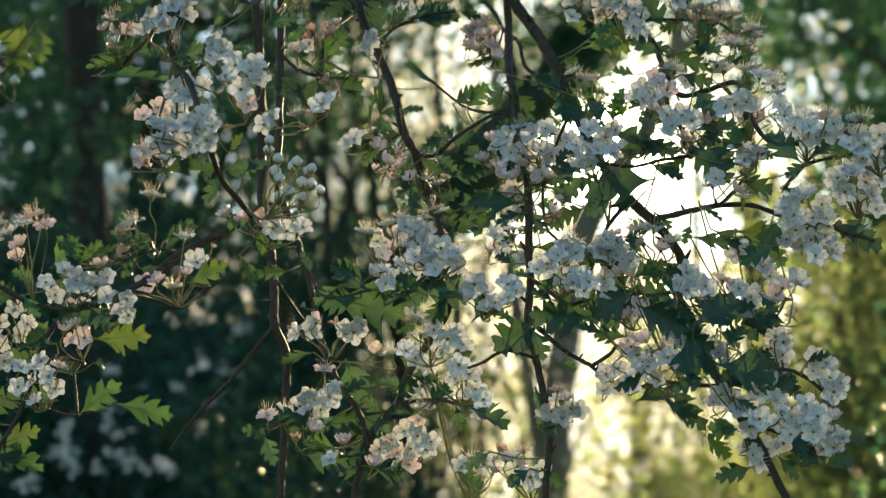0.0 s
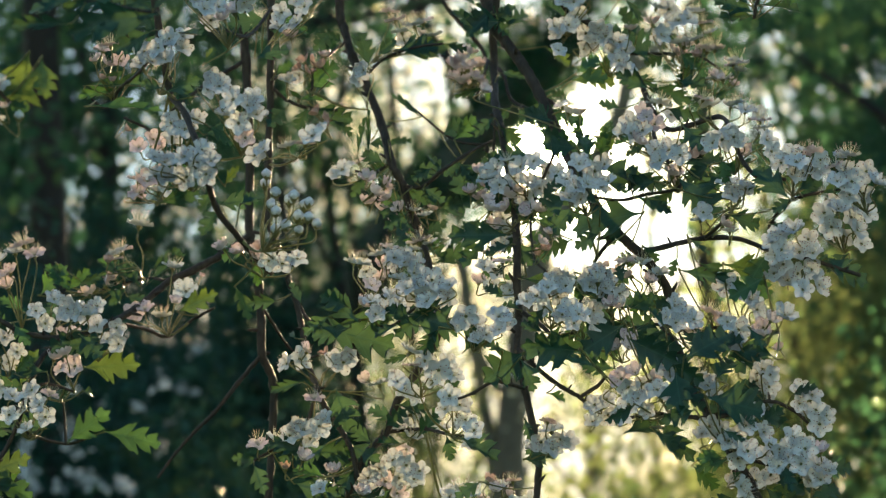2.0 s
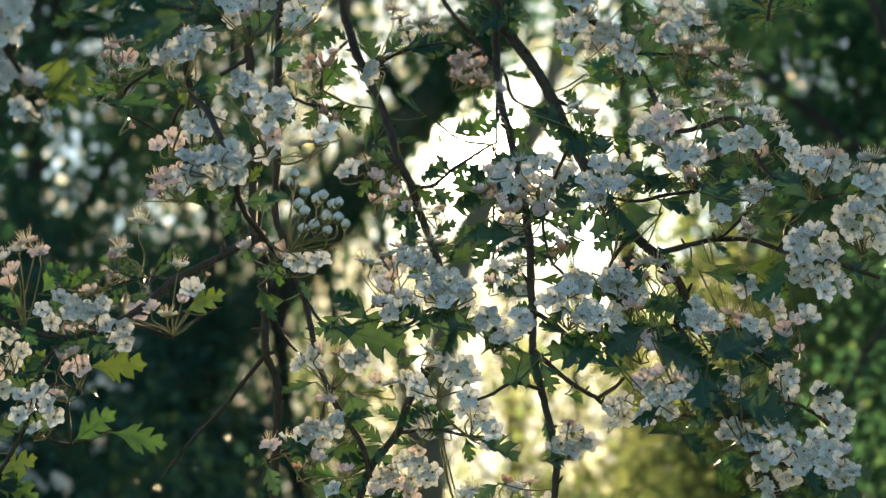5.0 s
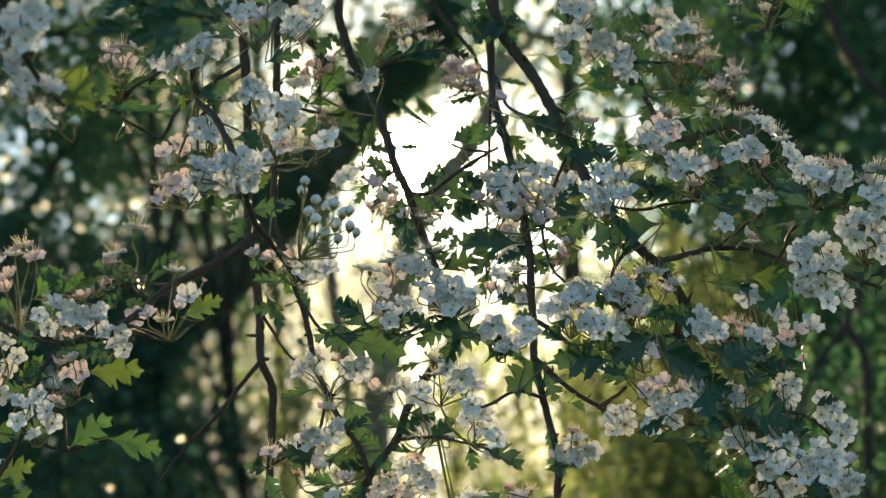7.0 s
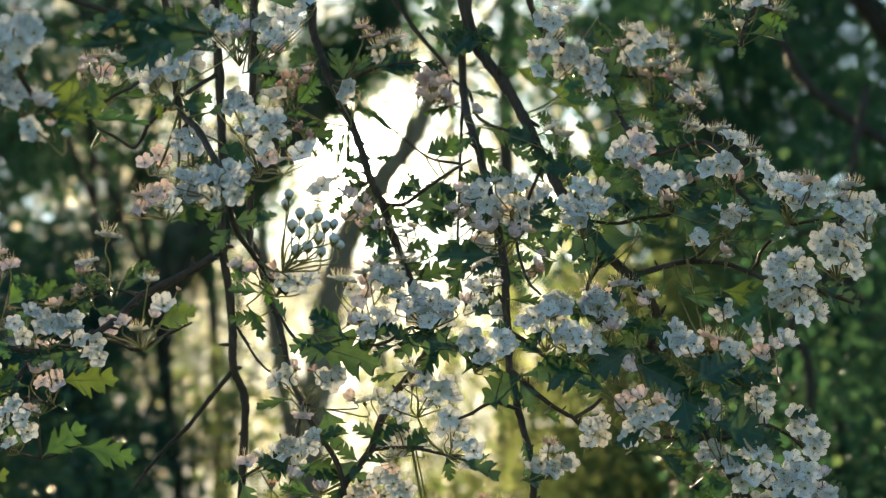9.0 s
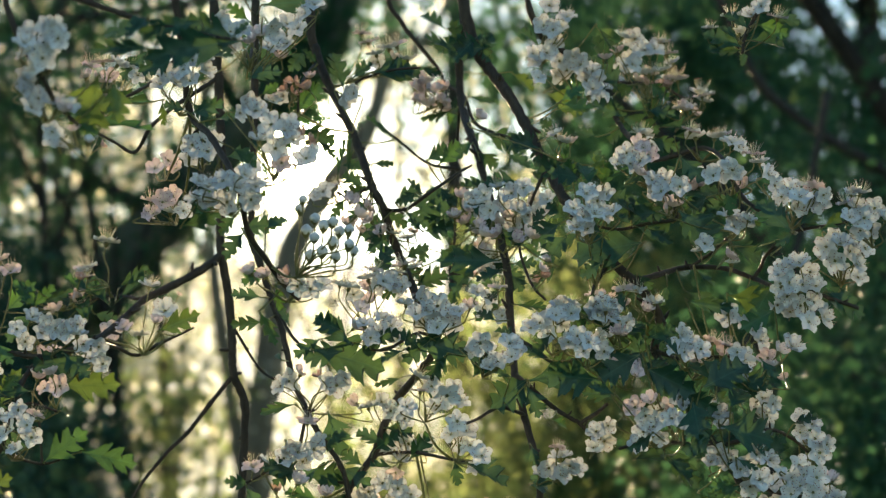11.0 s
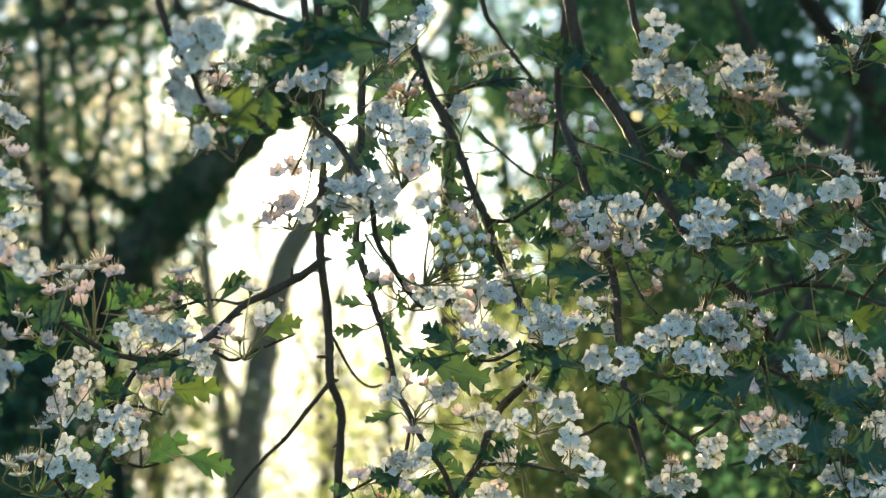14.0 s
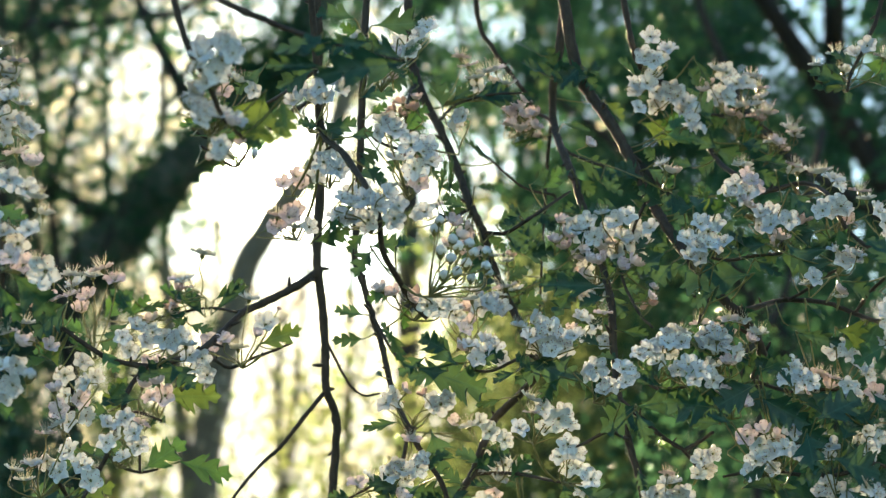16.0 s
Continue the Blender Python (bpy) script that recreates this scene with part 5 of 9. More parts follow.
leaf(upper, (-0.1575, -0.1845, 1.6275), (-0.1470, -0.1803, 1.6178), (-0.1588, -0.1825, 1.6300), 'd', 1.00)
leaf(upper, (-0.1004, -0.0246, 1.6484), (-0.0796, -0.0138, 1.6447), (-0.1000, -0.0200, 1.6498), 'd', 1.00)
leaf(upper, (-0.1056, -0.0287, 1.6568), (-0.0874, -0.0216, 1.6744), (-0.1080, -0.0200, 1.6521), 'g', 1.00)
leaf(upper, (-0.1126, -0.0374, 1.6569), (-0.1056, -0.0310, 1.6523), (-0.1142, -0.0200, 1.6542), 'g', 0.60)
leaf(upper, (-0.1080, -0.0298, 1.6525), (-0.0928, -0.0247, 1.6554), (-0.1080, -0.0200, 1.6521), 'g', 0.60)
leaf(upper, (-0.1019, -0.0363, 1.6465), (-0.1078, -0.0303, 1.6353), (-0.1019, -0.0200, 1.6500), 'd', 1.00)
leaf(upper, (-0.1141, -0.0230, 1.6492), (-0.1230, -0.0336, 1.6375), (-0.1127, -0.0200, 1.6537), 'd', 1.00)
leaf(upper, (-0.1203, -0.0328, 1.6656), (-0.1113, -0.0313, 1.6724), (-0.1235, -0.0200, 1.6654), 'g', 1.00)
leaf(upper, (-0.1238, -0.0248, 1.6926), (-0.1115, -0.0309, 1.6881), (-0.1235, -0.0200, 1.6950), 'd', 1.00)
leaf(upper, (-0.1269, -0.0351, 1.7056), (-0.1390, -0.0411, 1.7131), (-0.1241, -0.0300, 1.7020), 'g', 1.00)
leaf(upper, (-0.1208, -0.0281, 1.6981), (-0.1024, -0.0221, 1.6936), (-0.1241, -0.0300, 1.7020), 'g', 1.00)
leaf(upper, (-0.1210, -0.0317, 1.7160), (-0.0904, -0.0349, 1.7189), (-0.1236, -0.0200, 1.7128), 'd', 1.00)
leaf(upper, (-0.1302, -0.0317, 1.7190), (-0.1515, -0.0352, 1.7208), (-0.1236, -0.0200, 1.7128), 'd', 1.00)
leaf(upper, (-0.1238, -0.0313, 1.6972), (-0.1447, -0.0413, 1.6912), (-0.1241, -0.0300, 1.7020), 'd', 1.00)
leaf(upper, (-0.0897, -0.0300, 1.6418), (-0.0772, -0.0186, 1.6350), (-0.0884, -0.0200, 1.6488), 'd', 0.70)
leaf(upper, (-0.0933, -0.0614, 1.5250), (-0.0550, -0.0555, 1.5156), (-0.0866, -0.0513, 1.5265), 'd', 1.20)
leaf(upper, (-0.0715, -0.0654, 1.5262), (-0.0906, -0.0608, 1.5427), (-0.0714, -0.0600, 1.5283), 'd', 1.00)
leaf(upper, (-0.0875, -0.0559, 1.5315), (-0.1006, -0.0517, 1.5215), (-0.0845, -0.0525, 1.5268), 'd', 1.00)
leaf(upper, (-0.0843, -0.0597, 1.4930), (-0.0768, -0.0601, 1.4712), (-0.0907, -0.0538, 1.4861), 'd', 1.30)
leaf(upper, (-0.1003, -0.0577, 1.4965), (-0.1184, -0.0482, 1.4922), (-0.0951, -0.0513, 1.4909), 'd', 0.60)
leaf(upper, (-0.0999, -0.0656, 1.4606), (-0.1171, -0.0753, 1.4627), (-0.1044, -0.0600, 1.4683), 'd', 1.00)
leaf(upper, (-0.0970, -0.0560, 1.4597), (-0.0735, -0.0460, 1.4604), (-0.1029, -0.0600, 1.4692), 'd', 1.00)
leaf(upper, (-0.0884, -0.0597, 1.4639), (-0.0999, -0.0611, 1.4550), (-0.0797, -0.0590, 1.4683), 'd', 1.00)
leaf(upper, (-0.1231, -0.0565, 1.4552), (-0.1359, -0.0640, 1.4561), (-0.1241, -0.0600, 1.4560), 'd', 1.00)
leaf(upper, (-0.1258, -0.0637, 1.4533), (-0.1197, -0.0709, 1.4387), (-0.1259, -0.0600, 1.4550), 'd', 1.00)
leaf(upper, (-0.1055, -0.0586, 1.4436), (-0.0824, -0.0631, 1.4378), (-0.1169, -0.0600, 1.4604), 'd', 1.00)
leaf(upper, (-0.0883, -0.0643, 1.4463), (-0.1056, -0.0597, 1.4522), (-0.0734, -0.0600, 1.4509), 'g', 1.00)
leaf(upper, (-0.0766, -0.0527, 1.4643), (-0.0621, -0.0576, 1.4554), (-0.0782, -0.0595, 1.4661), 'd', 1.00)
leaf(upper, (-0.0737, -0.0567, 1.4525), (-0.0823, -0.0588, 1.4379), (-0.0740, -0.0600, 1.4531), 'd', 1.00)
leaf(upper, (-0.0884, -0.0543, 1.4758), (-0.0738, -0.0523, 1.4819), (-0.0856, -0.0570, 1.4771), 'd', 1.00)
leaf(upper, (-0.0627, -0.0637, 1.5294), (-0.0485, -0.0705, 1.5331), (-0.0714, -0.0600, 1.5283), 'd', 1.00)
leaf(upper, (-0.1000, -0.0676, 1.4662), (-0.1114, -0.0681, 1.4546), (-0.1029, -0.0600, 1.4692), 'd', 1.00)

middle = bough('slender dark hawthorn branch with white blossom among backlit leaves', (-0.0989, 0.0500, 1.8480))
stem(middle, 'stem', 3.2, 2.2, [(-0.0989, 0.0500, 1.8480), (-0.0902, 0.0500, 1.7320), (-0.0867, 0.0490, 1.7117), (-0.0812, 0.0400, 1.6929), (-0.0732, 0.0300, 1.6742), (-0.0637, 0.0200, 1.6494), (-0.0574, 0.0000, 1.6234), (-0.0511, 0.0000, 1.6105), (-0.0448, 0.0000, 1.5917), (-0.0390, -0.0100, 1.5746), (-0.0342, -0.0500, 1.5477), (-0.0301, -0.0800, 1.5278), (-0.0326, -0.0500, 1.5179), (-0.0444, -0.0200, 1.5027), (-0.0526, -0.0370, 1.4877), (-0.0586, -0.0400, 1.4711), (-0.0706, -0.0500, 1.4558), (-0.0764, -0.0500, 1.4412), (-0.0819, -0.0500, 1.4122)])
stem(middle, 'twig', 1.2, 0.8, [(-0.0853, 0.0500, 1.7052), (-0.0927, 0.0200, 1.6906), (-0.0990, -0.0200, 1.6720), (-0.1002, -0.0300, 1.6572)])
stem(middle, 'twig', 1.1, 0.8, [(-0.0574, 0.0000, 1.6234), (-0.0688, 0.0000, 1.6166), (-0.0768, -0.0100, 1.6169)])
stem(middle, 'twig', 1.4, 0.9, [(-0.0511, 0.0000, 1.6099), (-0.0397, -0.0100, 1.6083), (-0.0298, -0.0250, 1.6138), (-0.0157, -0.0200, 1.6246), (-0.0017, 0.0000, 1.6360)])
stem(middle, 'twig', 1.1, 0.8, [(-0.0748, 0.0300, 1.6775), (-0.0637, 0.0300, 1.6891), (-0.0464, 0.0200, 1.6936), (-0.0294, 0.0100, 1.6937)])
stem(middle, 'twig', 1.4, 0.9, [(-0.0301, -0.0800, 1.5278), (-0.0193, -0.1100, 1.5201), (-0.0089, -0.1200, 1.5163), (-0.0005, -0.1200, 1.5136)])
stem(middle, 'twig', 1.2, 0.8, [(-0.0301, -0.0800, 1.5278), (-0.0413, -0.1000, 1.5296), (-0.0542, -0.0700, 1.5243), (-0.0652, -0.0500, 1.5265)])
stem(middle, 'twig', 1.3, 0.8, [(-0.0586, -0.0400, 1.4711), (-0.0478, -0.0300, 1.4733), (-0.0360, -0.0600, 1.4714), (-0.0242, -0.1000, 1.4660), (-0.0137, -0.1100, 1.4641)])
cluster(middle, (-0.0699, -0.0280, 1.6472), (-0.1002, -0.0300, 1.6572), [(-5, -15, 17, 16.4, 'f'), (-1, -20, 17, 12.1, 'f')])
cluster(middle, (-0.0763, 0.0120, 1.6155), (-0.0688, 0.0000, 1.6166), [(-8, -15, 3, 15.5, 'f'), (-13, -16, 0, 9.3, 'f'), (-0, -5, 9, 10.7, 'u')])
cluster(middle, (-0.1004, -0.0180, 1.6552), (-0.0999, -0.0275, 1.6609), [(-3, -21, 16, 10.4, 'r'), (1, -0, 19, 12.4, 'r'), (6, -12, 15, 11.0, 'r'), (-2, -10, 12, 10.4, 'r'), (-6, -13, 14, 9.2, 'r'), (7, -4, 23, 9.3, 'q')])
cluster(middle, (-0.0698, 0.0420, 1.6902), (-0.0792, 0.0375, 1.6882), [(13, -4, 24, 14.3, 'u'), (24, -11, 19, 14.9, 'u'), (17, -12, 15, 13.6, 'u'), (29, -7, 22, 14.3, 'u'), (9, -3, 29, 13.1, 'u'), (35, -14, 12, 12.9, 'u'), (18, -6, 12, 12.3, 'f'), (28, -1, 15, 11.8, 'q')])
cluster(middle, (-0.0616, -0.0280, 1.5381), (-0.0652, -0.0500, 1.5265), [(-11, -13, 22, 15.0, 'u'), (-1, -18, 26, 14.3, 'u'), (7, -18, 25, 14.9, 'f'), (12, -7, 24, 13.8, 'f'), (-8, -8, 19, 12.0, 'f'), (-15, -1, 25, 12.7, 'u'), (-0, -4, 15, 13.3, 'q'), (-5, -18, 10, 11.9, 'p')])
cluster(middle, (-0.0395, -0.0080, 1.5717), (-0.0390, -0.0100, 1.5746), [(-2, -19, 3, 15.8, 'u'), (-5, -18, -1, 10.3, 'u'), (4, -20, 2, 10.3, 'u')])
cluster(middle, (-0.0367, -0.1180, 1.5247), (-0.0413, -0.1000, 1.5296), [(-6, -7, 19, 13.9, 'f'), (3, -3, 16, 15.6, 'f'), (8, -2, 12, 15.1, 'f'), (0, -18, 8, 13.7, 'f'), (11, -3, 7, 13.9, 'f'), (-9, -16, 10, 12.7, 'f'), (-4, -14, 12, 12.7, 'f'), (-13, -7, 16, 12.2, 'u'), (12, -22, 11, 11.0, 'f'), (1, -22, 3, 12.0, 'f'), (-6, -4, 8, 12.2, 'f')])
cluster(middle, (-0.0622, -0.0480, 1.5238), (-0.0652, -0.0500, 1.5265), [(-4, -17, 14, 13.4, 'f'), (4, -15, 10, 14.1, 'f'), (11, -10, 14, 13.5, 'f'), (7, -8, 18, 13.0, 'f'), (-1, -24, 6, 12.2, 'f'), (14, -16, 7, 11.7, 'f'), (-9, -14, 12, 11.7, 'q')])
cluster(middle, (-0.0391, -0.1130, 1.4832), (-0.0242, -0.1000, 1.4660), [(2, -12, 17, 13.8, 'f'), (9, -19, 12, 15.9, 'f'), (16, -10, 10, 13.3, 'f'), (6, -1, 8, 14.0, 'f'), (-5, -15, 21, 13.2, 'u'), (13, -11, 16, 12.2, 'f'), (-11, -21, 6, 12.1, 'f'), (-4, -17, 14, 11.0, 'u')])
cluster(middle, (-0.0402, -0.0280, 1.4690), (-0.0478, -0.0300, 1.4733), [(-9, -8, 26, 13.1, 'f'), (-3, -21, 21, 13.0, 'f'), (-6, -3, 12, 14.4, 'f'), (1, -2, 9, 14.4, 'f'), (6, -22, 9, 13.0, 'f'), (-12, -1, 6, 12.6, 'f'), (-4, -15, -1, 12.5, 'u'), (10, -5, 4, 12.0, 'u'), (-14, -6, 31, 12.0, 'f')])
cluster(middle, (-0.0238, -0.1140, 1.4637), (-0.0164, -0.1075, 1.4645), [(-1, -17, 19, 13.2, 'f'), (4, -8, 15, 14.4, 'f'), (-3, -8, 13, 12.2, 'f'), (7, -5, 8, 13.3, 'f'), (11, -18, 2, 13.2, 'f'), (9, -6, -3, 10.5, 'f'), (3, -1, 8, 11.7, 'f')])
cluster(middle, (-0.0583, -0.0380, 1.4359), (-0.0756, -0.0500, 1.4430), [(-3, -8, 16, 13.6, 'f'), (4, -11, 20, 14.7, 'f'), (11, -21, 17, 13.4, 'f'), (7, -12, 11, 13.5, 'f'), (15, -16, 10, 13.5, 'f'), (-0, -7, 9, 13.6, 'p'), (-9, -8, 11, 13.0, 'f'), (11, -10, 26, 11.8, 'p'), (18, -20, 14, 12.3, 'f'), (-6, -9, 4, 13.6, 'f'), (6, -9, 3, 13.6, 'p'), (-12, -20, 2, 12.3, 'q')])
cluster(middle, (-0.0206, -0.0480, 1.4183), (-0.0375, -0.0563, 1.4717), [(1, -3, 22, 15.3, 'u'), (8, -8, 20, 13.5, 'f'), (-4, -21, 18, 12.8, 'f'), (12, -2, 16, 10.6, 'q')])
cluster(middle, (-0.0130, -0.1360, 1.5035), (-0.0089, -0.1200, 1.5163), [(-4, -21, 15, 14.6, 'f'), (-8, -16, 13, 11.9, 'f'), (1, -7, 13, 12.0, 'f'), (12, -10, 16, 14.7, 'f'), (6, -11, 7, 12.5, 'f'), (16, -8, 14, 10.9, 'f'), (2, -13, 4, 10.9, 'f'), (12, -17, 9, 9.8, 'f')])
cluster(middle, (-0.0563, 0.0020, 1.6235), (-0.0574, 0.0000, 1.6234), [(-14, -20, -13, 12.3, 'q'), (-11, -22, -21, 12.8, 'q'), (-5, -7, -14, 11.8, 'q'), (-14, -6, -24, 12.4, 'q'), (-2, -11, -22, 12.3, 'q'), (-7, -6, -28, 11.1, 'q'), (4, -15, -29, 11.1, 'q')])
cluster(middle, (-0.0432, 0.0120, 1.5937), (-0.0455, 0.0000, 1.5941), [(-10, -18, -1, 11.1, 'q'), (-2, -15, 2, 11.2, 'u'), (-14, -3, -2, 10.6, 'q'), (5, -23, -2, 10.5, 'u'), (10, -12, 3, 10.0, 'q')])
leaf(middle, (-0.0718, 0.0260, 1.6831), (-0.0766, 0.0324, 1.7070), (-0.0706, 0.0300, 1.6818), 'd', 1.00)
leaf(middle, (-0.0676, 0.0277, 1.6895), (-0.0559, 0.0237, 1.6986), (-0.0651, 0.0300, 1.6877), 'd', 1.00)
leaf(middle, (-0.0525, 0.0285, 1.6923), (-0.0276, 0.0294, 1.6972), (-0.0551, 0.0250, 1.6914), 'd', 1.10)
leaf(middle, (-0.0414, 0.0343, 1.6566), (-0.0587, 0.0308, 1.6687), (-0.0649, 0.0213, 1.6525), 'd', 0.60)
leaf(middle, (-0.0728, 0.0356, 1.6410), (-0.0571, 0.0262, 1.6410), (-0.0637, 0.0200, 1.6494), 'd', 0.80)
leaf(middle, (-0.0863, 0.0263, 1.6978), (-0.0960, 0.0167, 1.7034), (-0.0908, 0.0275, 1.6942), 'd', 0.70)
leaf(middle, (-0.0286, 0.0238, 1.6971), (-0.0153, 0.0305, 1.6950), (-0.0358, 0.0138, 1.6937), 'd', 0.70)
leaf(middle, (-0.0927, 0.0336, 1.7077), (-0.1023, 0.0261, 1.6942), (-0.0881, 0.0388, 1.6997), 'd', 1.00)
leaf(middle, (-0.0567, -0.0150, 1.5699), (-0.0477, -0.0170, 1.5864), (-0.0384, -0.0150, 1.5712), 'd', 1.00)
leaf(middle, (-0.0613, -0.0061, 1.6219), (-0.0736, 0.0015, 1.6295), (-0.0602, 0.0000, 1.6217), 'd', 1.00)
leaf(middle, (-0.0612, -0.0060, 1.6125), (-0.0704, -0.0038, 1.6033), (-0.0645, 0.0000, 1.6192), 'd', 0.80)
leaf(middle, (-0.0400, -0.0157, 1.6063), (-0.0278, -0.0181, 1.5983), (-0.0373, -0.0137, 1.6097), 'd', 1.00)
leaf(middle, (-0.0215, -0.0149, 1.5802), (0.0048, -0.0142, 1.5853), (-0.0390, -0.0100, 1.5746), 'd', 1.00)
leaf(middle, (-0.0180, -0.0089, 1.6220), (-0.0277, -0.0161, 1.6142), (-0.0122, -0.0150, 1.6274), 'd', 1.00)
leaf(middle, (-0.0461, -0.0140, 1.6113), (-0.0303, -0.0072, 1.6221), (-0.0411, -0.0088, 1.6085), 'd', 1.00)
leaf(middle, (-0.0587, -0.0175, 1.6323), (-0.0460, -0.0102, 1.6339), (-0.0574, 0.0000, 1.6234), 'd', 0.60)
leaf(middle, (-0.0409, -0.0037, 1.5786), (-0.0262, 0.0070, 1.5709), (-0.0412, -0.0063, 1.5810), 'd', 1.00)
leaf(middle, (-0.0521, -0.0119, 1.6022), (-0.0582, -0.0106, 1.5898), (-0.0454, -0.0050, 1.6091), 'd', 1.00)
leaf(middle, (-0.0470, -0.1287, 1.5233), (-0.0199, -0.1255, 1.5161), (-0.0413, -0.1000, 1.5296), 'd', 1.20)
leaf(middle, (-0.0216, -0.1224, 1.5201), (-0.0045, -0.1179, 1.5095), (-0.0141, -0.1150, 1.5182), 'd', 1.00)
leaf(middle, (-0.0293, -0.1332, 1.5160), (-0.0398, -0.1246, 1.5044), (-0.0128, -0.1162, 1.5177), 'd', 1.00)
leaf(middle, (-0.0263, -0.1303, 1.4641), (-0.0240, -0.1278, 1.4514), (-0.0137, -0.1100, 1.4641), 'd', 1.00)
leaf(middle, (-0.0205, -0.1264, 1.4630), (-0.0018, -0.1383, 1.4520), (-0.0137, -0.1100, 1.4641), 'd', 1.00)
leaf(middle, (-0.0510, -0.1257, 1.5181), (-0.0619, -0.1218, 1.5128), (-0.0413, -0.1000, 1.5296), 'd', 1.00)
leaf(middle, (-0.0374, -0.1301, 1.5232), (-0.0512, -0.1296, 1.5121), (-0.0193, -0.1100, 1.5201), 'd', 1.00)
leaf(middle, (-0.0181, -0.1306, 1.5039), (-0.0077, -0.1380, 1.5143), (-0.0089, -0.1200, 1.5163), 'd', 1.00)
leaf(middle, (-0.0429, -0.1295, 1.5177), (-0.0545, -0.1406, 1.5246), (-0.0193, -0.1100, 1.5201), 'd', 1.00)
leaf(middle, (-0.0319, -0.1300, 1.5261), (-0.0427, -0.1265, 1.5208), (-0.0167, -0.1125, 1.5192), 'd', 1.00)
leaf(middle, (-0.0445, -0.0509, 1.5117), (-0.0592, -0.0493, 1.5073), (-0.0341, -0.0463, 1.5160), 'd', 0.50)
leaf(middle, (-0.0529, -0.0427, 1.4858), (-0.0375, -0.0332, 1.4836), (-0.0534, -0.0374, 1.4856), 'd', 1.00)
leaf(middle, (-0.0650, -0.0558, 1.4642), (-0.0766, -0.0488, 1.4734), (-0.0676, -0.0475, 1.4596), 'd', 1.00)
leaf(middle, (-0.0589, -0.0480, 1.4735), (-0.0477, -0.0588, 1.4816), (-0.0601, -0.0413, 1.4692), 'd', 1.00)
leaf(middle, (-0.0488, -0.0522, 1.4645), (-0.0622, -0.0586, 1.4641), (-0.0405, -0.0488, 1.4721), 'd', 1.00)
leaf(middle, (-0.0417, -0.0568, 1.4672), (-0.0300, -0.0558, 1.4820), (-0.0375, -0.0563, 1.4717), 'g', 1.00)
leaf(middle, (-0.0704, -0.0431, 1.4562), (-0.0881, -0.0474, 1.4573), (-0.0691, -0.0488, 1.4577), 'd', 1.00)
leaf(middle, (-0.0529, -0.0441, 1.4768), (-0.0676, -0.0394, 1.4830), (-0.0564, -0.0389, 1.4773), 'd', 1.00)
leaf(middle, (-0.0736, -0.0559, 1.4381), (-0.0528, -0.0473, 1.4341), (-0.0771, -0.0500, 1.4376), 'd', 1.00)
leaf(middle, (-0.0763, -0.0484, 1.4354), (-0.0938, -0.0381, 1.4387), (-0.0778, -0.0500, 1.4340), 'd', 1.00)
leaf(middle, (-0.0324, -0.0465, 1.5063), (-0.0201, -0.0408, 1.4951), (-0.0356, -0.0425, 1.5141), 'd', 1.00)
leaf(middle, (-0.0268, -0.0525, 1.4355), (-0.0145, -0.0451, 1.4271), (-0.0360, -0.0600, 1.4714), 'd', 1.00)
leaf(middle, (-0.0577, 0.0069, 1.6244), (-0.0716, 0.0156, 1.6201), (-0.0582, 0.0025, 1.6267), 'd', 1.00)
leaf(middle, (-0.0542, -0.0010, 1.6135), (-0.0677, 0.0052, 1.6097), (-0.0526, 0.0000, 1.6138), 'd', 1.00)
leaf(middle, (-0.0532, -0.0002, 1.6089), (-0.0612, -0.0096, 1.5915), (-0.0511, 0.0000, 1.6099), 'd', 0.90)
leaf(middle, (-0.0473, -0.0073, 1.5952), (-0.0584, -0.0174, 1.5850), (-0.0463, 0.0000, 1.5964), 'd', 1.00)
leaf(middle, (-0.0394, -0.0048, 1.5816), (-0.0275, -0.0129, 1.5883), (-0.0412, -0.0063, 1.5810), 'd', 1.00)
leaf(middle, (-0.0767, -0.0000, 1.6260), (-0.0721, 0.0047, 1.6509), (-0.0718, -0.0038, 1.6167), 'd', 0.30)
leaf(middle, (-0.0704, 0.0006, 1.6246), (-0.0701, -0.0013, 1.6529), (-0.0660, 0.0000, 1.6183), 'd', 0.25)
leaf(middle, (-0.0510, 0.0024, 1.6126), (-0.0393, -0.0023, 1.6002), (-0.0518, 0.0000, 1.6122), 'd', 1.00)
leaf(middle, (-0.0299, -0.0006, 1.6177), (-0.0359, 0.0056, 1.6308), (-0.0397, -0.0100, 1.6083), 'd', 0.80)
leaf(middle, (-0.0206, -0.0016, 1.6233), (-0.0118, -0.0092, 1.6125), (-0.0104, -0.0125, 1.6289), 'd', 0.80)
leaf(middle, (-0.0341, 0.0064, 1.5676), (-0.0134, 0.0117, 1.5765), (-0.0390, -0.0100, 1.5746), 'd', 1.00)
leaf(middle, (-0.0392, -0.0021, 1.5742), (-0.0501, -0.0052, 1.5596), (-0.0397, -0.0088, 1.5767), 'd', 1.00)
leaf(middle, (-0.0719, 0.0005, 1.6167), (-0.0796, 0.0028, 1.6044), (-0.0698, -0.0013, 1.6167), 'd', 0.80)

hanging = bough('thin drooping hawthorn branch with few blossoms and lobed leaves', (0.0060, 0.0500, 1.8504))
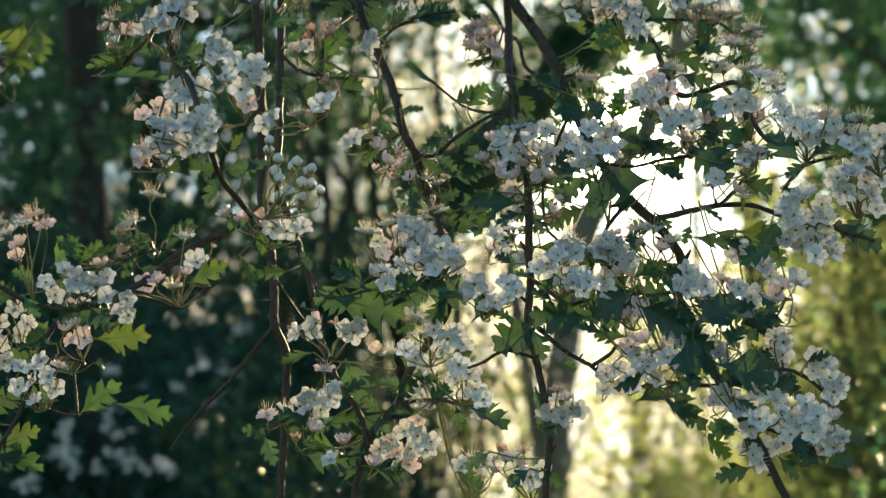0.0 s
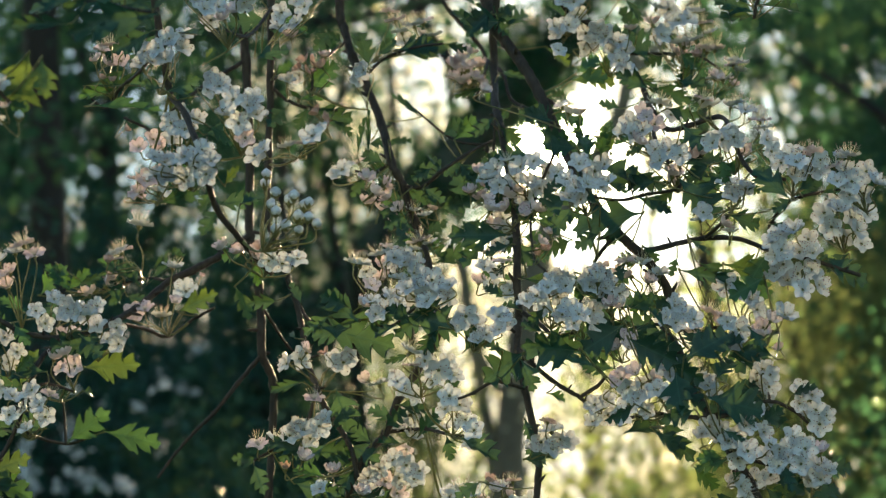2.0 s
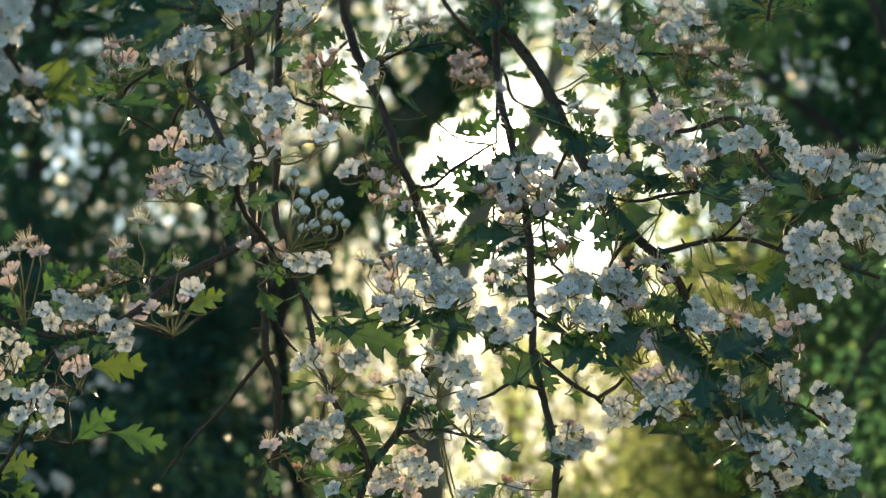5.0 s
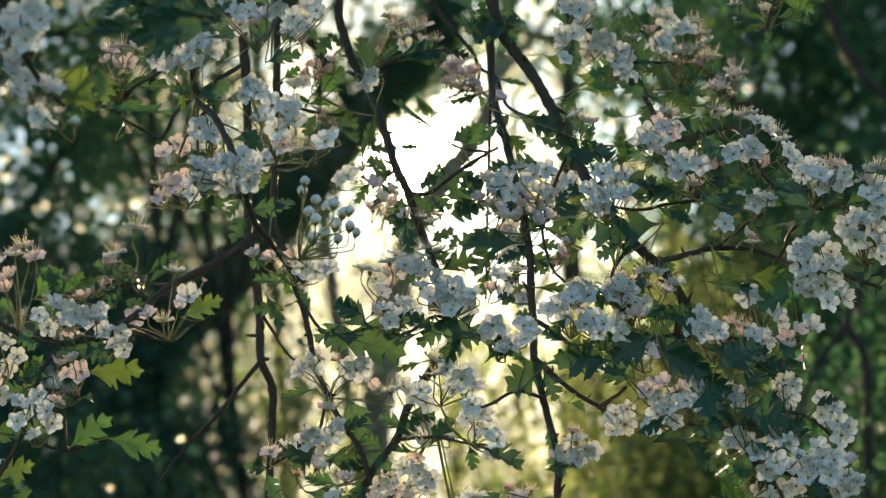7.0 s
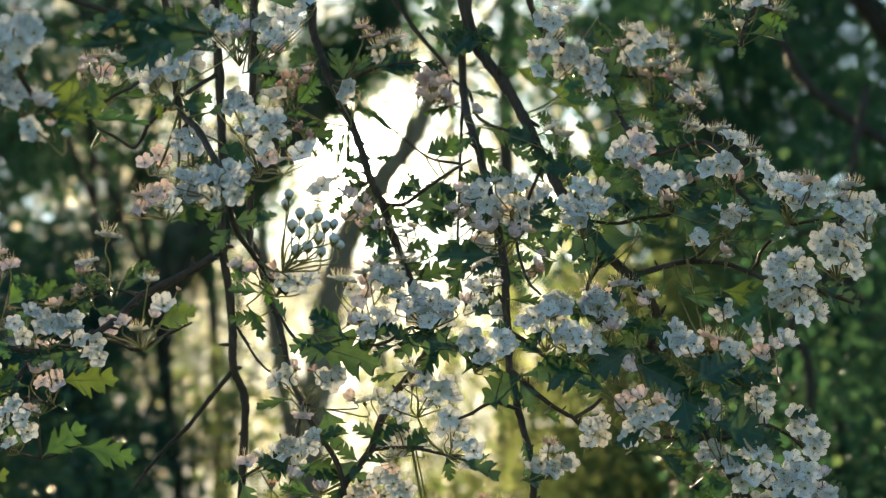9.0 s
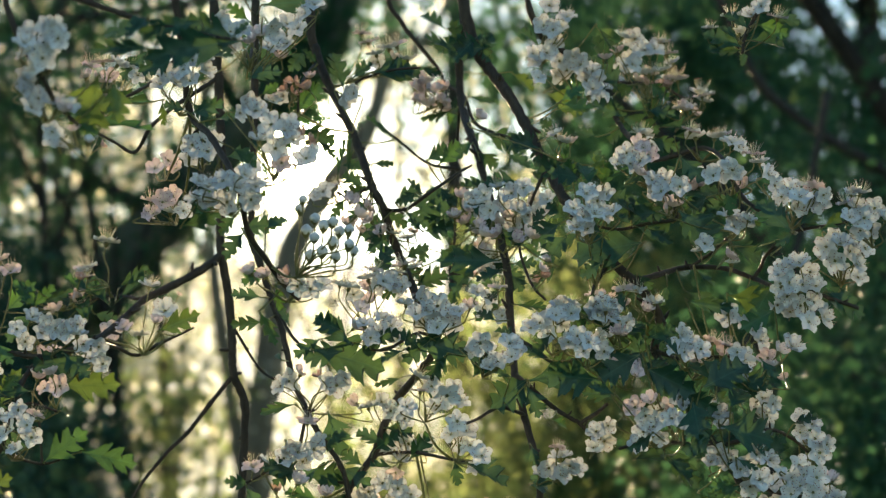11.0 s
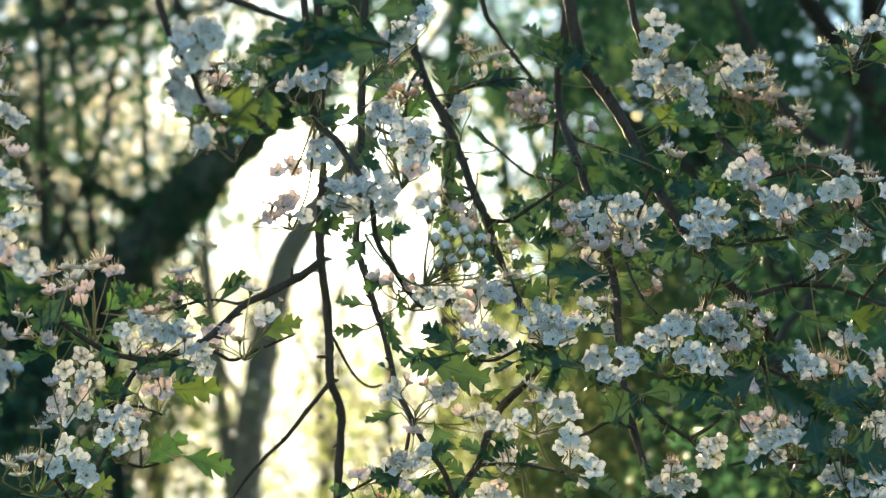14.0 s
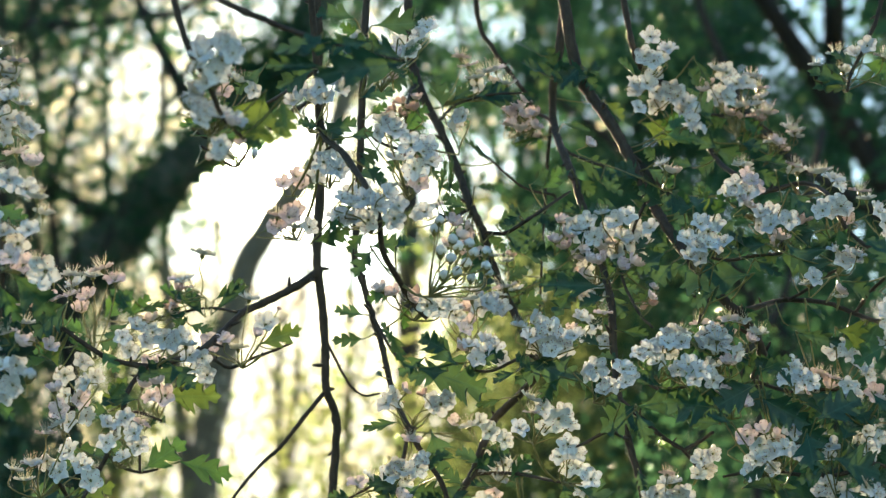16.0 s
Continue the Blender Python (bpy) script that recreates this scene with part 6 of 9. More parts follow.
stem(hanging, 'stem', 3.0, 2.0, [(0.0060, 0.0500, 1.8504), (0.0017, 0.0600, 1.7363), (0.0001, 0.0700, 1.7150), (0.0007, 0.0690, 1.6909), (0.0008, 0.0300, 1.6622), (0.0035, 0.0130, 1.6457), (0.0061, 0.0000, 1.6271), (0.0095, -0.0300, 1.5967), (0.0102, -0.0600, 1.5677), (0.0100, -0.0700, 1.5455), (0.0109, -0.0730, 1.5304), (0.0092, -0.0950, 1.5078), (0.0132, -0.1000, 1.4874), (0.0171, -0.1100, 1.4670), (0.0193, -0.1100, 1.4503), (0.0175, -0.1100, 1.4282), (0.0154, -0.1100, 1.4034)])
stem(hanging, 'twig', 1.3, 0.7, [(0.0015, 0.0700, 1.7116), (0.0017, 0.0900, 1.6750), (0.0006, 0.0900, 1.6408), (-0.0004, 0.0900, 1.6000), (-0.0011, 0.0900, 1.5630)])
stem(hanging, 'twig', 1.9, 1.1, [(-0.0470, 0.1000, 1.8671), (-0.0405, 0.1200, 1.7730), (-0.0299, 0.1200, 1.7482), (-0.0195, 0.1200, 1.7341), (-0.0074, 0.1240, 1.7211), (-0.0022, 0.1200, 1.7096), (0.0066, 0.1000, 1.6974), (0.0116, 0.0800, 1.6765), (0.0287, 0.0500, 1.6619)])
stem(hanging, 'twig', 1.0, 0.6, [(-0.0022, 0.1200, 1.7103), (-0.0054, 0.1000, 1.6944), (-0.0105, 0.1000, 1.6805)])
stem(hanging, 'twig', 1.6, 1.1, [(0.0098, -0.0950, 1.5092), (0.0150, -0.1050, 1.5026), (0.0260, -0.1070, 1.4926), (0.0358, -0.1080, 1.4864), (0.0400, -0.1080, 1.4841), (0.0471, -0.1070, 1.4764)])
stem(hanging, 'twig', 1.3, 1.0, [(0.0400, -0.1080, 1.4841), (0.0482, -0.1100, 1.4891), (0.0520, -0.1200, 1.4930)])
stem(hanging, 'twig', 1.2, 0.8, [(0.0132, -0.1000, 1.4888), (-0.0020, -0.1200, 1.4907), (-0.0131, -0.1200, 1.4850), (-0.0204, -0.1250, 1.4818)])
stem(hanging, 'twig', 1.6, 1.0, [(0.0109, -0.0730, 1.5319), (0.0210, -0.0900, 1.5227), (0.0276, -0.1000, 1.5160), (0.0387, -0.1200, 1.5153)])
stem(hanging, 'twig', 1.0, 0.7, [(0.0185, -0.1100, 1.4615), (0.0224, -0.1250, 1.4578), (0.0259, -0.1300, 1.4570)])
cluster(hanging, (-0.0045, 0.1120, 1.6919), (-0.0046, 0.1050, 1.6984), [(-17, -19, 15, 12.2, 'q'), (-10, -24, 15, 12.9, 'q'), (-3, -19, 8, 12.9, 'q'), (-12, -5, 9, 13.0, 'q'), (-20, -21, 0, 12.2, 'q'), (-6, -13, 2, 12.3, 'q'), (-12, -19, -3, 11.5, 'q'), (2, -19, -4, 10.2, 'q'), (-18, -20, 9, 12.2, 'q')])
cluster(hanging, (0.0254, -0.1230, 1.4538), (0.0228, -0.1256, 1.4577), [(-6, -14, 6, 13.7, 'f'), (-1, -20, 11, 14.2, 'u'), (3, -23, 7, 13.6, 'f'), (-1, -21, 2, 12.5, 'f'), (7, -20, 6, 12.0, 'f'), (-10, -12, 3, 11.0, 'f'), (-3, -23, 15, 9.8, 'u')])
cluster(hanging, (0.0107, -0.0880, 1.4176), (0.0164, -0.1100, 1.4158), [(-1, -23, 12, 15.7, 'f'), (-10, -13, 22, 12.4, 'u'), (-7, -14, 18, 11.3, 'q'), (-16, -7, 25, 9.6, 'r'), (-13, -23, 20, 9.5, 'q'), (6, -14, 16, 11.3, 'f'), (-4, -14, 25, 10.2, 'u')])
cluster(hanging, (0.0487, -0.0950, 1.4773), (0.0471, -0.1070, 1.4764), [(-2, -23, 2, 12.3, 'f'), (6, -1, -1, 13.1, 'f'), (-3, -19, -6, 11.2, 'f'), (4, -22, 5, 10.7, 'f')])
cluster(hanging, (0.0070, -0.0080, 1.6130), (0.0074, -0.0113, 1.6157), [(-15, -13, -6, 12.3, 'q'), (-11, -20, -1, 12.8, 'f'), (-5, -9, -6, 12.9, 'f'), (-14, -16, -14, 12.2, 'q'), (-5, -21, -16, 12.2, 'f'), (-10, -23, -21, 12.1, 'q'), (-16, -7, 2, 11.1, 'q'), (-21, -17, -11, 11.0, 'q')])
cluster(hanging, (0.0106, -0.0180, 1.5832), (0.0095, -0.0300, 1.5967), [(-7, -5, 5, 12.2, 'f'), (-12, -13, -1, 12.1, 'q'), (-3, -2, -2, 12.9, 'f'), (-15, -17, -9, 11.5, 'q'), (-9, -18, -12, 12.1, 'f'), (-0, -18, -9, 11.5, 'f'), (-17, -4, -13, 11.0, 'q')])
cluster(hanging, (0.0112, -0.0580, 1.5471), (0.0101, -0.0675, 1.5510), [(-18, -9, 8, 11.7, 'f'), (-13, -16, 4, 12.2, 'f'), (-9, -22, 9, 11.6, 'u'), (-14, -8, -1, 11.7, 'f'), (-21, -1, 1, 11.2, 'q'), (-5, -10, -4, 11.1, 'f')])
leaf(hanging, (-0.0039, 0.0521, 1.7138), (-0.0244, 0.0408, 1.7190), (0.0005, 0.0675, 1.7203), 'd', 1.00)
leaf(hanging, (-0.0022, 0.0534, 1.7125), (0.0104, 0.0455, 1.7259), (0.0005, 0.0675, 1.7203), 'd', 1.00)
leaf(hanging, (-0.0006, 0.0526, 1.7157), (-0.0080, 0.0419, 1.7297), (0.0007, 0.0663, 1.7230), 'd', 1.00)
leaf(hanging, (0.0069, 0.0625, 1.7166), (0.0211, 0.0721, 1.7296), (0.0005, 0.0675, 1.7203), 'd', 1.00)
leaf(hanging, (-0.0103, 0.0552, 1.7281), (-0.0228, 0.0666, 1.7411), (0.0013, 0.0625, 1.7310), 'd', 1.00)
leaf(hanging, (-0.0000, 0.0596, 1.7260), (0.0139, 0.0669, 1.7196), (0.0011, 0.0638, 1.7283), 'd', 1.00)
leaf(hanging, (0.0305, 0.0667, 1.7061), (0.0457, 0.0772, 1.6976), (0.0015, 0.0725, 1.7070), 'y', 1.10)
leaf(hanging, (0.0027, 0.0525, 1.6871), (0.0187, 0.0479, 1.6830), (0.0007, 0.0544, 1.6801), 'd', 0.50)
leaf(hanging, (-0.0049, 0.0617, 1.6807), (-0.0224, 0.0724, 1.6777), (0.0007, 0.0592, 1.6837), 'd', 0.50)
leaf(hanging, (0.0109, 0.0534, 1.6674), (0.0023, 0.0484, 1.6562), (0.0223, 0.0613, 1.6674), 'd', 0.70)
leaf(hanging, (0.0121, -0.1194, 1.5053), (-0.0075, -0.1286, 1.4899), (0.0150, -0.1050, 1.5026), 'd', 1.30)
leaf(hanging, (0.0099, -0.1268, 1.5018), (0.0164, -0.1307, 1.4863), (-0.0020, -0.1200, 1.4907), 'd', 1.10)
leaf(hanging, (0.0110, -0.1221, 1.5037), (0.0431, -0.1118, 1.5114), (0.0150, -0.1050, 1.5026), 'd', 1.00)
leaf(hanging, (0.0222, -0.1302, 1.5266), (0.0144, -0.1245, 1.5182), (0.0387, -0.1200, 1.5153), 'd', 1.00)
leaf(hanging, (0.0230, -0.1213, 1.4852), (0.0337, -0.1132, 1.4823), (0.0285, -0.1073, 1.4910), 'g', 0.80)
leaf(hanging, (0.0114, -0.1241, 1.4523), (0.0244, -0.1140, 1.4524), (0.0219, -0.1231, 1.4583), 'd', 1.00)
leaf(hanging, (0.0120, -0.1272, 1.4719), (0.0145, -0.1292, 1.4616), (0.0214, -0.1213, 1.4587), 'd', 1.00)
leaf(hanging, (0.0260, -0.1293, 1.4521), (0.0129, -0.1226, 1.4565), (0.0259, -0.1300, 1.4570), 'd', 1.00)
leaf(hanging, (-0.0095, -0.1253, 1.4412), (-0.0209, -0.1308, 1.4341), (0.0184, -0.1100, 1.4392), 'd', 1.00)
leaf(hanging, (0.0235, -0.1303, 1.5210), (0.0382, -0.1250, 1.5273), (0.0387, -0.1200, 1.5153), 'd', 1.00)
leaf(hanging, (0.0215, -0.1233, 1.5148), (0.0109, -0.1183, 1.5195), (0.0359, -0.1150, 1.5155), 'd', 1.00)
leaf(hanging, (0.0096, -0.1268, 1.4331), (-0.0014, -0.1271, 1.4248), (0.0179, -0.1100, 1.4337), 'd', 1.00)
leaf(hanging, (0.0147, -0.1305, 1.4329), (0.0263, -0.1255, 1.4250), (0.0179, -0.1100, 1.4337), 'd', 1.00)
leaf(hanging, (0.0011, -0.1326, 1.5039), (-0.0073, -0.1334, 1.5093), (-0.0020, -0.1200, 1.4907), 'd', 1.00)
leaf(hanging, (0.0065, 0.0041, 1.6279), (-0.0073, 0.0084, 1.6254), (0.0058, 0.0016, 1.6295), 'd', 1.00)
leaf(hanging, (0.0056, -0.0064, 1.6227), (0.0190, -0.0128, 1.6249), (0.0066, -0.0038, 1.6233), 'd', 1.00)
leaf(hanging, (0.0097, 0.0055, 1.6155), (-0.0041, 0.0089, 1.6111), (0.0066, -0.0038, 1.6233), 'd', 1.10)
leaf(hanging, (0.0113, 0.0061, 1.6029), (0.0264, 0.0150, 1.5982), (0.0074, -0.0113, 1.6157), 'd', 1.00)
leaf(hanging, (0.0014, -0.0008, 1.6444), (0.0148, 0.0087, 1.6369), (0.0045, 0.0081, 1.6387), 'd', 1.00)
leaf(hanging, (0.0002, 0.0037, 1.6502), (-0.0111, -0.0003, 1.6396), (0.0035, 0.0130, 1.6457), 'd', 0.80)
leaf(hanging, (0.0137, -0.0021, 1.5889), (-0.0028, -0.0123, 1.5824), (0.0083, -0.0188, 1.6081), 'd', 1.10)
leaf(hanging, (0.0152, -0.0016, 1.5764), (0.0320, 0.0093, 1.5719), (0.0091, -0.0263, 1.6005), 'd', 1.00)
leaf(hanging, (-0.0069, -0.0063, 1.6226), (-0.0146, -0.0047, 1.6118), (0.0066, -0.0038, 1.6233), 'd', 0.70)
leaf(hanging, (-0.0079, -0.0062, 1.5911), (-0.0185, -0.0163, 1.5816), (0.0083, -0.0188, 1.6081), 'd', 0.70)
leaf(hanging, (0.0171, 0.0024, 1.5613), (0.0010, -0.0038, 1.5478), (0.0095, -0.0300, 1.5967), 'd', 1.00)
leaf(hanging, (-0.0079, -0.0072, 1.6067), (0.0001, -0.0156, 1.5959), (0.0074, -0.0113, 1.6157), 'd', 0.70)
leaf(hanging, (0.0165, 0.0023, 1.5707), (0.0048, 0.0044, 1.5693), (0.0091, -0.0263, 1.6005), 'd', 1.00)

right = bough('thick dark hawthorn branch heavy with white blossom', (-0.0207, 0.0000, 1.8319))
stem(right, 'stem', 4.0, 2.2, [(-0.0207, 0.0000, 1.8319), (-0.0126, -0.0200, 1.7469), (-0.0033, -0.0200, 1.7022), (0.0060, -0.0200, 1.6864), (0.0149, -0.0250, 1.6727), (0.0235, -0.0300, 1.6560), (0.0346, -0.0400, 1.6286), (0.0411, -0.0600, 1.6071), (0.0502, -0.0800, 1.5858), (0.0611, -0.0850, 1.5704), (0.0719, -0.0900, 1.5595), (0.0805, -0.0900, 1.5494), (0.0870, -0.0850, 1.5385), (0.0844, -0.0820, 1.5242), (0.0899, -0.1000, 1.5079), (0.0946, -0.1200, 1.4891), (0.0999, -0.1500, 1.4703), (0.1076, -0.1650, 1.4533), (0.1170, -0.1700, 1.4373), (0.1297, -0.1700, 1.4084)])
stem(right, 'twig', 1.9, 1.1, [(0.0734, -0.0900, 1.5598), (0.0853, -0.0800, 1.5640), (0.1077, -0.0570, 1.5722), (0.1236, -0.0800, 1.5683), (0.1347, -0.0970, 1.5606), (0.1367, -0.1300, 1.5524), (0.1483, -0.1500, 1.5475), (0.1732, -0.1500, 1.5394)])
stem(right, 'twig', 1.2, 0.8, [(0.1341, -0.0970, 1.5615), (0.1371, -0.1000, 1.5666), (0.1349, -0.1200, 1.5701), (0.1429, -0.1400, 1.5783), (0.1631, -0.1500, 1.5816), (0.1734, -0.1700, 1.5819)])
stem(right, 'twig', 1.2, 0.8, [(0.1090, -0.0600, 1.5721), (0.1149, -0.0800, 1.5762), (0.1191, -0.1000, 1.5810), (0.1203, -0.1200, 1.5814)])
stem(right, 'twig', 1.3, 0.8, [(0.0844, -0.0820, 1.5242), (0.0940, -0.1100, 1.5169), (0.1045, -0.1300, 1.5162), (0.1220, -0.1400, 1.5152), (0.1337, -0.1500, 1.5115)])
stem(right, 'twig', 1.3, 0.8, [(0.0611, -0.0850, 1.5704), (0.0502, -0.1000, 1.5564), (0.0459, -0.1100, 1.5463), (0.0388, -0.1200, 1.5279)])
stem(right, 'twig', 1.2, 0.8, [(0.0844, -0.0820, 1.5242), (0.0671, -0.1000, 1.5192), (0.0527, -0.1200, 1.5056)])
stem(right, 'twig', 1.4, 0.9, [(0.0999, -0.1500, 1.4703), (0.0836, -0.1500, 1.4716), (0.0715, -0.1400, 1.4736), (0.0579, -0.1200, 1.4708)])
stem(right, 'twig', 1.4, 0.9, [(0.0999, -0.1500, 1.4703), (0.1164, -0.1500, 1.4745), (0.1296, -0.1400, 1.4795), (0.1406, -0.1400, 1.4754), (0.1488, -0.1400, 1.4686)])
stem(right, 'twig', 1.4, 0.9, [(0.1076, -0.1650, 1.4533), (0.1226, -0.1700, 1.4479), (0.1348, -0.1750, 1.4450), (0.1481, -0.1750, 1.4425)])
stem(right, 'twig', 1.1, 0.8, [(0.0346, -0.0400, 1.6286), (0.0248, -0.0450, 1.6066), (0.0181, -0.0500, 1.5844), (0.0183, -0.0900, 1.5575), (0.0243, -0.1000, 1.5475)])
cluster(right, (0.0194, -0.0380, 1.5863), (0.0198, -0.0488, 1.5899), [(-7, -24, 23, 13.7, 'f'), (-0, -18, 27, 13.7, 'f'), (8, -1, 24, 14.6, 'f'), (-3, -19, 15, 14.3, 'f'), (-10, -11, 19, 12.6, 'f'), (3, -14, 13, 13.8, 'f'), (9, -5, 8, 13.9, 'f'), (-4, -9, 8, 13.2, 'f'), (12, -5, 16, 13.3, 'f'), (-9, -11, 12, 12.6, 'q'), (13, -19, 21, 11.9, 'f'), (-14, -20, 27, 10.7, 'u')])
cluster(right, (0.0437, -0.1180, 1.5737), (0.0497, -0.1013, 1.5551), [(-5, -22, 22, 13.3, 'f'), (4, -4, 22, 14.7, 'f'), (-1, -21, 12, 13.3, 'f'), (-7, -23, 10, 13.3, 'f'), (9, -1, 26, 12.5, 'f'), (-11, -19, 15, 12.2, 'f'), (7, -3, 14, 12.4, 'f'), (-10, -22, 5, 12.2, 'f'), (10, -13, 15, 11.8, 'f'), (-4, -19, 5, 11.1, 'f')])
cluster(right, (0.0255, -0.1130, 1.5174), (0.0388, -0.1200, 1.5279), [(-7, -4, 16, 14.0, 'f'), (-2, -9, 19, 13.4, 'f'), (3, -9, 15, 12.3, 'f'), (-12, -6, 13, 12.3, 'f'), (8, -3, 22, 12.4, 'f'), (-0, -16, 23, 11.1, 'u'), (-4, -10, 10, 11.2, 'f')])
cluster(right, (0.0404, -0.1280, 1.5103), (0.0527, -0.1200, 1.5056), [(-7, -13, 14, 12.6, 'f'), (-3, -21, 10, 13.6, 'f'), (5, -4, 14, 12.8, 'f'), (7, -10, 7, 11.6, 'f'), (-10, -4, 12, 11.1, 'f'), (-5, -19, 6, 10.9, 'f')])
cluster(right, (0.0556, -0.1200, 1.5225), (0.0581, -0.1125, 1.5107), [(-13, -11, 17, 13.9, 'f'), (-7, -13, 14, 12.8, 'f'), (-2, -7, 9, 12.9, 'f'), (2, -22, 9, 11.6, 'f'), (-9, -16, 20, 11.1, 'f'), (-2, -12, 17, 11.7, 'f'), (-2, -22, 3, 11.0, 'q'), (4, -11, 4, 10.0, 'q')])
cluster(right, (0.0792, -0.0880, 1.5322), (0.0857, -0.0835, 1.5313), [(-28, -6, 19, 12.7, 'u'), (-15, -14, 21, 13.2, 'u'), (-7, -8, 21, 12.7, 'u'), (2, -9, 15, 13.3, 'u'), (-13, -19, 13, 11.4, 'q'), (-4, -16, 10, 10.3, 'q'), (-17, -0, 17, 10.4, 'q')])
cluster(right, (0.0922, -0.1350, 1.5044), (0.1045, -0.1300, 1.5162), [(-9, -16, 20, 13.7, 'f'), (-4, -14, 16, 13.8, 'f'), (-9, -22, 11, 12.0, 'f'), (-0, -19, 13, 12.0, 'f'), (-13, -20, 14, 11.5, 'f'), (10, -2, 18, 12.8, 'u'), (5, -7, 9, 10.5, 'q'), (14, -3, 12, 11.1, 'q'), (1, -0, 8, 10.0, 'q'), (15, -9, 16, 11.1, 'u')])
cluster(right, (0.0598, -0.1280, 1.4993), (0.0527, -0.1200, 1.5056), [(-6, -2, 12, 11.7, 'q'), (-0, -11, 10, 11.6, 'q'), (2, -14, 6, 10.5, 'q'), (-3, -1, 7, 10.0, 'q'), (7, -2, 11, 9.5, 'q')])
cluster(right, (0.1201, -0.1360, 1.5156), (0.1198, -0.1387, 1.5153), [(-10, -1, 21, 15.1, 'f'), (0, -12, 12, 14.9, 'f'), (-2, -5, 17, 11.1, 'f'), (3, -14, 7, 12.2, 'f')])
cluster(right, (0.1204, -0.1530, 1.4974), (0.1308, -0.1475, 1.5124), [(-7, -0, 15, 15.4, 'f'), (-10, -2, 9, 12.1, 'f'), (13, -17, 20, 14.7, 'f'), (5, -2, 16, 12.1, 'p'), (6, -20, 17, 10.8, 'q'), (-0, -22, 9, 10.8, 'q'), (12, -7, 5, 7.7, 'q'), (-14, -17, 17, 10.8, 'f')])
cluster(right, (0.0683, -0.1600, 1.4694), (0.0790, -0.1462, 1.4723), [(9, -12, 23, 14.5, 'f'), (-12, -9, 18, 12.9, 'p'), (-10, -23, 13, 13.2, 'f'), (-2, -6, 16, 12.9, 'f'), (4, -17, 12, 13.3, 'f'), (-9, -14, 6, 13.3, 'f'), (-13, -16, -1, 12.2, 'f'), (2, -6, 18, 11.8, 'q'), (-16, -6, 15, 11.3, 'q'), (-5, -17, 8, 11.7, 'f'), (9, -22, 9, 11.1, 'f'), (-6, -17, 20, 11.2, 'q'), (-1, -14, 3, 9.6, 'f')])
cluster(right, (0.1088, -0.1480, 1.4869), (0.1123, -0.1500, 1.4735), [(-12, -22, -3, 13.5, 'f'), (-15, -20, 2, 9.2, 'u'), (-7, -6, -7, 9.8, 'f')])
cluster(right, (0.1321, -0.1280, 1.4735), (0.1338, -0.1400, 1.4779), [(-5, -7, 22, 13.4, 'f'), (-7, -1, 17, 14.0, 'f'), (-1, -0, 14, 12.9, 'f'), (-3, -3, 5, 12.9, 'f'), (-14, -15, 24, 12.2, 'u'), (-3, -20, 18, 11.1, 'f'), (-9, -17, 1, 10.0, 'f')])
cluster(right, (0.1502, -0.1330, 1.4609), (0.1488, -0.1400, 1.4686), [(-1, -13, 21, 12.8, 'f'), (-6, -11, 24, 11.7, 'f'), (1, -11, 14, 12.8, 'f'), (2, -15, 7, 13.9, 'f'), (-1, -4, 12, 12.3, 'f'), (5, -17, 11, 11.1, 'f'), (-7, -13, 17, 10.0, 'f')])
cluster(right, (0.1142, -0.1580, 1.4458), (0.1111, -0.1669, 1.4473), [(-16, -3, 20, 13.0, 'f'), (-10, -5, 17, 13.6, 'f'), (-6, -17, 15, 12.3, 'f'), (-1, -18, 19, 13.4, 'f'), (9, -5, 17, 12.5, 'f'), (-1, -24, 7, 14.4, 'f'), (-5, -21, 4, 12.8, 'f'), (9, -11, 6, 12.4, 'f'), (4, -11, -6, 13.5, 'f'), (-4, -20, -9, 12.8, 'f'), (10, -23, 9, 11.2, 'f'), (-9, -19, 12, 11.8, 'f'), (12, -6, -3, 12.0, 'f'), (-0, -13, -12, 11.8, 'f'), (-4, -0, -5, 10.9, 'f'), (-20, -5, 16, 9.7, 'f')])
cluster(right, (0.1367, -0.1660, 1.4375), (0.1381, -0.1750, 1.4444), [(0, -0, 23, 13.6, 'f'), (2, -23, 16, 13.8, 'f'), (-5, -20, 12, 13.3, 'f'), (0, -24, 9, 13.3, 'f'), (9, -14, 9, 13.4, 'f'), (10, -16, 2, 13.4, 'f'), (-10, -23, 16, 11.7, 'f'), (6, -11, 2, 11.8, 'f'), (-10, -22, 8, 11.7, 'f'), (14, -17, 6, 10.7, 'f'), (10, -18, 15, 10.7, 'q'), (1, -5, 18, 10.8, 'f')])
cluster(right, (0.1433, -0.1480, 1.5477), (0.1469, -0.1475, 1.5481), [(-10, -14, 9, 14.3, 'f'), (-4, -18, 11, 14.3, 'f'), (-11, -23, 1, 13.6, 'f'), (-14, -14, 6, 12.1, 'f'), (-8, -9, -4, 13.8, 'f'), (-0, -8, 2, 13.3, 'f'), (-5, -2, -11, 14.4, 'f'), (-12, -5, -8, 12.7, 'f'), (7, -18, -15, 15.4, 'f'), (-1, -21, -18, 13.1, 'f'), (-1, -6, -8, 13.3, 'f'), (6, -5, -6, 12.2, 'f'), (-12, -12, -0, 12.1, 'f'), (5, -4, 9, 12.3, 'f'), (6, -11, 1, 12.2, 'f')])
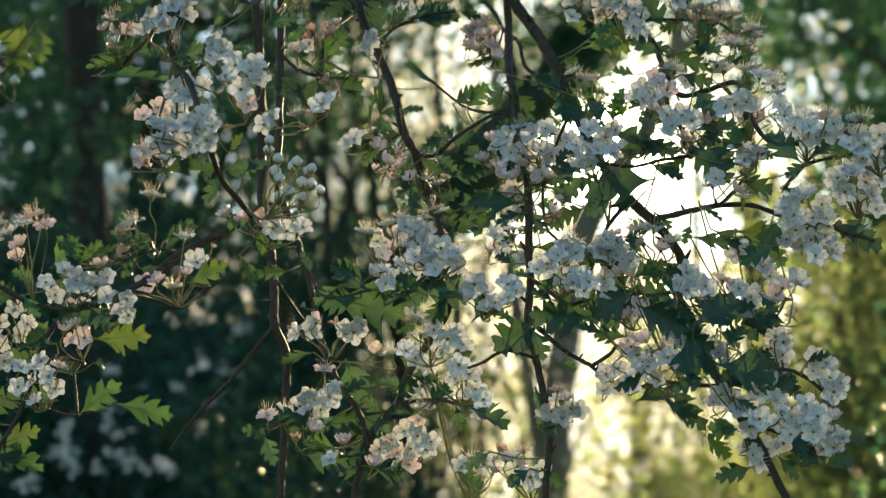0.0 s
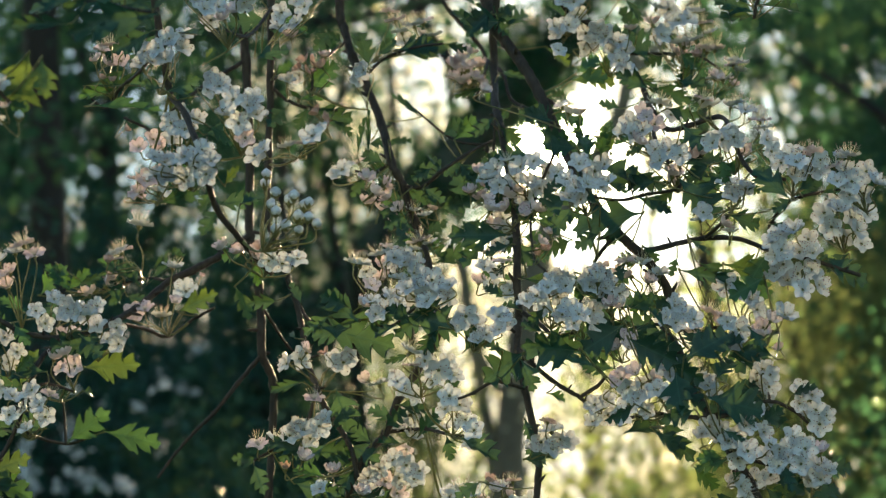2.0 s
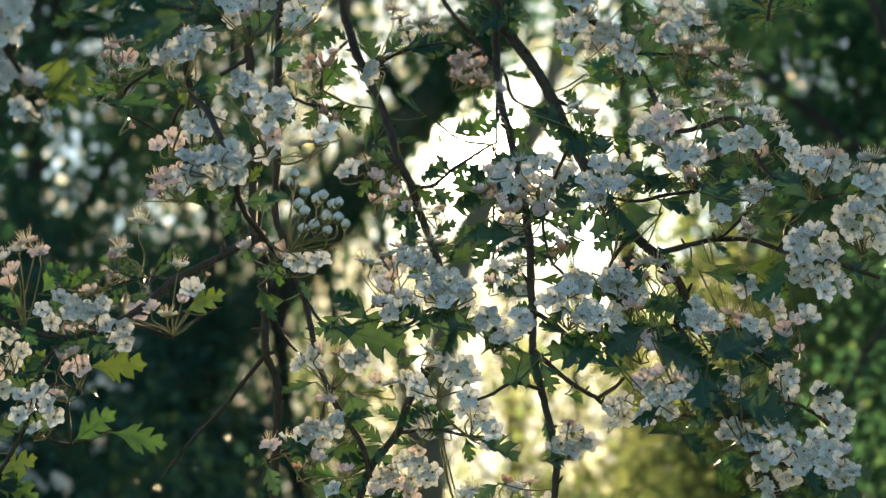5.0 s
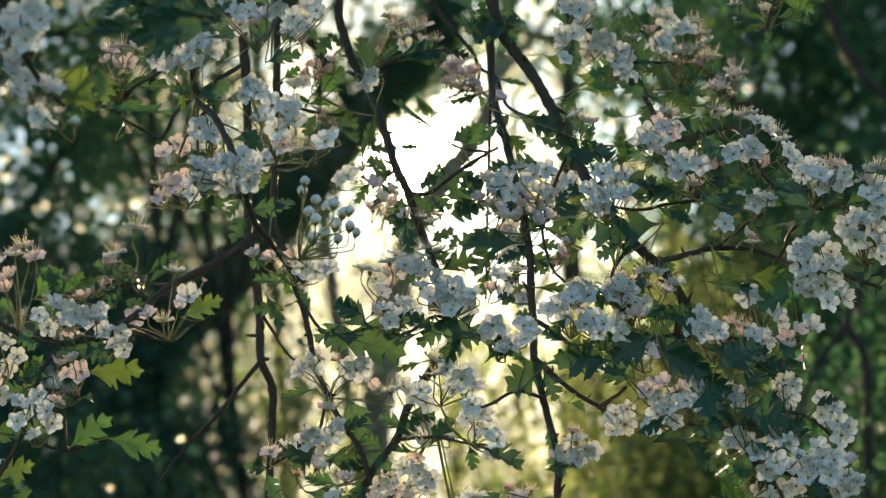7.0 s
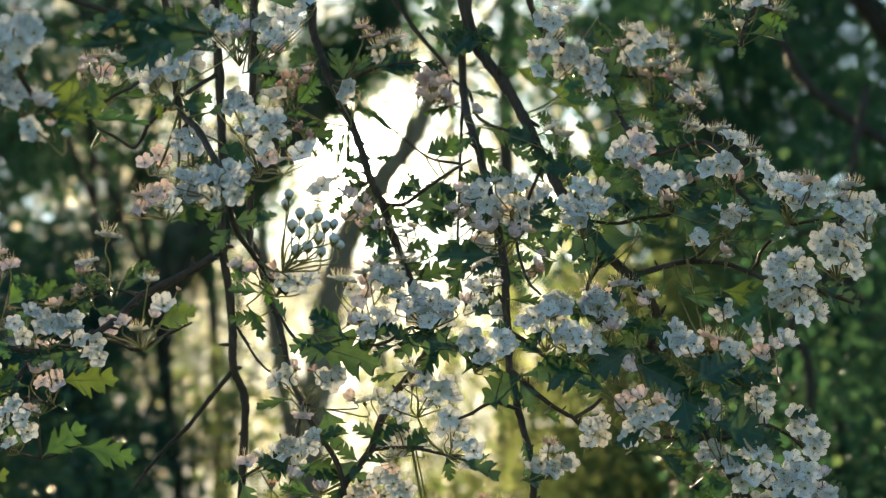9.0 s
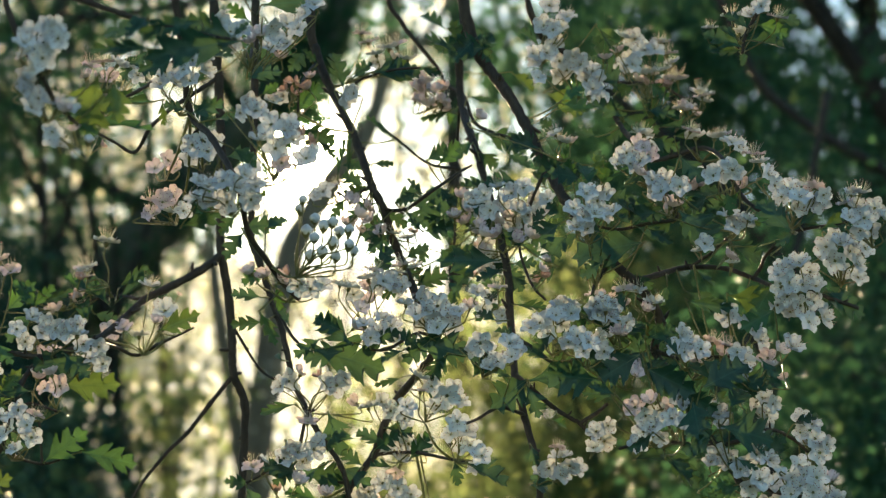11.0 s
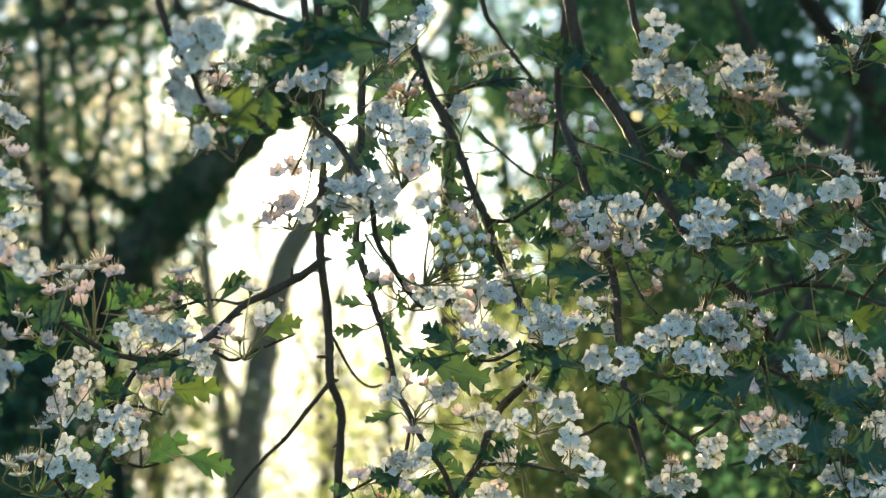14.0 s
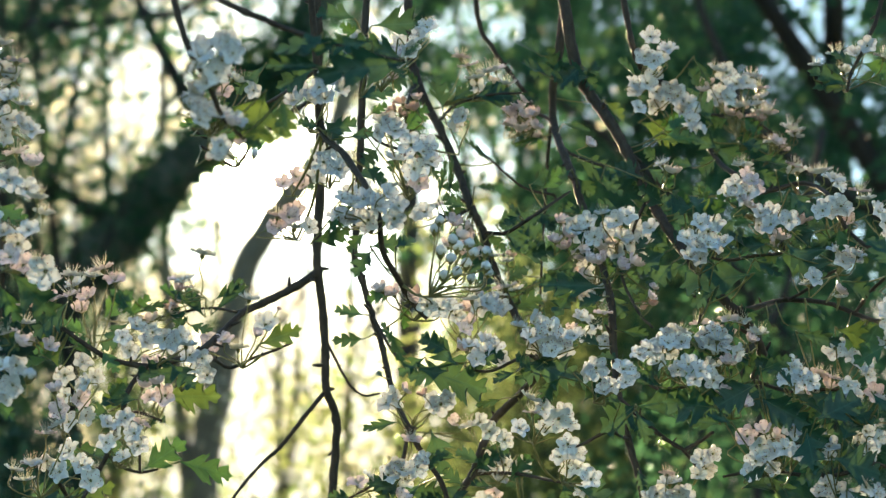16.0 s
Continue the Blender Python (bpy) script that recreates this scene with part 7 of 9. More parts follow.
cluster(right, (0.1676, -0.1400, 1.5519), (0.1639, -0.1500, 1.5424), [(-12, -17, 17, 14.5, 'f'), (-6, -20, 18, 13.9, 'f'), (-10, -24, 9, 13.8, 'f'), (2, -9, 16, 13.5, 'f'), (-11, -2, 14, 12.4, 'f'), (-0, -2, 8, 13.0, 'f'), (4, -13, 9, 12.9, 'f'), (10, -8, 18, 13.0, 'f'), (8, -2, 4, 12.4, 'f'), (-6, -4, 24, 12.4, 'f'), (2, -10, 22, 11.2, 'f')])
cluster(right, (0.1709, -0.1830, 1.5646), (0.1734, -0.1700, 1.5819), [(-10, -14, 24, 12.4, 'u'), (-12, -12, 17, 14.0, 'f'), (-10, -20, 11, 13.9, 'f'), (-17, -20, 11, 11.8, 'f'), (-1, -8, 18, 13.0, 'f'), (-1, -0, 9, 12.6, 'f'), (-13, -11, 24, 10.8, 'u'), (-17, -14, 19, 10.8, 'u'), (2, -16, 11, 12.4, 'f'), (-10, -13, 6, 11.8, 'f')])
cluster(right, (0.1434, -0.1380, 1.5801), (0.1429, -0.1400, 1.5783), [(-13, -5, 27, 14.7, 'f'), (-12, -13, 20, 12.9, 'f'), (-1, -1, 20, 14.7, 'f'), (-1, -20, 13, 14.5, 'f'), (-3, -16, 8, 12.3, 'f'), (9, -11, 19, 12.9, 'u'), (11, -14, 12, 14.0, 'f'), (9, -4, 12, 13.6, 'f'), (-6, -4, 16, 12.4, 'f'), (7, -2, 22, 11.3, 'u'), (4, -9, 10, 11.8, 'f'), (10, -23, 14, 11.1, 'f')])
cluster(right, (0.1148, -0.1260, 1.5760), (0.1203, -0.1200, 1.5814), [(-3, -10, 11, 13.5, 'f'), (4, -11, 7, 14.6, 'f'), (-1, -12, 5, 12.4, 'f'), (5, -17, 8, 10.1, 'f'), (-15, -7, -3, 12.4, 'f'), (-16, -2, -6, 10.7, 'u'), (-7, -22, -12, 11.1, 'q'), (-2, -8, -13, 10.1, 'u')])
leaf(right, (0.0313, -0.0421, 1.6380), (0.0116, -0.0417, 1.6424), (0.0318, -0.0375, 1.6354), 'd', 1.00)
leaf(right, (0.0292, -0.0337, 1.6428), (0.0350, -0.0226, 1.6326), (0.0290, -0.0350, 1.6423), 'd', 1.00)
leaf(right, (0.0396, -0.0377, 1.6608), (0.0586, -0.0450, 1.6625), (0.0249, -0.0313, 1.6526), 'y', 1.00)
leaf(right, (0.0354, -0.0333, 1.6367), (0.0193, -0.0409, 1.6458), (0.0318, -0.0375, 1.6354), 'd', 1.00)
leaf(right, (0.0373, -0.0419, 1.6165), (0.0506, -0.0340, 1.6306), (0.0370, -0.0475, 1.6205), 'd', 1.00)
leaf(right, (0.0190, -0.0429, 1.6192), (0.0003, -0.0484, 1.6179), (0.0284, -0.0431, 1.6148), 'd', 1.00)
leaf(right, (0.0276, -0.0328, 1.6088), (0.0149, -0.0222, 1.5950), (0.0272, -0.0437, 1.6121), 'd', 1.00)
leaf(right, (0.0310, -0.0429, 1.5918), (0.0434, -0.0455, 1.5982), (0.0214, -0.0475, 1.5955), 'd', 1.00)
leaf(right, (0.0399, -0.0435, 1.5735), (0.0253, -0.0523, 1.5660), (0.0181, -0.0500, 1.5844), 'd', 1.00)
leaf(right, (0.0340, -0.0440, 1.6161), (0.0277, -0.0325, 1.6275), (0.0297, -0.0425, 1.6176), 'd', 1.00)
leaf(right, (-0.0086, -0.0467, 1.6058), (0.0029, -0.0532, 1.6003), (0.0214, -0.0475, 1.5955), 'd', 1.00)
leaf(right, (-0.0055, -0.0448, 1.5728), (-0.0182, -0.0549, 1.5591), (0.0181, -0.0500, 1.5844), 'd', 1.00)
leaf(right, (0.0131, -0.0396, 1.5768), (0.0030, -0.0337, 1.5684), (0.0181, -0.0500, 1.5844), 'd', 1.00)
leaf(right, (0.0197, -0.0346, 1.5869), (0.0322, -0.0314, 1.5814), (0.0198, -0.0488, 1.5899), 'd', 1.00)
leaf(right, (0.0106, -0.0349, 1.5898), (-0.0026, -0.0468, 1.5937), (0.0198, -0.0488, 1.5899), 'd', 1.00)
leaf(right, (0.0716, -0.1215, 1.5748), (0.0370, -0.1104, 1.5705), (0.0543, -0.0944, 1.5616), 'd', 1.25)
leaf(right, (0.0497, -0.1249, 1.5641), (0.0372, -0.1305, 1.5561), (0.0470, -0.1075, 1.5488), 'd', 1.00)
leaf(right, (0.0894, -0.1183, 1.5928), (0.1072, -0.1238, 1.5740), (0.1202, -0.1175, 1.5813), 'd', 1.40)
leaf(right, (0.0732, -0.1173, 1.5833), (0.0849, -0.1281, 1.5736), (0.0679, -0.0881, 1.5636), 'd', 0.60)
leaf(right, (0.0476, -0.1222, 1.5973), (0.0749, -0.1112, 1.5953), (0.0502, -0.0800, 1.5858), 'd', 1.00)
leaf(right, (0.0785, -0.1237, 1.5903), (0.0629, -0.1140, 1.5904), (0.1203, -0.1200, 1.5814), 'd', 1.00)
leaf(right, (0.0636, -0.1232, 1.5194), (0.0448, -0.1113, 1.5030), (0.0581, -0.1125, 1.5107), 'd', 1.20)
leaf(right, (0.0575, -0.1152, 1.4977), (0.0413, -0.1117, 1.4993), (0.0545, -0.1175, 1.5073), 'd', 1.00)
leaf(right, (0.0760, -0.1237, 1.5110), (0.0907, -0.1344, 1.4920), (0.0581, -0.1125, 1.5107), 'd', 1.20)
leaf(right, (0.0594, -0.1138, 1.5289), (0.0441, -0.1216, 1.5166), (0.0617, -0.1075, 1.5141), 'd', 1.00)
leaf(right, (0.0610, -0.1230, 1.5391), (0.0594, -0.1152, 1.5486), (0.0433, -0.1138, 1.5394), 'd', 1.00)
leaf(right, (0.0457, -0.1120, 1.5460), (0.0399, -0.1228, 1.5332), (0.0459, -0.1100, 1.5463), 'g', 1.00)
leaf(right, (0.0740, -0.1106, 1.5209), (0.0684, -0.1098, 1.5124), (0.0653, -0.1025, 1.5175), 'd', 1.00)
leaf(right, (0.0352, -0.1199, 1.6047), (0.0313, -0.1293, 1.6149), (0.0502, -0.0800, 1.5858), 'g', 1.00)
leaf(right, (0.0437, -0.1198, 1.6034), (0.0439, -0.1081, 1.6187), (0.0502, -0.0800, 1.5858), 'g', 1.00)
leaf(right, (0.0506, -0.1215, 1.6032), (0.0523, -0.1304, 1.6144), (0.0502, -0.0800, 1.5858), 'g', 1.00)
leaf(right, (0.0390, -0.1237, 1.6069), (0.0210, -0.1326, 1.6078), (0.0502, -0.0800, 1.5858), 'd', 1.00)
leaf(right, (0.0906, -0.1204, 1.5996), (0.1126, -0.1104, 1.6047), (0.1203, -0.1200, 1.5814), 'd', 1.00)
leaf(right, (0.0499, -0.1248, 1.5783), (0.0377, -0.1322, 1.5826), (0.0497, -0.1013, 1.5551), 'd', 1.00)
leaf(right, (0.1056, -0.1430, 1.4818), (0.1376, -0.1310, 1.4741), (0.0986, -0.1425, 1.4750), 'd', 1.30)
leaf(right, (0.0739, -0.1423, 1.4721), (0.0912, -0.1484, 1.4509), (0.0745, -0.1425, 1.4731), 'd', 0.75)
leaf(right, (0.0586, -0.1523, 1.4632), (0.0781, -0.1415, 1.4694), (0.0715, -0.1400, 1.4736), 'd', 1.00)
leaf(right, (0.0908, -0.1502, 1.4482), (0.1035, -0.1454, 1.4369), (0.1038, -0.1575, 1.4618), 'g', 1.00)
leaf(right, (0.1479, -0.1530, 1.4408), (0.1342, -0.1645, 1.4323), (0.1481, -0.1750, 1.4425), 'd', 1.00)
leaf(right, (0.1561, -0.1525, 1.5478), (0.1768, -0.1465, 1.5366), (0.1545, -0.1500, 1.5455), 'd', 1.00)
leaf(right, (0.1076, -0.1455, 1.5455), (0.1335, -0.1438, 1.5412), (0.1132, -0.1350, 1.5157), 'y', 1.20)
leaf(right, (0.0859, -0.1506, 1.5418), (0.1100, -0.1497, 1.5383), (0.1045, -0.1300, 1.5162), 'd', 0.60)
leaf(right, (0.0923, -0.1509, 1.5138), (0.1054, -0.1501, 1.5003), (0.1045, -0.1300, 1.5162), 'd', 1.00)
leaf(right, (0.0905, -0.1447, 1.5034), (0.0780, -0.1519, 1.4890), (0.1045, -0.1300, 1.5162), 'd', 1.00)
leaf(right, (0.0979, -0.1485, 1.4976), (0.1108, -0.1381, 1.4905), (0.0973, -0.1350, 1.4797), 'd', 1.00)
leaf(right, (0.0847, -0.1444, 1.4870), (0.0969, -0.1521, 1.4756), (0.0806, -0.1475, 1.4721), 'd', 1.00)
leaf(right, (0.0934, -0.1426, 1.4899), (0.0863, -0.1344, 1.4768), (0.0973, -0.1350, 1.4797), 'd', 1.00)
leaf(right, (0.1104, -0.1553, 1.5025), (0.1256, -0.1609, 1.4994), (0.1249, -0.1425, 1.5143), 'd', 1.00)
leaf(right, (0.1023, -0.1548, 1.5025), (0.1139, -0.1655, 1.5069), (0.1132, -0.1350, 1.5157), 'd', 1.00)
leaf(right, (0.1291, -0.1423, 1.4765), (0.1366, -0.1445, 1.4655), (0.1280, -0.1412, 1.4788), 'd', 1.00)
leaf(right, (0.1149, -0.1440, 1.4736), (0.0994, -0.1533, 1.4755), (0.1181, -0.1487, 1.4751), 'd', 1.00)
leaf(right, (0.0990, -0.1578, 1.4995), (0.0899, -0.1489, 1.5140), (0.0986, -0.1425, 1.4750), 'd', 1.00)
leaf(right, (0.1120, -0.1453, 1.4817), (0.1256, -0.1335, 1.4882), (0.1144, -0.1500, 1.4740), 'd', 1.00)
leaf(right, (0.0846, -0.1470, 1.5086), (0.0736, -0.1464, 1.5004), (0.1045, -0.1300, 1.5162), 'd', 1.00)
leaf(right, (0.1395, -0.1457, 1.4818), (0.1484, -0.1555, 1.4865), (0.1379, -0.1400, 1.4764), 'd', 1.00)
leaf(right, (0.1273, -0.1494, 1.4651), (0.1162, -0.1508, 1.4704), (0.1214, -0.1462, 1.4764), 'd', 1.00)
leaf(right, (0.1394, -0.1557, 1.5756), (0.1231, -0.1532, 1.5917), (0.1455, -0.1412, 1.5787), 'd', 1.00)
leaf(right, (0.1406, -0.1528, 1.5770), (0.1316, -0.1527, 1.5705), (0.1455, -0.1412, 1.5787), 'd', 1.00)
leaf(right, (0.1542, -0.1520, 1.5784), (0.1658, -0.1564, 1.5856), (0.1556, -0.1462, 1.5804), 'y', 0.80)
leaf(right, (0.1067, -0.1523, 1.5967), (0.1089, -0.1498, 1.5846), (0.1203, -0.1200, 1.5814), 'g', 1.00)
leaf(right, (0.1162, -0.1423, 1.5987), (0.1083, -0.1318, 1.5920), (0.1203, -0.1200, 1.5814), 'g', 1.00)
leaf(right, (0.1497, -0.1442, 1.5483), (0.1374, -0.1362, 1.5437), (0.1469, -0.1475, 1.5481), 'd', 1.00)
leaf(right, (0.1503, -0.1534, 1.5470), (0.1669, -0.1420, 1.5432), (0.1514, -0.1500, 1.5465), 'd', 1.00)
leaf(right, (0.1282, -0.1537, 1.5495), (0.1177, -0.1627, 1.5344), (0.1454, -0.1450, 1.5487), 'y', 1.00)
leaf(right, (0.1436, -0.1500, 1.5808), (0.1562, -0.1444, 1.5876), (0.1480, -0.1425, 1.5791), 'd', 1.00)
leaf(right, (0.1681, -0.1525, 1.5807), (0.1800, -0.1491, 1.5758), (0.1657, -0.1550, 1.5817), 'd', 1.00)
leaf(right, (0.1093, -0.1535, 1.5687), (0.1253, -0.1423, 1.5651), (0.1419, -0.1375, 1.5773), 'd', 1.00)
leaf(right, (0.1291, -0.1508, 1.5652), (0.1400, -0.1513, 1.5583), (0.1429, -0.1400, 1.5783), 'd', 1.00)
leaf(right, (0.1000, -0.1495, 1.4704), (0.1129, -0.1405, 1.4766), (0.0999, -0.1500, 1.4703), 'd', 1.00)
leaf(right, (0.1699, -0.1422, 1.5516), (0.1586, -0.1415, 1.5432), (0.1670, -0.1500, 1.5414), 'd', 1.00)
leaf(right, (0.0902, -0.1509, 1.5578), (0.1017, -0.1481, 1.5500), (0.1045, -0.1300, 1.5162), 'd', 0.60)
leaf(right, (0.1264, -0.1769, 1.4449), (0.1390, -0.1787, 1.4344), (0.1287, -0.1725, 1.4465), 'd', 1.00)
leaf(right, (0.1183, -0.1644, 1.4455), (0.1061, -0.1578, 1.4431), (0.1188, -0.1687, 1.4492), 'g', 1.00)
leaf(right, (0.1343, -0.1771, 1.4423), (0.1279, -0.1685, 1.4321), (0.1348, -0.1750, 1.4450), 'd', 1.00)
leaf(right, (0.1302, -0.1719, 1.4478), (0.1462, -0.1603, 1.4431), (0.1302, -0.1731, 1.4461), 'd', 1.00)
leaf(right, (0.1034, -0.1721, 1.4503), (0.0915, -0.1790, 1.4499), (0.1088, -0.1656, 1.4513), 'g', 1.00)
leaf(right, (0.1496, -0.1692, 1.4480), (0.1654, -0.1600, 1.4459), (0.1481, -0.1750, 1.4425), 'd', 1.00)
leaf(right, (0.1434, -0.1711, 1.4321), (0.1591, -0.1623, 1.4378), (0.1448, -0.1750, 1.4431), 'd', 1.00)
leaf(right, (0.1073, -0.1666, 1.4533), (0.1014, -0.1699, 1.4610), (0.1076, -0.1650, 1.4533), 'd', 1.00)
leaf(right, (0.1217, -0.1732, 1.4372), (0.1321, -0.1731, 1.4267), (0.1186, -0.1700, 1.4337), 'd', 1.00)
leaf(right, (0.1112, -0.1716, 1.4319), (0.0945, -0.1747, 1.4265), (0.1186, -0.1700, 1.4337), 'd', 1.00)
leaf(right, (0.0573, -0.1826, 1.5121), (0.0384, -0.1736, 1.5001), (0.0806, -0.1475, 1.4721), 'd', 1.20)
leaf(right, (0.0371, -0.1836, 1.4991), (0.0098, -0.1921, 1.5001), (0.0715, -0.1400, 1.4736), 'd', 1.10)
leaf(right, (0.0433, -0.1895, 1.4912), (0.0298, -0.1926, 1.4950), (0.0775, -0.1450, 1.4726), 'd', 0.90)
leaf(right, (0.0584, -0.1832, 1.5051), (0.0793, -0.1918, 1.4928), (0.0821, -0.1487, 1.4718), 'd', 1.10)
leaf(right, (0.0833, -0.1917, 1.4947), (0.1037, -0.1960, 1.5057), (0.0836, -0.1500, 1.4716), 'd', 1.30)
leaf(right, (0.0798, -0.1885, 1.4897), (0.0807, -0.1998, 1.4698), (0.0836, -0.1500, 1.4716), 'd', 1.20)
leaf(right, (0.0936, -0.1844, 1.4779), (0.1222, -0.1743, 1.4725), (0.1047, -0.1594, 1.4597), 'd', 1.20)
leaf(right, (0.0683, -0.1845, 1.4638), (0.0830, -0.1788, 1.4504), (0.0836, -0.1500, 1.4716), 'd', 0.80)
leaf(right, (0.1051, -0.1797, 1.4494), (0.0901, -0.1716, 1.4455), (0.1099, -0.1663, 1.4493), 'g', 0.90)
leaf(right, (0.1231, -0.1784, 1.5346), (0.1065, -0.1798, 1.5246), (0.1337, -0.1500, 1.5115), 'g', 1.10)
leaf(right, (0.0587, -0.1821, 1.5185), (0.0706, -0.1912, 1.5236), (0.0806, -0.1475, 1.4721), 'd', 1.00)
leaf(right, (0.0776, -0.1789, 1.4940), (0.0929, -0.1818, 1.4852), (0.0836, -0.1500, 1.4716), 'd', 1.10)
leaf(right, (0.0988, -0.1854, 1.4857), (0.1076, -0.1760, 1.4978), (0.1038, -0.1575, 1.4618), 'd', 1.00)
leaf(right, (0.1281, -0.1884, 1.4475), (0.1319, -0.1959, 1.4342), (0.1333, -0.1744, 1.4454), 'd', 0.90)
leaf(right, (0.0763, -0.1798, 1.5104), (0.0688, -0.1775, 1.5200), (0.0836, -0.1500, 1.4716), 'd', 0.80)
leaf(right, (0.0882, -0.1916, 1.4712), (0.0730, -0.2030, 1.4652), (0.1066, -0.1631, 1.4555), 'd', 0.90)
leaf(right, (0.0613, -0.1874, 1.4740), (0.0490, -0.1992, 1.4653), (0.0836, -0.1500, 1.4716), 'd', 0.80)
leaf(right, (0.1151, -0.1797, 1.5108), (0.1213, -0.1873, 1.4994), (0.1337, -0.1500, 1.5115), 'd', 0.80)
leaf(right, (0.1262, -0.1886, 1.4954), (0.1152, -0.1913, 1.5003), (0.1337, -0.1500, 1.5115), 'd', 0.70)
leaf(right, (0.1012, -0.1848, 1.4627), (0.1113, -0.1864, 1.4574), (0.1076, -0.1650, 1.4533), 'd', 0.60)

high = bough('hawthorn branch of pale blossom seen against dark trees', (0.0178, 0.0000, 1.8328))
stem(high, 'stem', 2.4, 1.2, [(0.0178, 0.0000, 1.8328), (0.0240, 0.0000, 1.7699), (0.0318, 0.0000, 1.7274), (0.0408, 0.0100, 1.7139), (0.0580, 0.0200, 1.7052), (0.0722, 0.0300, 1.6930), (0.0819, 0.0300, 1.6799), (0.0852, 0.0000, 1.6580), (0.0850, -0.0350, 1.6443), (0.0910, -0.0500, 1.6320), (0.1032, -0.0500, 1.6343), (0.1167, -0.0600, 1.6367), (0.1178, -0.1000, 1.6229), (0.1207, -0.1200, 1.6030), (0.1263, -0.1400, 1.5894), (0.1392, -0.1450, 1.5873)])
stem(high, 'twig', 1.3, 0.9, [(0.0850, -0.0350, 1.6443), (0.0816, -0.0800, 1.6204), (0.0869, -0.1000, 1.6033), (0.0908, -0.1100, 1.5900), (0.0749, -0.1100, 1.5863), (0.0606, -0.1100, 1.5832), (0.0449, -0.1200, 1.5833)])
stem(high, 'twig', 1.3, 0.8, [(0.0722, 0.0300, 1.6930), (0.1007, 0.0450, 1.6963), (0.1190, 0.0550, 1.6977), (0.1313, 0.0500, 1.6886)])
cluster(high, (0.0811, -0.0910, 1.6079), (0.0849, -0.0925, 1.6097), [(-14, -9, 17, 13.9, 'f'), (-8, -8, 22, 13.4, 'p'), (-8, -14, 12, 14.5, 'f'), (-15, -22, 9, 12.6, 'f'), (-1, -1, 18, 12.3, 'p'), (-18, -7, 13, 11.0, 'f'), (-12, -22, 4, 12.6, 'q'), (-6, -13, 19, 10.4, 'p')])
cluster(high, (0.0910, -0.1000, 1.5888), (0.0898, -0.1075, 1.5933), [(-12, -6, 21, 13.8, 'f'), (-4, -0, 22, 14.5, 'f'), (-1, -22, 15, 13.1, 'f'), (-11, -24, 12, 13.1, 'f'), (7, -12, 18, 11.5, 'p'), (-4, -14, 6, 13.7, 'q'), (-5, -3, 5, 11.6, 'q'), (-12, -4, 15, 11.0, 'f'), (5, -16, 15, 10.9, 'r'), (11, -14, 17, 9.8, 'q')])
cluster(high, (0.0915, -0.0280, 1.6339), (0.0858, -0.0369, 1.6427), [(-3, -10, 14, 14.1, 'u'), (3, -3, 10, 13.0, 'f'), (-7, -19, 13, 11.0, 'u')])
cluster(high, (0.1188, -0.0480, 1.6318), (0.1116, -0.0563, 1.6358), [(-7, -15, 10, 13.9, 'u'), (-11, -22, 12, 12.0, 'u'), (5, -9, 11, 12.2, 'u'), (11, -23, 6, 15.0, 'f'), (20, -2, 8, 14.1, 'f'), (9, -11, 12, 12.1, 'u')])
cluster(high, (0.1186, -0.1080, 1.5965), (0.1204, -0.1175, 1.6055), [(-7, -10, 16, 14.4, 'f'), (-13, -22, 12, 12.5, 'f'), (-2, -18, 16, 13.1, 'f'), (2, -13, 14, 10.3, 'f'), (13, -3, 27, 13.4, 'u'), (14, -11, 21, 12.1, 'u'), (-4, -17, 18, 11.4, 'f'), (-14, -0, 16, 10.4, 'f'), (7, -8, 10, 9.8, 'q')])
cluster(high, (0.1272, 0.0570, 1.6699), (0.1313, 0.0500, 1.6886), [(5, -11, 11, 14.6, 'u'), (12, -19, 19, 17.2, 'u'), (-0, -17, 11, 11.9, 'u'), (11, -2, 11, 10.0, 'q'), (13, -21, 14, 11.9, 'u')])
cluster(high, (0.1158, 0.0670, 1.6888), (0.1190, 0.0550, 1.6977), [(13, -11, 13, 16.1, 'u'), (9, -9, 12, 14.7, 'u'), (3, -15, 7, 11.3, 'r'), (-4, -6, 16, 14.8, 'q'), (-9, -2, 13, 12.8, 'q'), (-17, -3, 21, 15.4, 'f'), (-14, -6, 24, 18.1, 'f'), (-8, -19, 28, 16.6, 'f'), (-3, -23, 28, 14.6, 'f'), (-13, -14, 36, 15.4, 'f'), (-21, -17, 36, 14.0, 'u'), (5, -19, 26, 15.3, 'u'), (-22, -3, 30, 13.4, 'q'), (1, -19, 33, 13.3, 'u'), (-4, -4, 10, 10.7, 'r'), (12, -1, 25, 12.2, 'u')])
cluster(high, (0.0659, 0.0320, 1.6801), (0.0759, 0.0300, 1.6881), [(-3, -21, 18, 16.1, 'f'), (-8, -2, 19, 15.0, 'f'), (5, -14, 16, 14.9, 'f'), (-7, -19, 23, 14.2, 'f'), (4, -20, 4, 14.8, 'f'), (8, -23, -3, 14.1, 'f'), (-14, -12, 22, 14.2, 'f'), (1, -15, 10, 14.2, 'f'), (9, -4, 14, 12.4, 'f'), (-15, -4, 15, 13.0, 'f'), (10, -23, 21, 11.6, 'q')])
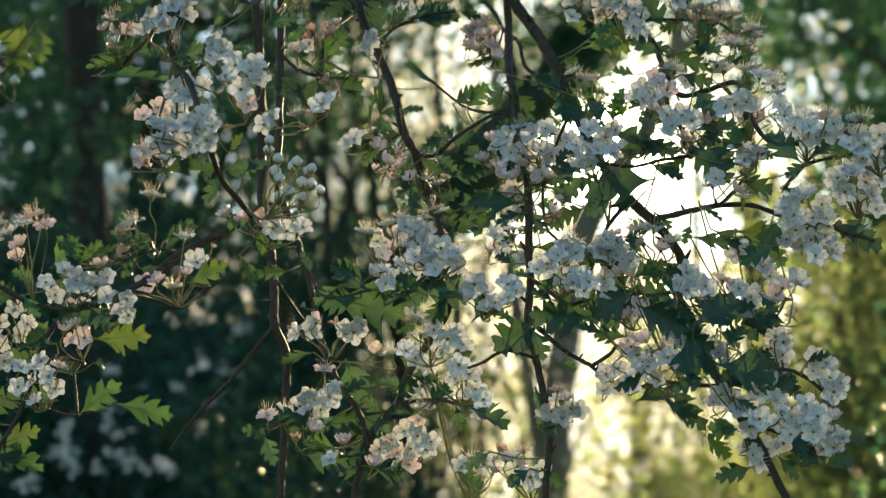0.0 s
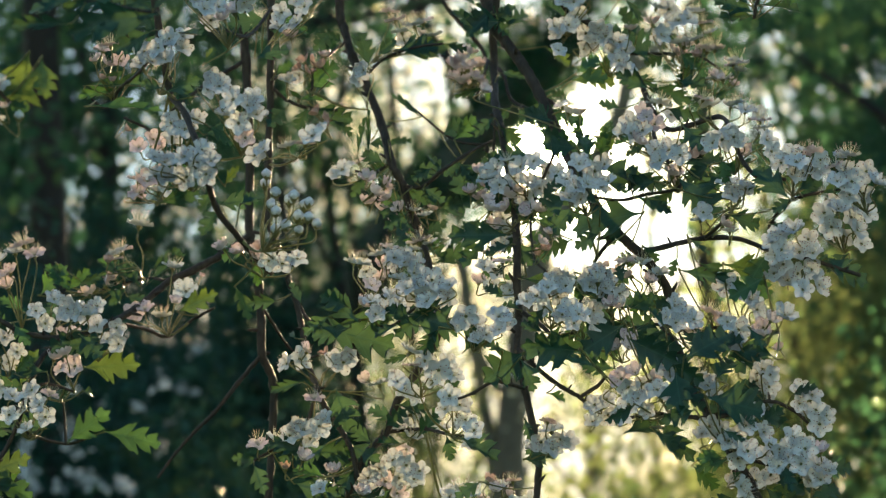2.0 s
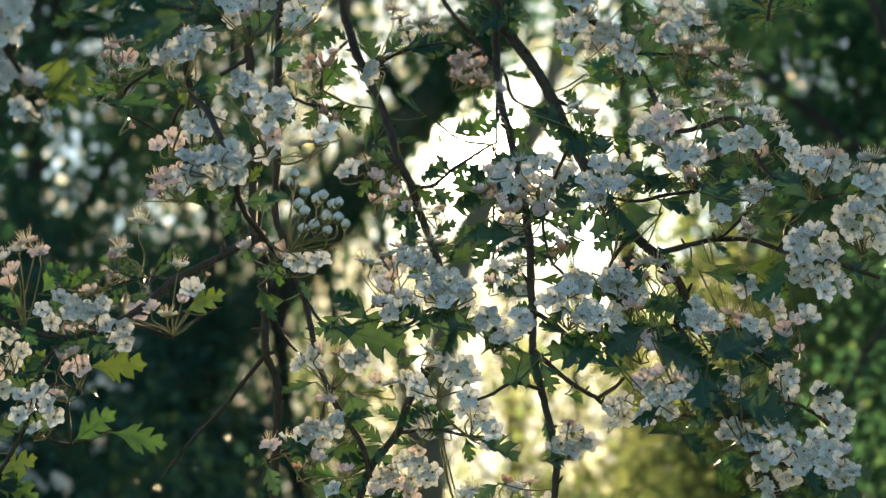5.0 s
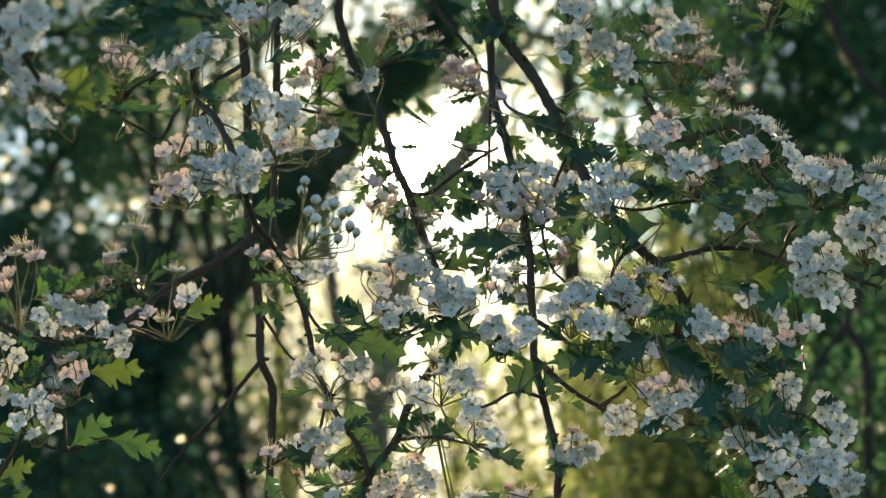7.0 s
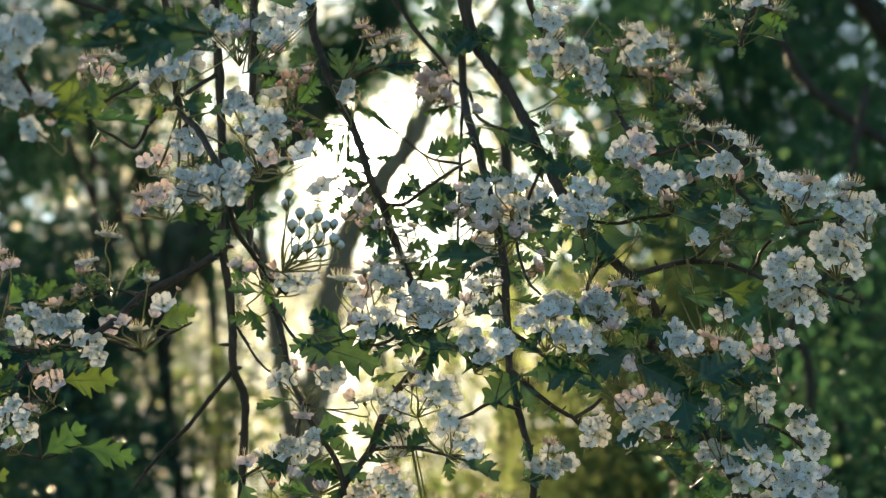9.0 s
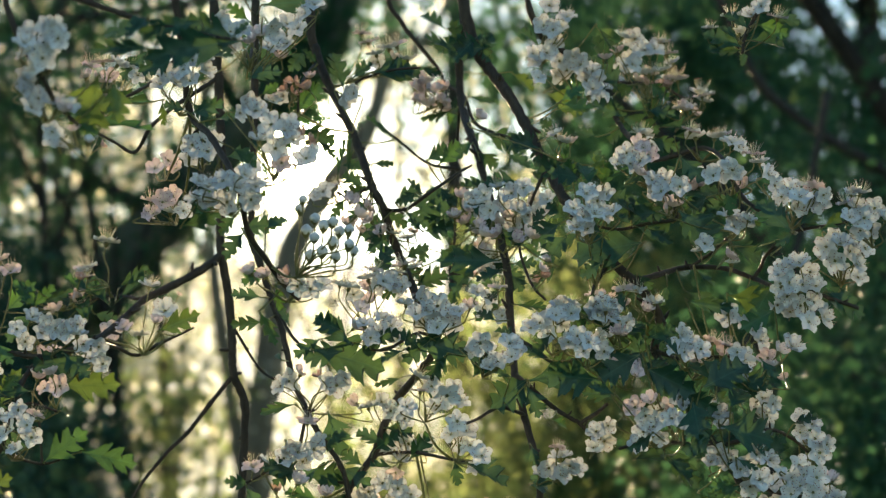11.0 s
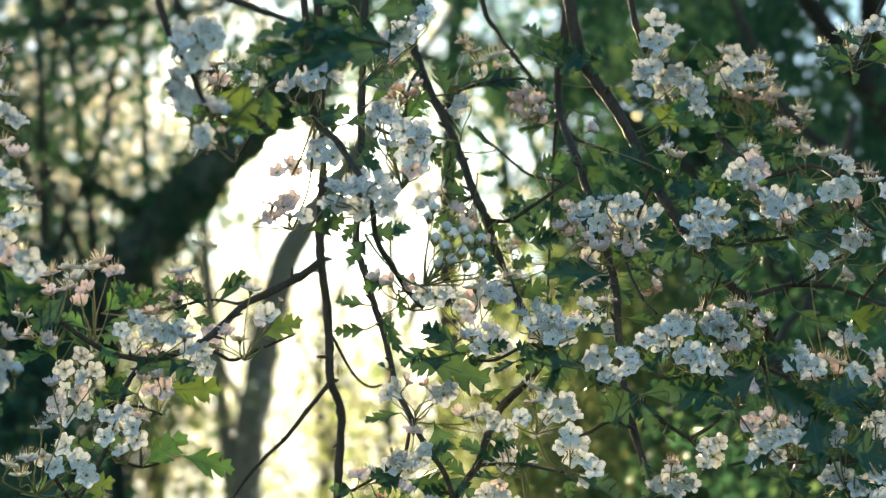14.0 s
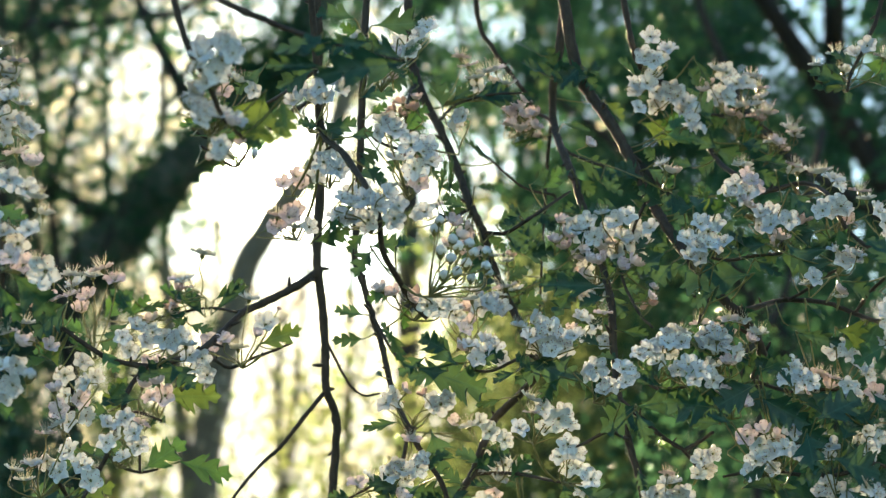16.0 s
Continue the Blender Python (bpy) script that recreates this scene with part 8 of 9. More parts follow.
cluster(high, (0.0409, 0.0120, 1.6980), (0.0473, 0.0138, 1.7106), [(-5, -14, -2, 13.9, 'f'), (-0, -15, 3, 14.0, 'f'), (3, -20, 15, 13.9, 'f'), (-2, -18, 18, 14.6, 'f'), (8, -18, 17, 13.3, 'f'), (6, -7, 11, 12.8, 'f'), (-8, -16, 2, 12.0, 'f'), (-6, -21, -13, 11.3, 'f'), (11, -19, 23, 14.0, 'f'), (2, -13, 31, 14.1, 'f')])
cluster(high, (0.0385, -0.0580, 1.6287), (0.0829, -0.0631, 1.6294), [(-1, -10, 8, 13.1, 'u'), (-5, -18, 10, 10.6, 'u'), (5, -7, 8, 10.2, 'q'), (-46, -19, 18, 10.0, 'q')])
leaf(high, (0.0449, 0.0327, 1.6866), (0.0696, 0.0354, 1.6776), (0.0634, 0.0238, 1.7006), 'y', 1.00)
leaf(high, (0.0779, 0.0248, 1.6787), (0.0933, 0.0308, 1.6720), (0.0823, 0.0263, 1.6772), 'd', 1.00)
leaf(high, (0.0848, 0.0283, 1.6730), (0.1125, 0.0293, 1.6654), (0.0823, 0.0263, 1.6772), 'd', 0.70)
leaf(high, (0.0887, 0.0316, 1.6870), (0.0763, 0.0346, 1.7108), (0.0807, 0.0300, 1.6815), 'd', 1.00)
leaf(high, (0.0820, 0.0291, 1.7029), (0.0725, 0.0184, 1.7166), (0.0794, 0.0338, 1.6938), 'd', 1.00)
leaf(high, (0.1118, 0.0346, 1.6681), (0.1397, 0.0432, 1.6721), (0.1030, 0.0462, 1.6965), 'd', 0.50)
leaf(high, (0.0560, 0.0298, 1.7026), (0.0726, 0.0317, 1.7100), (0.0616, 0.0225, 1.7022), 'd', 1.00)
leaf(high, (0.0977, 0.0263, 1.6909), (0.0861, 0.0359, 1.6880), (0.0900, 0.0394, 1.6951), 'd', 1.00)
leaf(high, (0.0434, 0.0330, 1.7132), (0.0297, 0.0263, 1.7212), (0.0516, 0.0163, 1.7085), 'd', 1.00)
leaf(high, (0.0697, 0.0351, 1.6975), (0.0613, 0.0467, 1.6867), (0.0705, 0.0288, 1.6945), 'g', 1.00)
leaf(high, (0.0911, 0.0275, 1.6696), (0.0830, 0.0394, 1.6588), (0.0827, 0.0225, 1.6744), 'd', 1.00)
leaf(high, (0.1046, 0.0297, 1.6769), (0.1195, 0.0220, 1.6721), (0.0823, 0.0263, 1.6772), 'd', 1.00)
leaf(high, (0.1054, 0.0335, 1.6944), (0.1177, 0.0296, 1.6837), (0.1007, 0.0450, 1.6963), 'g', 1.00)
leaf(high, (0.1152, 0.0337, 1.6879), (0.1055, 0.0357, 1.6749), (0.1076, 0.0487, 1.6968), 'd', 1.00)
leaf(high, (0.0585, 0.0237, 1.7078), (0.0425, 0.0244, 1.7143), (0.0580, 0.0200, 1.7052), 'd', 1.00)
leaf(high, (0.0774, -0.1044, 1.5966), (0.0556, -0.1049, 1.5933), (0.0789, -0.1100, 1.5872), 'd', 1.00)
leaf(high, (0.0924, -0.1094, 1.5959), (0.1086, -0.1007, 1.6035), (0.0898, -0.1075, 1.5933), 'd', 1.00)
leaf(high, (0.1211, -0.1109, 1.6018), (0.1065, -0.1110, 1.5929), (0.1200, -0.1150, 1.6080), 'd', 1.00)
leaf(high, (0.1244, -0.1087, 1.5993), (0.1404, -0.1009, 1.5951), (0.1204, -0.1175, 1.6055), 'd', 1.00)
leaf(high, (0.0919, -0.1148, 1.6210), (0.1014, -0.1245, 1.6076), (0.0869, -0.1000, 1.6033), 'd', 1.00)
leaf(high, (0.0759, -0.1058, 1.6138), (0.0645, -0.1046, 1.6080), (0.0862, -0.0975, 1.6055), 'd', 1.00)
leaf(high, (0.0888, -0.1132, 1.5894), (0.0788, -0.1037, 1.5822), (0.0888, -0.1100, 1.5895), 'd', 1.00)
leaf(high, (0.0705, -0.1038, 1.6170), (0.0590, -0.1029, 1.6141), (0.0849, -0.0925, 1.6097), 'g', 1.00)

tip = bough('small leafy hawthorn shoot with a few blossoms', (0.1615, -0.0800, 1.8075))
stem(tip, 'stem', 1.6, 1.0, [(0.1615, -0.0800, 1.8075), (0.1539, -0.0800, 1.7387), (0.1443, -0.0800, 1.7108), (0.1358, -0.0830, 1.6945), (0.1335, -0.0830, 1.6839)])
cluster(tip, (0.1360, -0.0710, 1.6869), (0.1344, -0.0830, 1.6879), [(-1, -0, 11, 12.2, 'u'), (-6, -4, 19, 13.4, 'u'), (4, -6, 20, 13.4, 'f'), (7, -17, 22, 12.1, 'f'), (14, -24, 14, 13.2, 'u'), (-19, -8, 11, 10.3, 'u')])
leaf(tip, (0.1349, -0.0792, 1.6864), (0.1163, -0.0828, 1.6866), (0.1341, -0.0830, 1.6865), 'd', 1.00)
leaf(tip, (0.1347, -0.0833, 1.6868), (0.1136, -0.0817, 1.6960), (0.1341, -0.0830, 1.6865), 'd', 1.00)
leaf(tip, (0.1364, -0.0870, 1.6905), (0.1584, -0.0823, 1.6906), (0.1349, -0.0830, 1.6905), 'd', 1.00)
leaf(tip, (0.1349, -0.0820, 1.6857), (0.1330, -0.0847, 1.6773), (0.1341, -0.0830, 1.6865), 'd', 0.80)
leaf(tip, (0.1391, -0.0892, 1.6990), (0.1572, -0.0880, 1.6936), (0.1379, -0.0822, 1.6986), 'g', 1.00)
leaf(tip, (0.1307, -0.0859, 1.6907), (0.1229, -0.0805, 1.6996), (0.1347, -0.0830, 1.6892), 'd', 1.00)
leaf(tip, (0.1363, -0.0882, 1.6962), (0.1240, -0.0908, 1.7044), (0.1358, -0.0830, 1.6945), 'd', 1.00)
leaf(tip, (0.1455, -0.0879, 1.7056), (0.1628, -0.0901, 1.6992), (0.1422, -0.0808, 1.7067), 'd', 1.00)

near = bough('hawthorn branch close by, softly out of focus with pale blossom', (-0.2381, -0.3500, 1.7016))
stem(near, 'stem', 2.0, 1.0, [(-0.2381, -0.3500, 1.7016), (-0.2341, -0.3500, 1.6459), (-0.2266, -0.3500, 1.6185), (-0.2173, -0.3500, 1.6027), (-0.2104, -0.3400, 1.5914), (-0.2013, -0.3400, 1.5824)])
stem(near, 'twig', 1.6, 1.0, [(-0.2341, -0.3500, 1.6459), (-0.2037, -0.3600, 1.6299), (-0.1773, -0.3600, 1.6213), (-0.1530, -0.3600, 1.6160), (-0.1398, -0.3600, 1.6140)])
cluster(near, (-0.2137, -0.3430, 1.6021), (-0.2147, -0.3463, 1.5985), [(-7, -10, 13, 12.7, 'f'), (0, -21, 13, 12.1, 'f'), (5, -23, 9, 11.1, 'f'), (-7, -12, 6, 12.2, 'f'), (-1, -19, 2, 12.5, 'f'), (-4, -12, -1, 11.3, 'f'), (3, -20, 14, 11.2, 'f'), (-8, -22, 7, 11.2, 'f'), (1, -11, 9, 10.4, 'f')])
cluster(near, (-0.2150, -0.3280, 1.5848), (-0.2093, -0.3400, 1.5903), [(-9, -2, 13, 12.5, 'f'), (-3, -3, 10, 12.5, 'f'), (3, -12, 7, 11.9, 'f'), (-5, -14, 4, 11.4, 'f'), (7, -22, 1, 10.4, 'q'), (10, -17, 4, 10.0, 'f'), (-8, -16, 15, 10.9, 'f'), (4, -1, -6, 11.5, 'f'), (4, -21, -7, 9.9, 'f'), (6, -1, -8, 9.2, 'f'), (12, -13, -5, 6.8, 'q'), (18, -14, -8, 4.5, 'b')])
leaf(near, (-0.1939, -0.3417, 1.6028), (-0.1984, -0.3357, 1.5811), (-0.2082, -0.3400, 1.5892), 'y', 1.90)
leaf(near, (-0.1875, -0.3494, 1.5988), (-0.1848, -0.3504, 1.5827), (-0.2025, -0.3400, 1.5836), 'y', 1.20)
leaf(near, (-0.2027, -0.3374, 1.5841), (-0.1933, -0.3416, 1.5788), (-0.2025, -0.3400, 1.5836), 'g', 1.00)
leaf(near, (-0.1374, -0.3649, 1.6128), (-0.1741, -0.3679, 1.6057), (-0.1398, -0.3600, 1.6140), 'd', 0.72)
leaf(near, (-0.1399, -0.3591, 1.6153), (-0.1602, -0.3532, 1.6234), (-0.1398, -0.3600, 1.6140), 'd', 0.86)
leaf(near, (-0.1527, -0.3649, 1.6147), (-0.1682, -0.3604, 1.6088), (-0.1530, -0.3600, 1.6160), 'd', 0.72)
leaf(near, (-0.1702, -0.3662, 1.6186), (-0.1926, -0.3589, 1.6179), (-0.1712, -0.3600, 1.6199), 'd', 0.72)
leaf(near, (-0.1719, -0.3689, 1.6078), (-0.1957, -0.3678, 1.6065), (-0.1682, -0.3600, 1.6193), 'd', 0.58)
leaf(near, (-0.1418, -0.3636, 1.6141), (-0.1353, -0.3663, 1.6203), (-0.1414, -0.3600, 1.6142), 'd', 0.72)
leaf(near, (-0.1741, -0.3723, 1.6203), (-0.1817, -0.3802, 1.6092), (-0.1742, -0.3600, 1.6206), 'd', 0.72)
leaf(near, (-0.1485, -0.3628, 1.6142), (-0.1414, -0.3697, 1.6059), (-0.1481, -0.3600, 1.6152), 'd', 0.58)
leaf(near, (-0.1531, -0.3609, 1.6215), (-0.1771, -0.3608, 1.6165), (-0.1530, -0.3600, 1.6160), 'd', 0.72)

side = bough('hawthorn branch close by with soft blue-white blossom and dark leaves', (-0.3298, -0.2500, 1.7369))
stem(side, 'stem', 2.2, 1.2, [(-0.3298, -0.2500, 1.7369), (-0.3239, -0.2500, 1.6831), (-0.3162, -0.2500, 1.6378), (-0.3096, -0.2500, 1.6031), (-0.3048, -0.2500, 1.5710), (-0.2989, -0.2500, 1.5467), (-0.2989, -0.2500, 1.5150), (-0.3003, -0.2500, 1.4811), (-0.2997, -0.2500, 1.4524)])
cluster(side, (-0.3063, -0.2550, 1.6196), (-0.3129, -0.2500, 1.6205), [(1, -12, 13, 13.2, 'u'), (8, 0, 9, 12.7, 'u'), (2, 3, 5, 12.9, 'f'), (7, 3, 2, 13.2, 'f'), (-4, -9, 8, 11.6, 'u')])
cluster(side, (-0.3038, -0.2550, 1.5986), (-0.3090, -0.2500, 1.5991), [(4, -17, 10, 12.5, 'f'), (9, 1, 11, 11.5, 'u'), (3, 0, 4, 13.5, 'f'), (9, -2, 2, 12.1, 'f'), (14, -1, -1, 12.1, 'f'), (3, 0, -3, 12.1, 'f'), (-6, 5, 7, 13.5, 'f')])
cluster(side, (-0.3013, -0.2550, 1.5777), (-0.3060, -0.2500, 1.5791), [(5, 3, 11, 13.3, 'u'), (13, -6, 4, 12.9, 'q'), (4, -17, -5, 13.3, 'f'), (11, -4, -6, 12.2, 'f'), (-6, 0, 5, 12.5, 'f')])
cluster(side, (-0.2977, -0.2550, 1.5582), (-0.3019, -0.2500, 1.5589), [(13, -18, 7, 11.9, 'u'), (15, 4, 4, 11.8, 'u'), (10, -14, -6, 11.8, 'f'), (-1, -4, -6, 12.3, 'f'), (-6, -17, -3, 13.1, 'f')])
cluster(side, (-0.2975, -0.2550, 1.5362), (-0.2989, -0.2500, 1.5388), [(5, -1, 12, 13.4, 'f'), (3, -14, 4, 12.1, 'p'), (8, -5, 2, 12.7, 'p'), (18, -13, -1, 17.5, 'f'), (14, -1, 4, 11.8, 'u')])
cluster(side, (-0.3000, -0.2550, 1.4998), (-0.2994, -0.2500, 1.5023), [(5, 0, 9, 12.8, 'u'), (10, -2, 5, 11.9, 'q'), (5, -19, -7, 11.6, 'f'), (10, 0, -4, 11.9, 'f'), (-2, -4, 1, 12.6, 'u'), (16, -5, -8, 6.5, 'b')])
cluster(side, (-0.2988, -0.2550, 1.4807), (-0.3003, -0.2500, 1.4811), [(5, -11, 2, 12.8, 'f'), (-1, -19, 5, 12.9, 'f'), (9, -18, 5, 12.3, 'f')])
leaf(side, (-0.3029, -0.2540, 1.5650), (-0.2894, -0.2615, 1.5571), (-0.3033, -0.2500, 1.5650), 'g', 1.10)
leaf(side, (-0.2952, -0.2540, 1.5365), (-0.2750, -0.2459, 1.5186), (-0.2989, -0.2500, 1.5388), 'd', 1.10)
leaf(side, (-0.3001, -0.2540, 1.5314), (-0.2898, -0.2519, 1.5152), (-0.2989, -0.2500, 1.5308), 'g', 0.80)
leaf(side, (-0.2988, -0.2540, 1.4796), (-0.2893, -0.2482, 1.4733), (-0.3003, -0.2500, 1.4811), 'g', 1.10)
leaf(side, (-0.3024, -0.2540, 1.5191), (-0.2898, -0.2519, 1.5031), (-0.2989, -0.2500, 1.5189), 'd', 0.90)
leaf(side, (-0.3057, -0.2540, 1.5900), (-0.2968, -0.2526, 1.5928), (-0.3078, -0.2500, 1.5911), 'y', 1.00)
leaf(side, (-0.3063, -0.2540, 1.6186), (-0.3168, -0.2481, 1.6081), (-0.3129, -0.2500, 1.6205), 'd', 1.00)
leaf(side, (-0.3004, -0.2540, 1.5436), (-0.3091, -0.2515, 1.5288), (-0.2989, -0.2500, 1.5427), 'd', 1.20)

# leaves, stalks and blossom against the light
leaf(middle, (-0.0558, 0.0190, 1.6923), (-0.0314, 0.0239, 1.6961), (-0.0551, 0.0250, 1.6913), 'd', 1.20)
leaf(middle, (-0.0296, -0.0277, 1.6326), (-0.0174, -0.0227, 1.6426), (-0.0204, -0.0217, 1.6210), 'd', 1.10)
leaf(hanging, (-0.0048, 0.0940, 1.6889), (-0.0027, 0.0942, 1.6793), (-0.0063, 0.1000, 1.6921), 'g', 1.20)
leaf(hanging, (0.0225, 0.0540, 1.6620), (0.0370, 0.0506, 1.6549), (0.0230, 0.0600, 1.6668), 'd', 1.20)
leaf(right, (0.0407, -0.0527, 1.6216), (0.0261, -0.0598, 1.6285), (0.0368, -0.0467, 1.6214), 'd', 1.20)
leaf(right, (0.0332, -0.0410, 1.6439), (0.0458, -0.0429, 1.6354), (0.0290, -0.0350, 1.6423), 'd', 1.00)
leaf(hanging, (0.0246, 0.0440, 1.6520), (0.0383, 0.0425, 1.6444), (0.0287, 0.0500, 1.6619), 'd', 0.90)
leaf(right, (0.0490, -0.0627, 1.6138), (0.0422, -0.0699, 1.6263), (0.0400, -0.0567, 1.6107), 'd', 1.20)
leaf(right, (0.0594, -0.0693, 1.6144), (0.0554, -0.0766, 1.6280), (0.0426, -0.0633, 1.6036), 'y', 0.90)
leaf(hanging, (0.0070, -0.0560, 1.5740), (-0.0254, -0.0480, 1.5752), (0.0100, -0.0500, 1.5774), 'd', 0.85)
leaf(middle, (-0.0538, -0.0060, 1.5919), (-0.0482, -0.0036, 1.5757), (-0.0459, 0.0000, 1.5948), 'g', 1.30)
leaf(hanging, (0.0124, -0.0610, 1.5722), (0.0245, -0.0652, 1.5718), (0.0101, -0.0550, 1.5725), 'd', 1.00)
leaf(hanging, (0.0100, -0.0610, 1.5703), (0.0177, -0.0620, 1.5574), (0.0101, -0.0550, 1.5725), 'd', 1.20)
leaf(hanging, (0.0076, -0.0660, 1.5678), (-0.0059, -0.0584, 1.5626), (0.0102, -0.0600, 1.5677), 'd', 1.40)
leaf(hanging, (0.0012, 0.0840, 1.5825), (-0.0035, 0.0904, 1.5657), (-0.0008, 0.0900, 1.5815), 'd', 0.90)
leaf(hanging, (0.0117, -0.0743, 1.5482), (0.0299, -0.0688, 1.5477), (0.0100, -0.0683, 1.5492), 'd', 0.60)
leaf(right, (0.0039, -0.0260, 1.6970), (-0.0188, -0.0277, 1.6969), (-0.0002, -0.0200, 1.6969), 'd', 1.30)
leaf(right, (0.0007, -0.0260, 1.6947), (0.0076, -0.0261, 1.7057), (-0.0002, -0.0200, 1.6969), 'd', 1.20)
leaf(hanging, (0.0012, 0.0590, 1.7236), (-0.0153, 0.0618, 1.7177), (0.0009, 0.0650, 1.7256), 'd', 1.10)
leaf(right, (-0.0018, -0.0260, 1.7032), (-0.0155, -0.0330, 1.6881), (-0.0033, -0.0200, 1.7022), 'd', 1.10)
leaf(right, (-0.0005, -0.0260, 1.7017), (0.0065, -0.0251, 1.6900), (-0.0033, -0.0200, 1.7022), 'd', 1.20)
leaf(upper, (-0.0766, -0.0643, 1.5341), (-0.0915, -0.0680, 1.5399), (-0.0743, -0.0583, 1.5280), 'd', 1.20)
leaf(upper, (-0.0759, -0.0627, 1.5240), (-0.0962, -0.0566, 1.5202), (-0.0772, -0.0567, 1.5276), 'd', 1.10)
leaf(middle, (-0.0306, -0.0160, 1.5955), (-0.0141, -0.0230, 1.5972), (-0.0397, -0.0100, 1.6083), 'd', 1.20)
leaf(hanging, (-0.0078, 0.0840, 1.6216), (-0.0203, 0.0869, 1.6150), (0.0001, 0.0900, 1.6204), 'd', 1.20)
leaf(middle, (-0.0309, -0.0227, 1.5727), (-0.0398, -0.0167, 1.5765), (-0.0382, -0.0167, 1.5701), 'g', 0.60)
leaf(hanging, (0.0053, -0.0710, 1.5560), (-0.0040, -0.0754, 1.5493), (0.0101, -0.0650, 1.5566), 'd', 0.90)
leaf(hanging, (0.0023, -0.0770, 1.5389), (-0.0071, -0.0707, 1.5454), (0.0103, -0.0710, 1.5405), 'd', 1.10)
leaf(hanging, (0.0115, -0.0818, 1.5311), (0.0013, -0.0759, 1.5355), (0.0126, -0.0758, 1.5304), 'd', 1.30)
leaf(right, (0.0452, -0.1210, 1.5343), (0.0540, -0.1287, 1.5448), (0.0423, -0.1150, 1.5371), 'g', 1.20)
leaf(right, (0.0440, -0.1210, 1.5342), (0.0463, -0.1177, 1.5484), (0.0423, -0.1150, 1.5371), 'g', 1.20)
leaf(right, (0.0666, -0.0960, 1.5507), (0.0609, -0.1040, 1.5409), (0.0733, -0.0900, 1.5578), 'd', 1.00)
leaf(right, (0.0604, -0.1060, 1.5277), (0.0736, -0.1059, 1.5365), (0.0671, -0.1000, 1.5192), 'd', 1.20)
leaf(right, (0.0632, -0.0910, 1.5734), (0.0556, -0.0920, 1.5643), (0.0611, -0.0850, 1.5704), 'd', 1.20)
leaf(right, (0.1061, -0.0760, 1.5801), (0.1072, -0.0807, 1.6022), (0.1119, -0.0700, 1.5741), 'd', 1.30)
leaf(right, (0.0788, -0.0927, 1.5382), (0.0666, -0.0955, 1.5290), (0.0848, -0.0867, 1.5421), 'g', 1.20)
leaf(right, (0.0372, -0.1177, 1.5460), (0.0401, -0.1128, 1.5323), (0.0447, -0.1117, 1.5432), 'g', 1.00)
leaf(hanging, (0.0261, -0.0932, 1.5344), (0.0199, -0.0961, 1.5253), (0.0193, -0.0872, 1.5242), 'd', 1.30)
leaf(hanging, (0.0340, -0.1193, 1.5116), (0.0530, -0.1249, 1.5192), (0.0350, -0.1133, 1.5155), 'd', 1.20)
leaf(right, (0.0516, -0.1160, 1.5193), (0.0664, -0.1128, 1.5141), (0.0599, -0.1100, 1.5124), 'd', 1.30)
leaf(right, (0.0670, -0.1093, 1.5131), (0.0870, -0.1102, 1.5090), (0.0647, -0.1033, 1.5169), 'd', 1.20)
leaf(right, (0.0937, -0.1067, 1.5281), (0.0786, -0.1019, 1.5328), (0.0908, -0.1007, 1.5193), 'd', 1.10)
leaf(right, (0.0999, -0.1310, 1.4889), (0.0878, -0.1352, 1.4940), (0.0955, -0.1250, 1.4860), 'd', 1.30)
cluster(hanging, (-0.0006, -0.0420, 1.5925), (0.0095, -0.0300, 1.5967), [(-5, -5, 13, 12.1, 'f'), (0, -6, 18, 13.2, 'f'), (2, -16, 8, 12.7, 'f'), (-7, -18, 0, 13.1, 'q'), (5, -7, 3, 13.2, 'q')])
cluster(middle, (-0.0446, -0.0203, 1.5728), (-0.0400, -0.0083, 1.5775), [(-13, -4, -1, 12.4, 'u'), (-4, -12, -6, 12.0, 'f'), (-10, -12, -10, 13.5, 'f'), (2, -8, -10, 13.3, 'f'), (-15, 0, -11, 13.9, 'q')])
cluster(hanging, (-0.0041, 0.0913, 1.6943), (-0.0049, 0.1033, 1.6970), [(-20, -4, 4, 13.3, 'q'), (-14, -6, 7, 11.9, 'q'), (-10, -12, 1, 13.6, 'q'), (-18, -10, -5, 12.9, 'q'), (-12, -14, -8, 13.9, 'q'), (-7, -20, -7, 12.5, 'q')])
cluster(right, (0.0273, -0.0953, 1.5648), (0.0183, -0.0833, 1.5620), [(-7, -12, -3, 9.0, 'q'), (-5, -7, -6, 9.0, 'r'), (-8, -1, -8, 9.0, 'r'), (-1, -2, 3, 9.0, 'q')])
cluster(right, (0.0372, -0.1270, 1.5377), (0.0423, -0.1150, 1.5371), [(-9, 0, 3, 12.3, 'f'), (-5, -4, -1, 12.0, 'f'), (-14, -12, -3, 11.9, 'f'), (-5, -3, 4, 11.7, 'u'), (10, -17, -1, 13.6, 'u'), (6, -15, -3, 12.8, 'f'), (14, -9, -3, 12.7, 'f')])
leaf(right, (0.0475, -0.1260, 1.5237), (0.0508, -0.1323, 1.5442), (0.0388, -0.1200, 1.5279), 'd', 1.30)
leaf(right, (0.0945, -0.0905, 1.5347), (0.0710, -0.0847, 1.5324), (0.0866, -0.0845, 1.5361), 'd', 0.90)
leaf(right, (0.0849, -0.0970, 1.5159), (0.0632, -0.1005, 1.5246), (0.0872, -0.0910, 1.5160), 'd', 0.90)
leaf(right, (0.0641, -0.1060, 1.5225), (0.0472, -0.1068, 1.5147), (0.0671, -0.1000, 1.5192), 'd', 1.40)
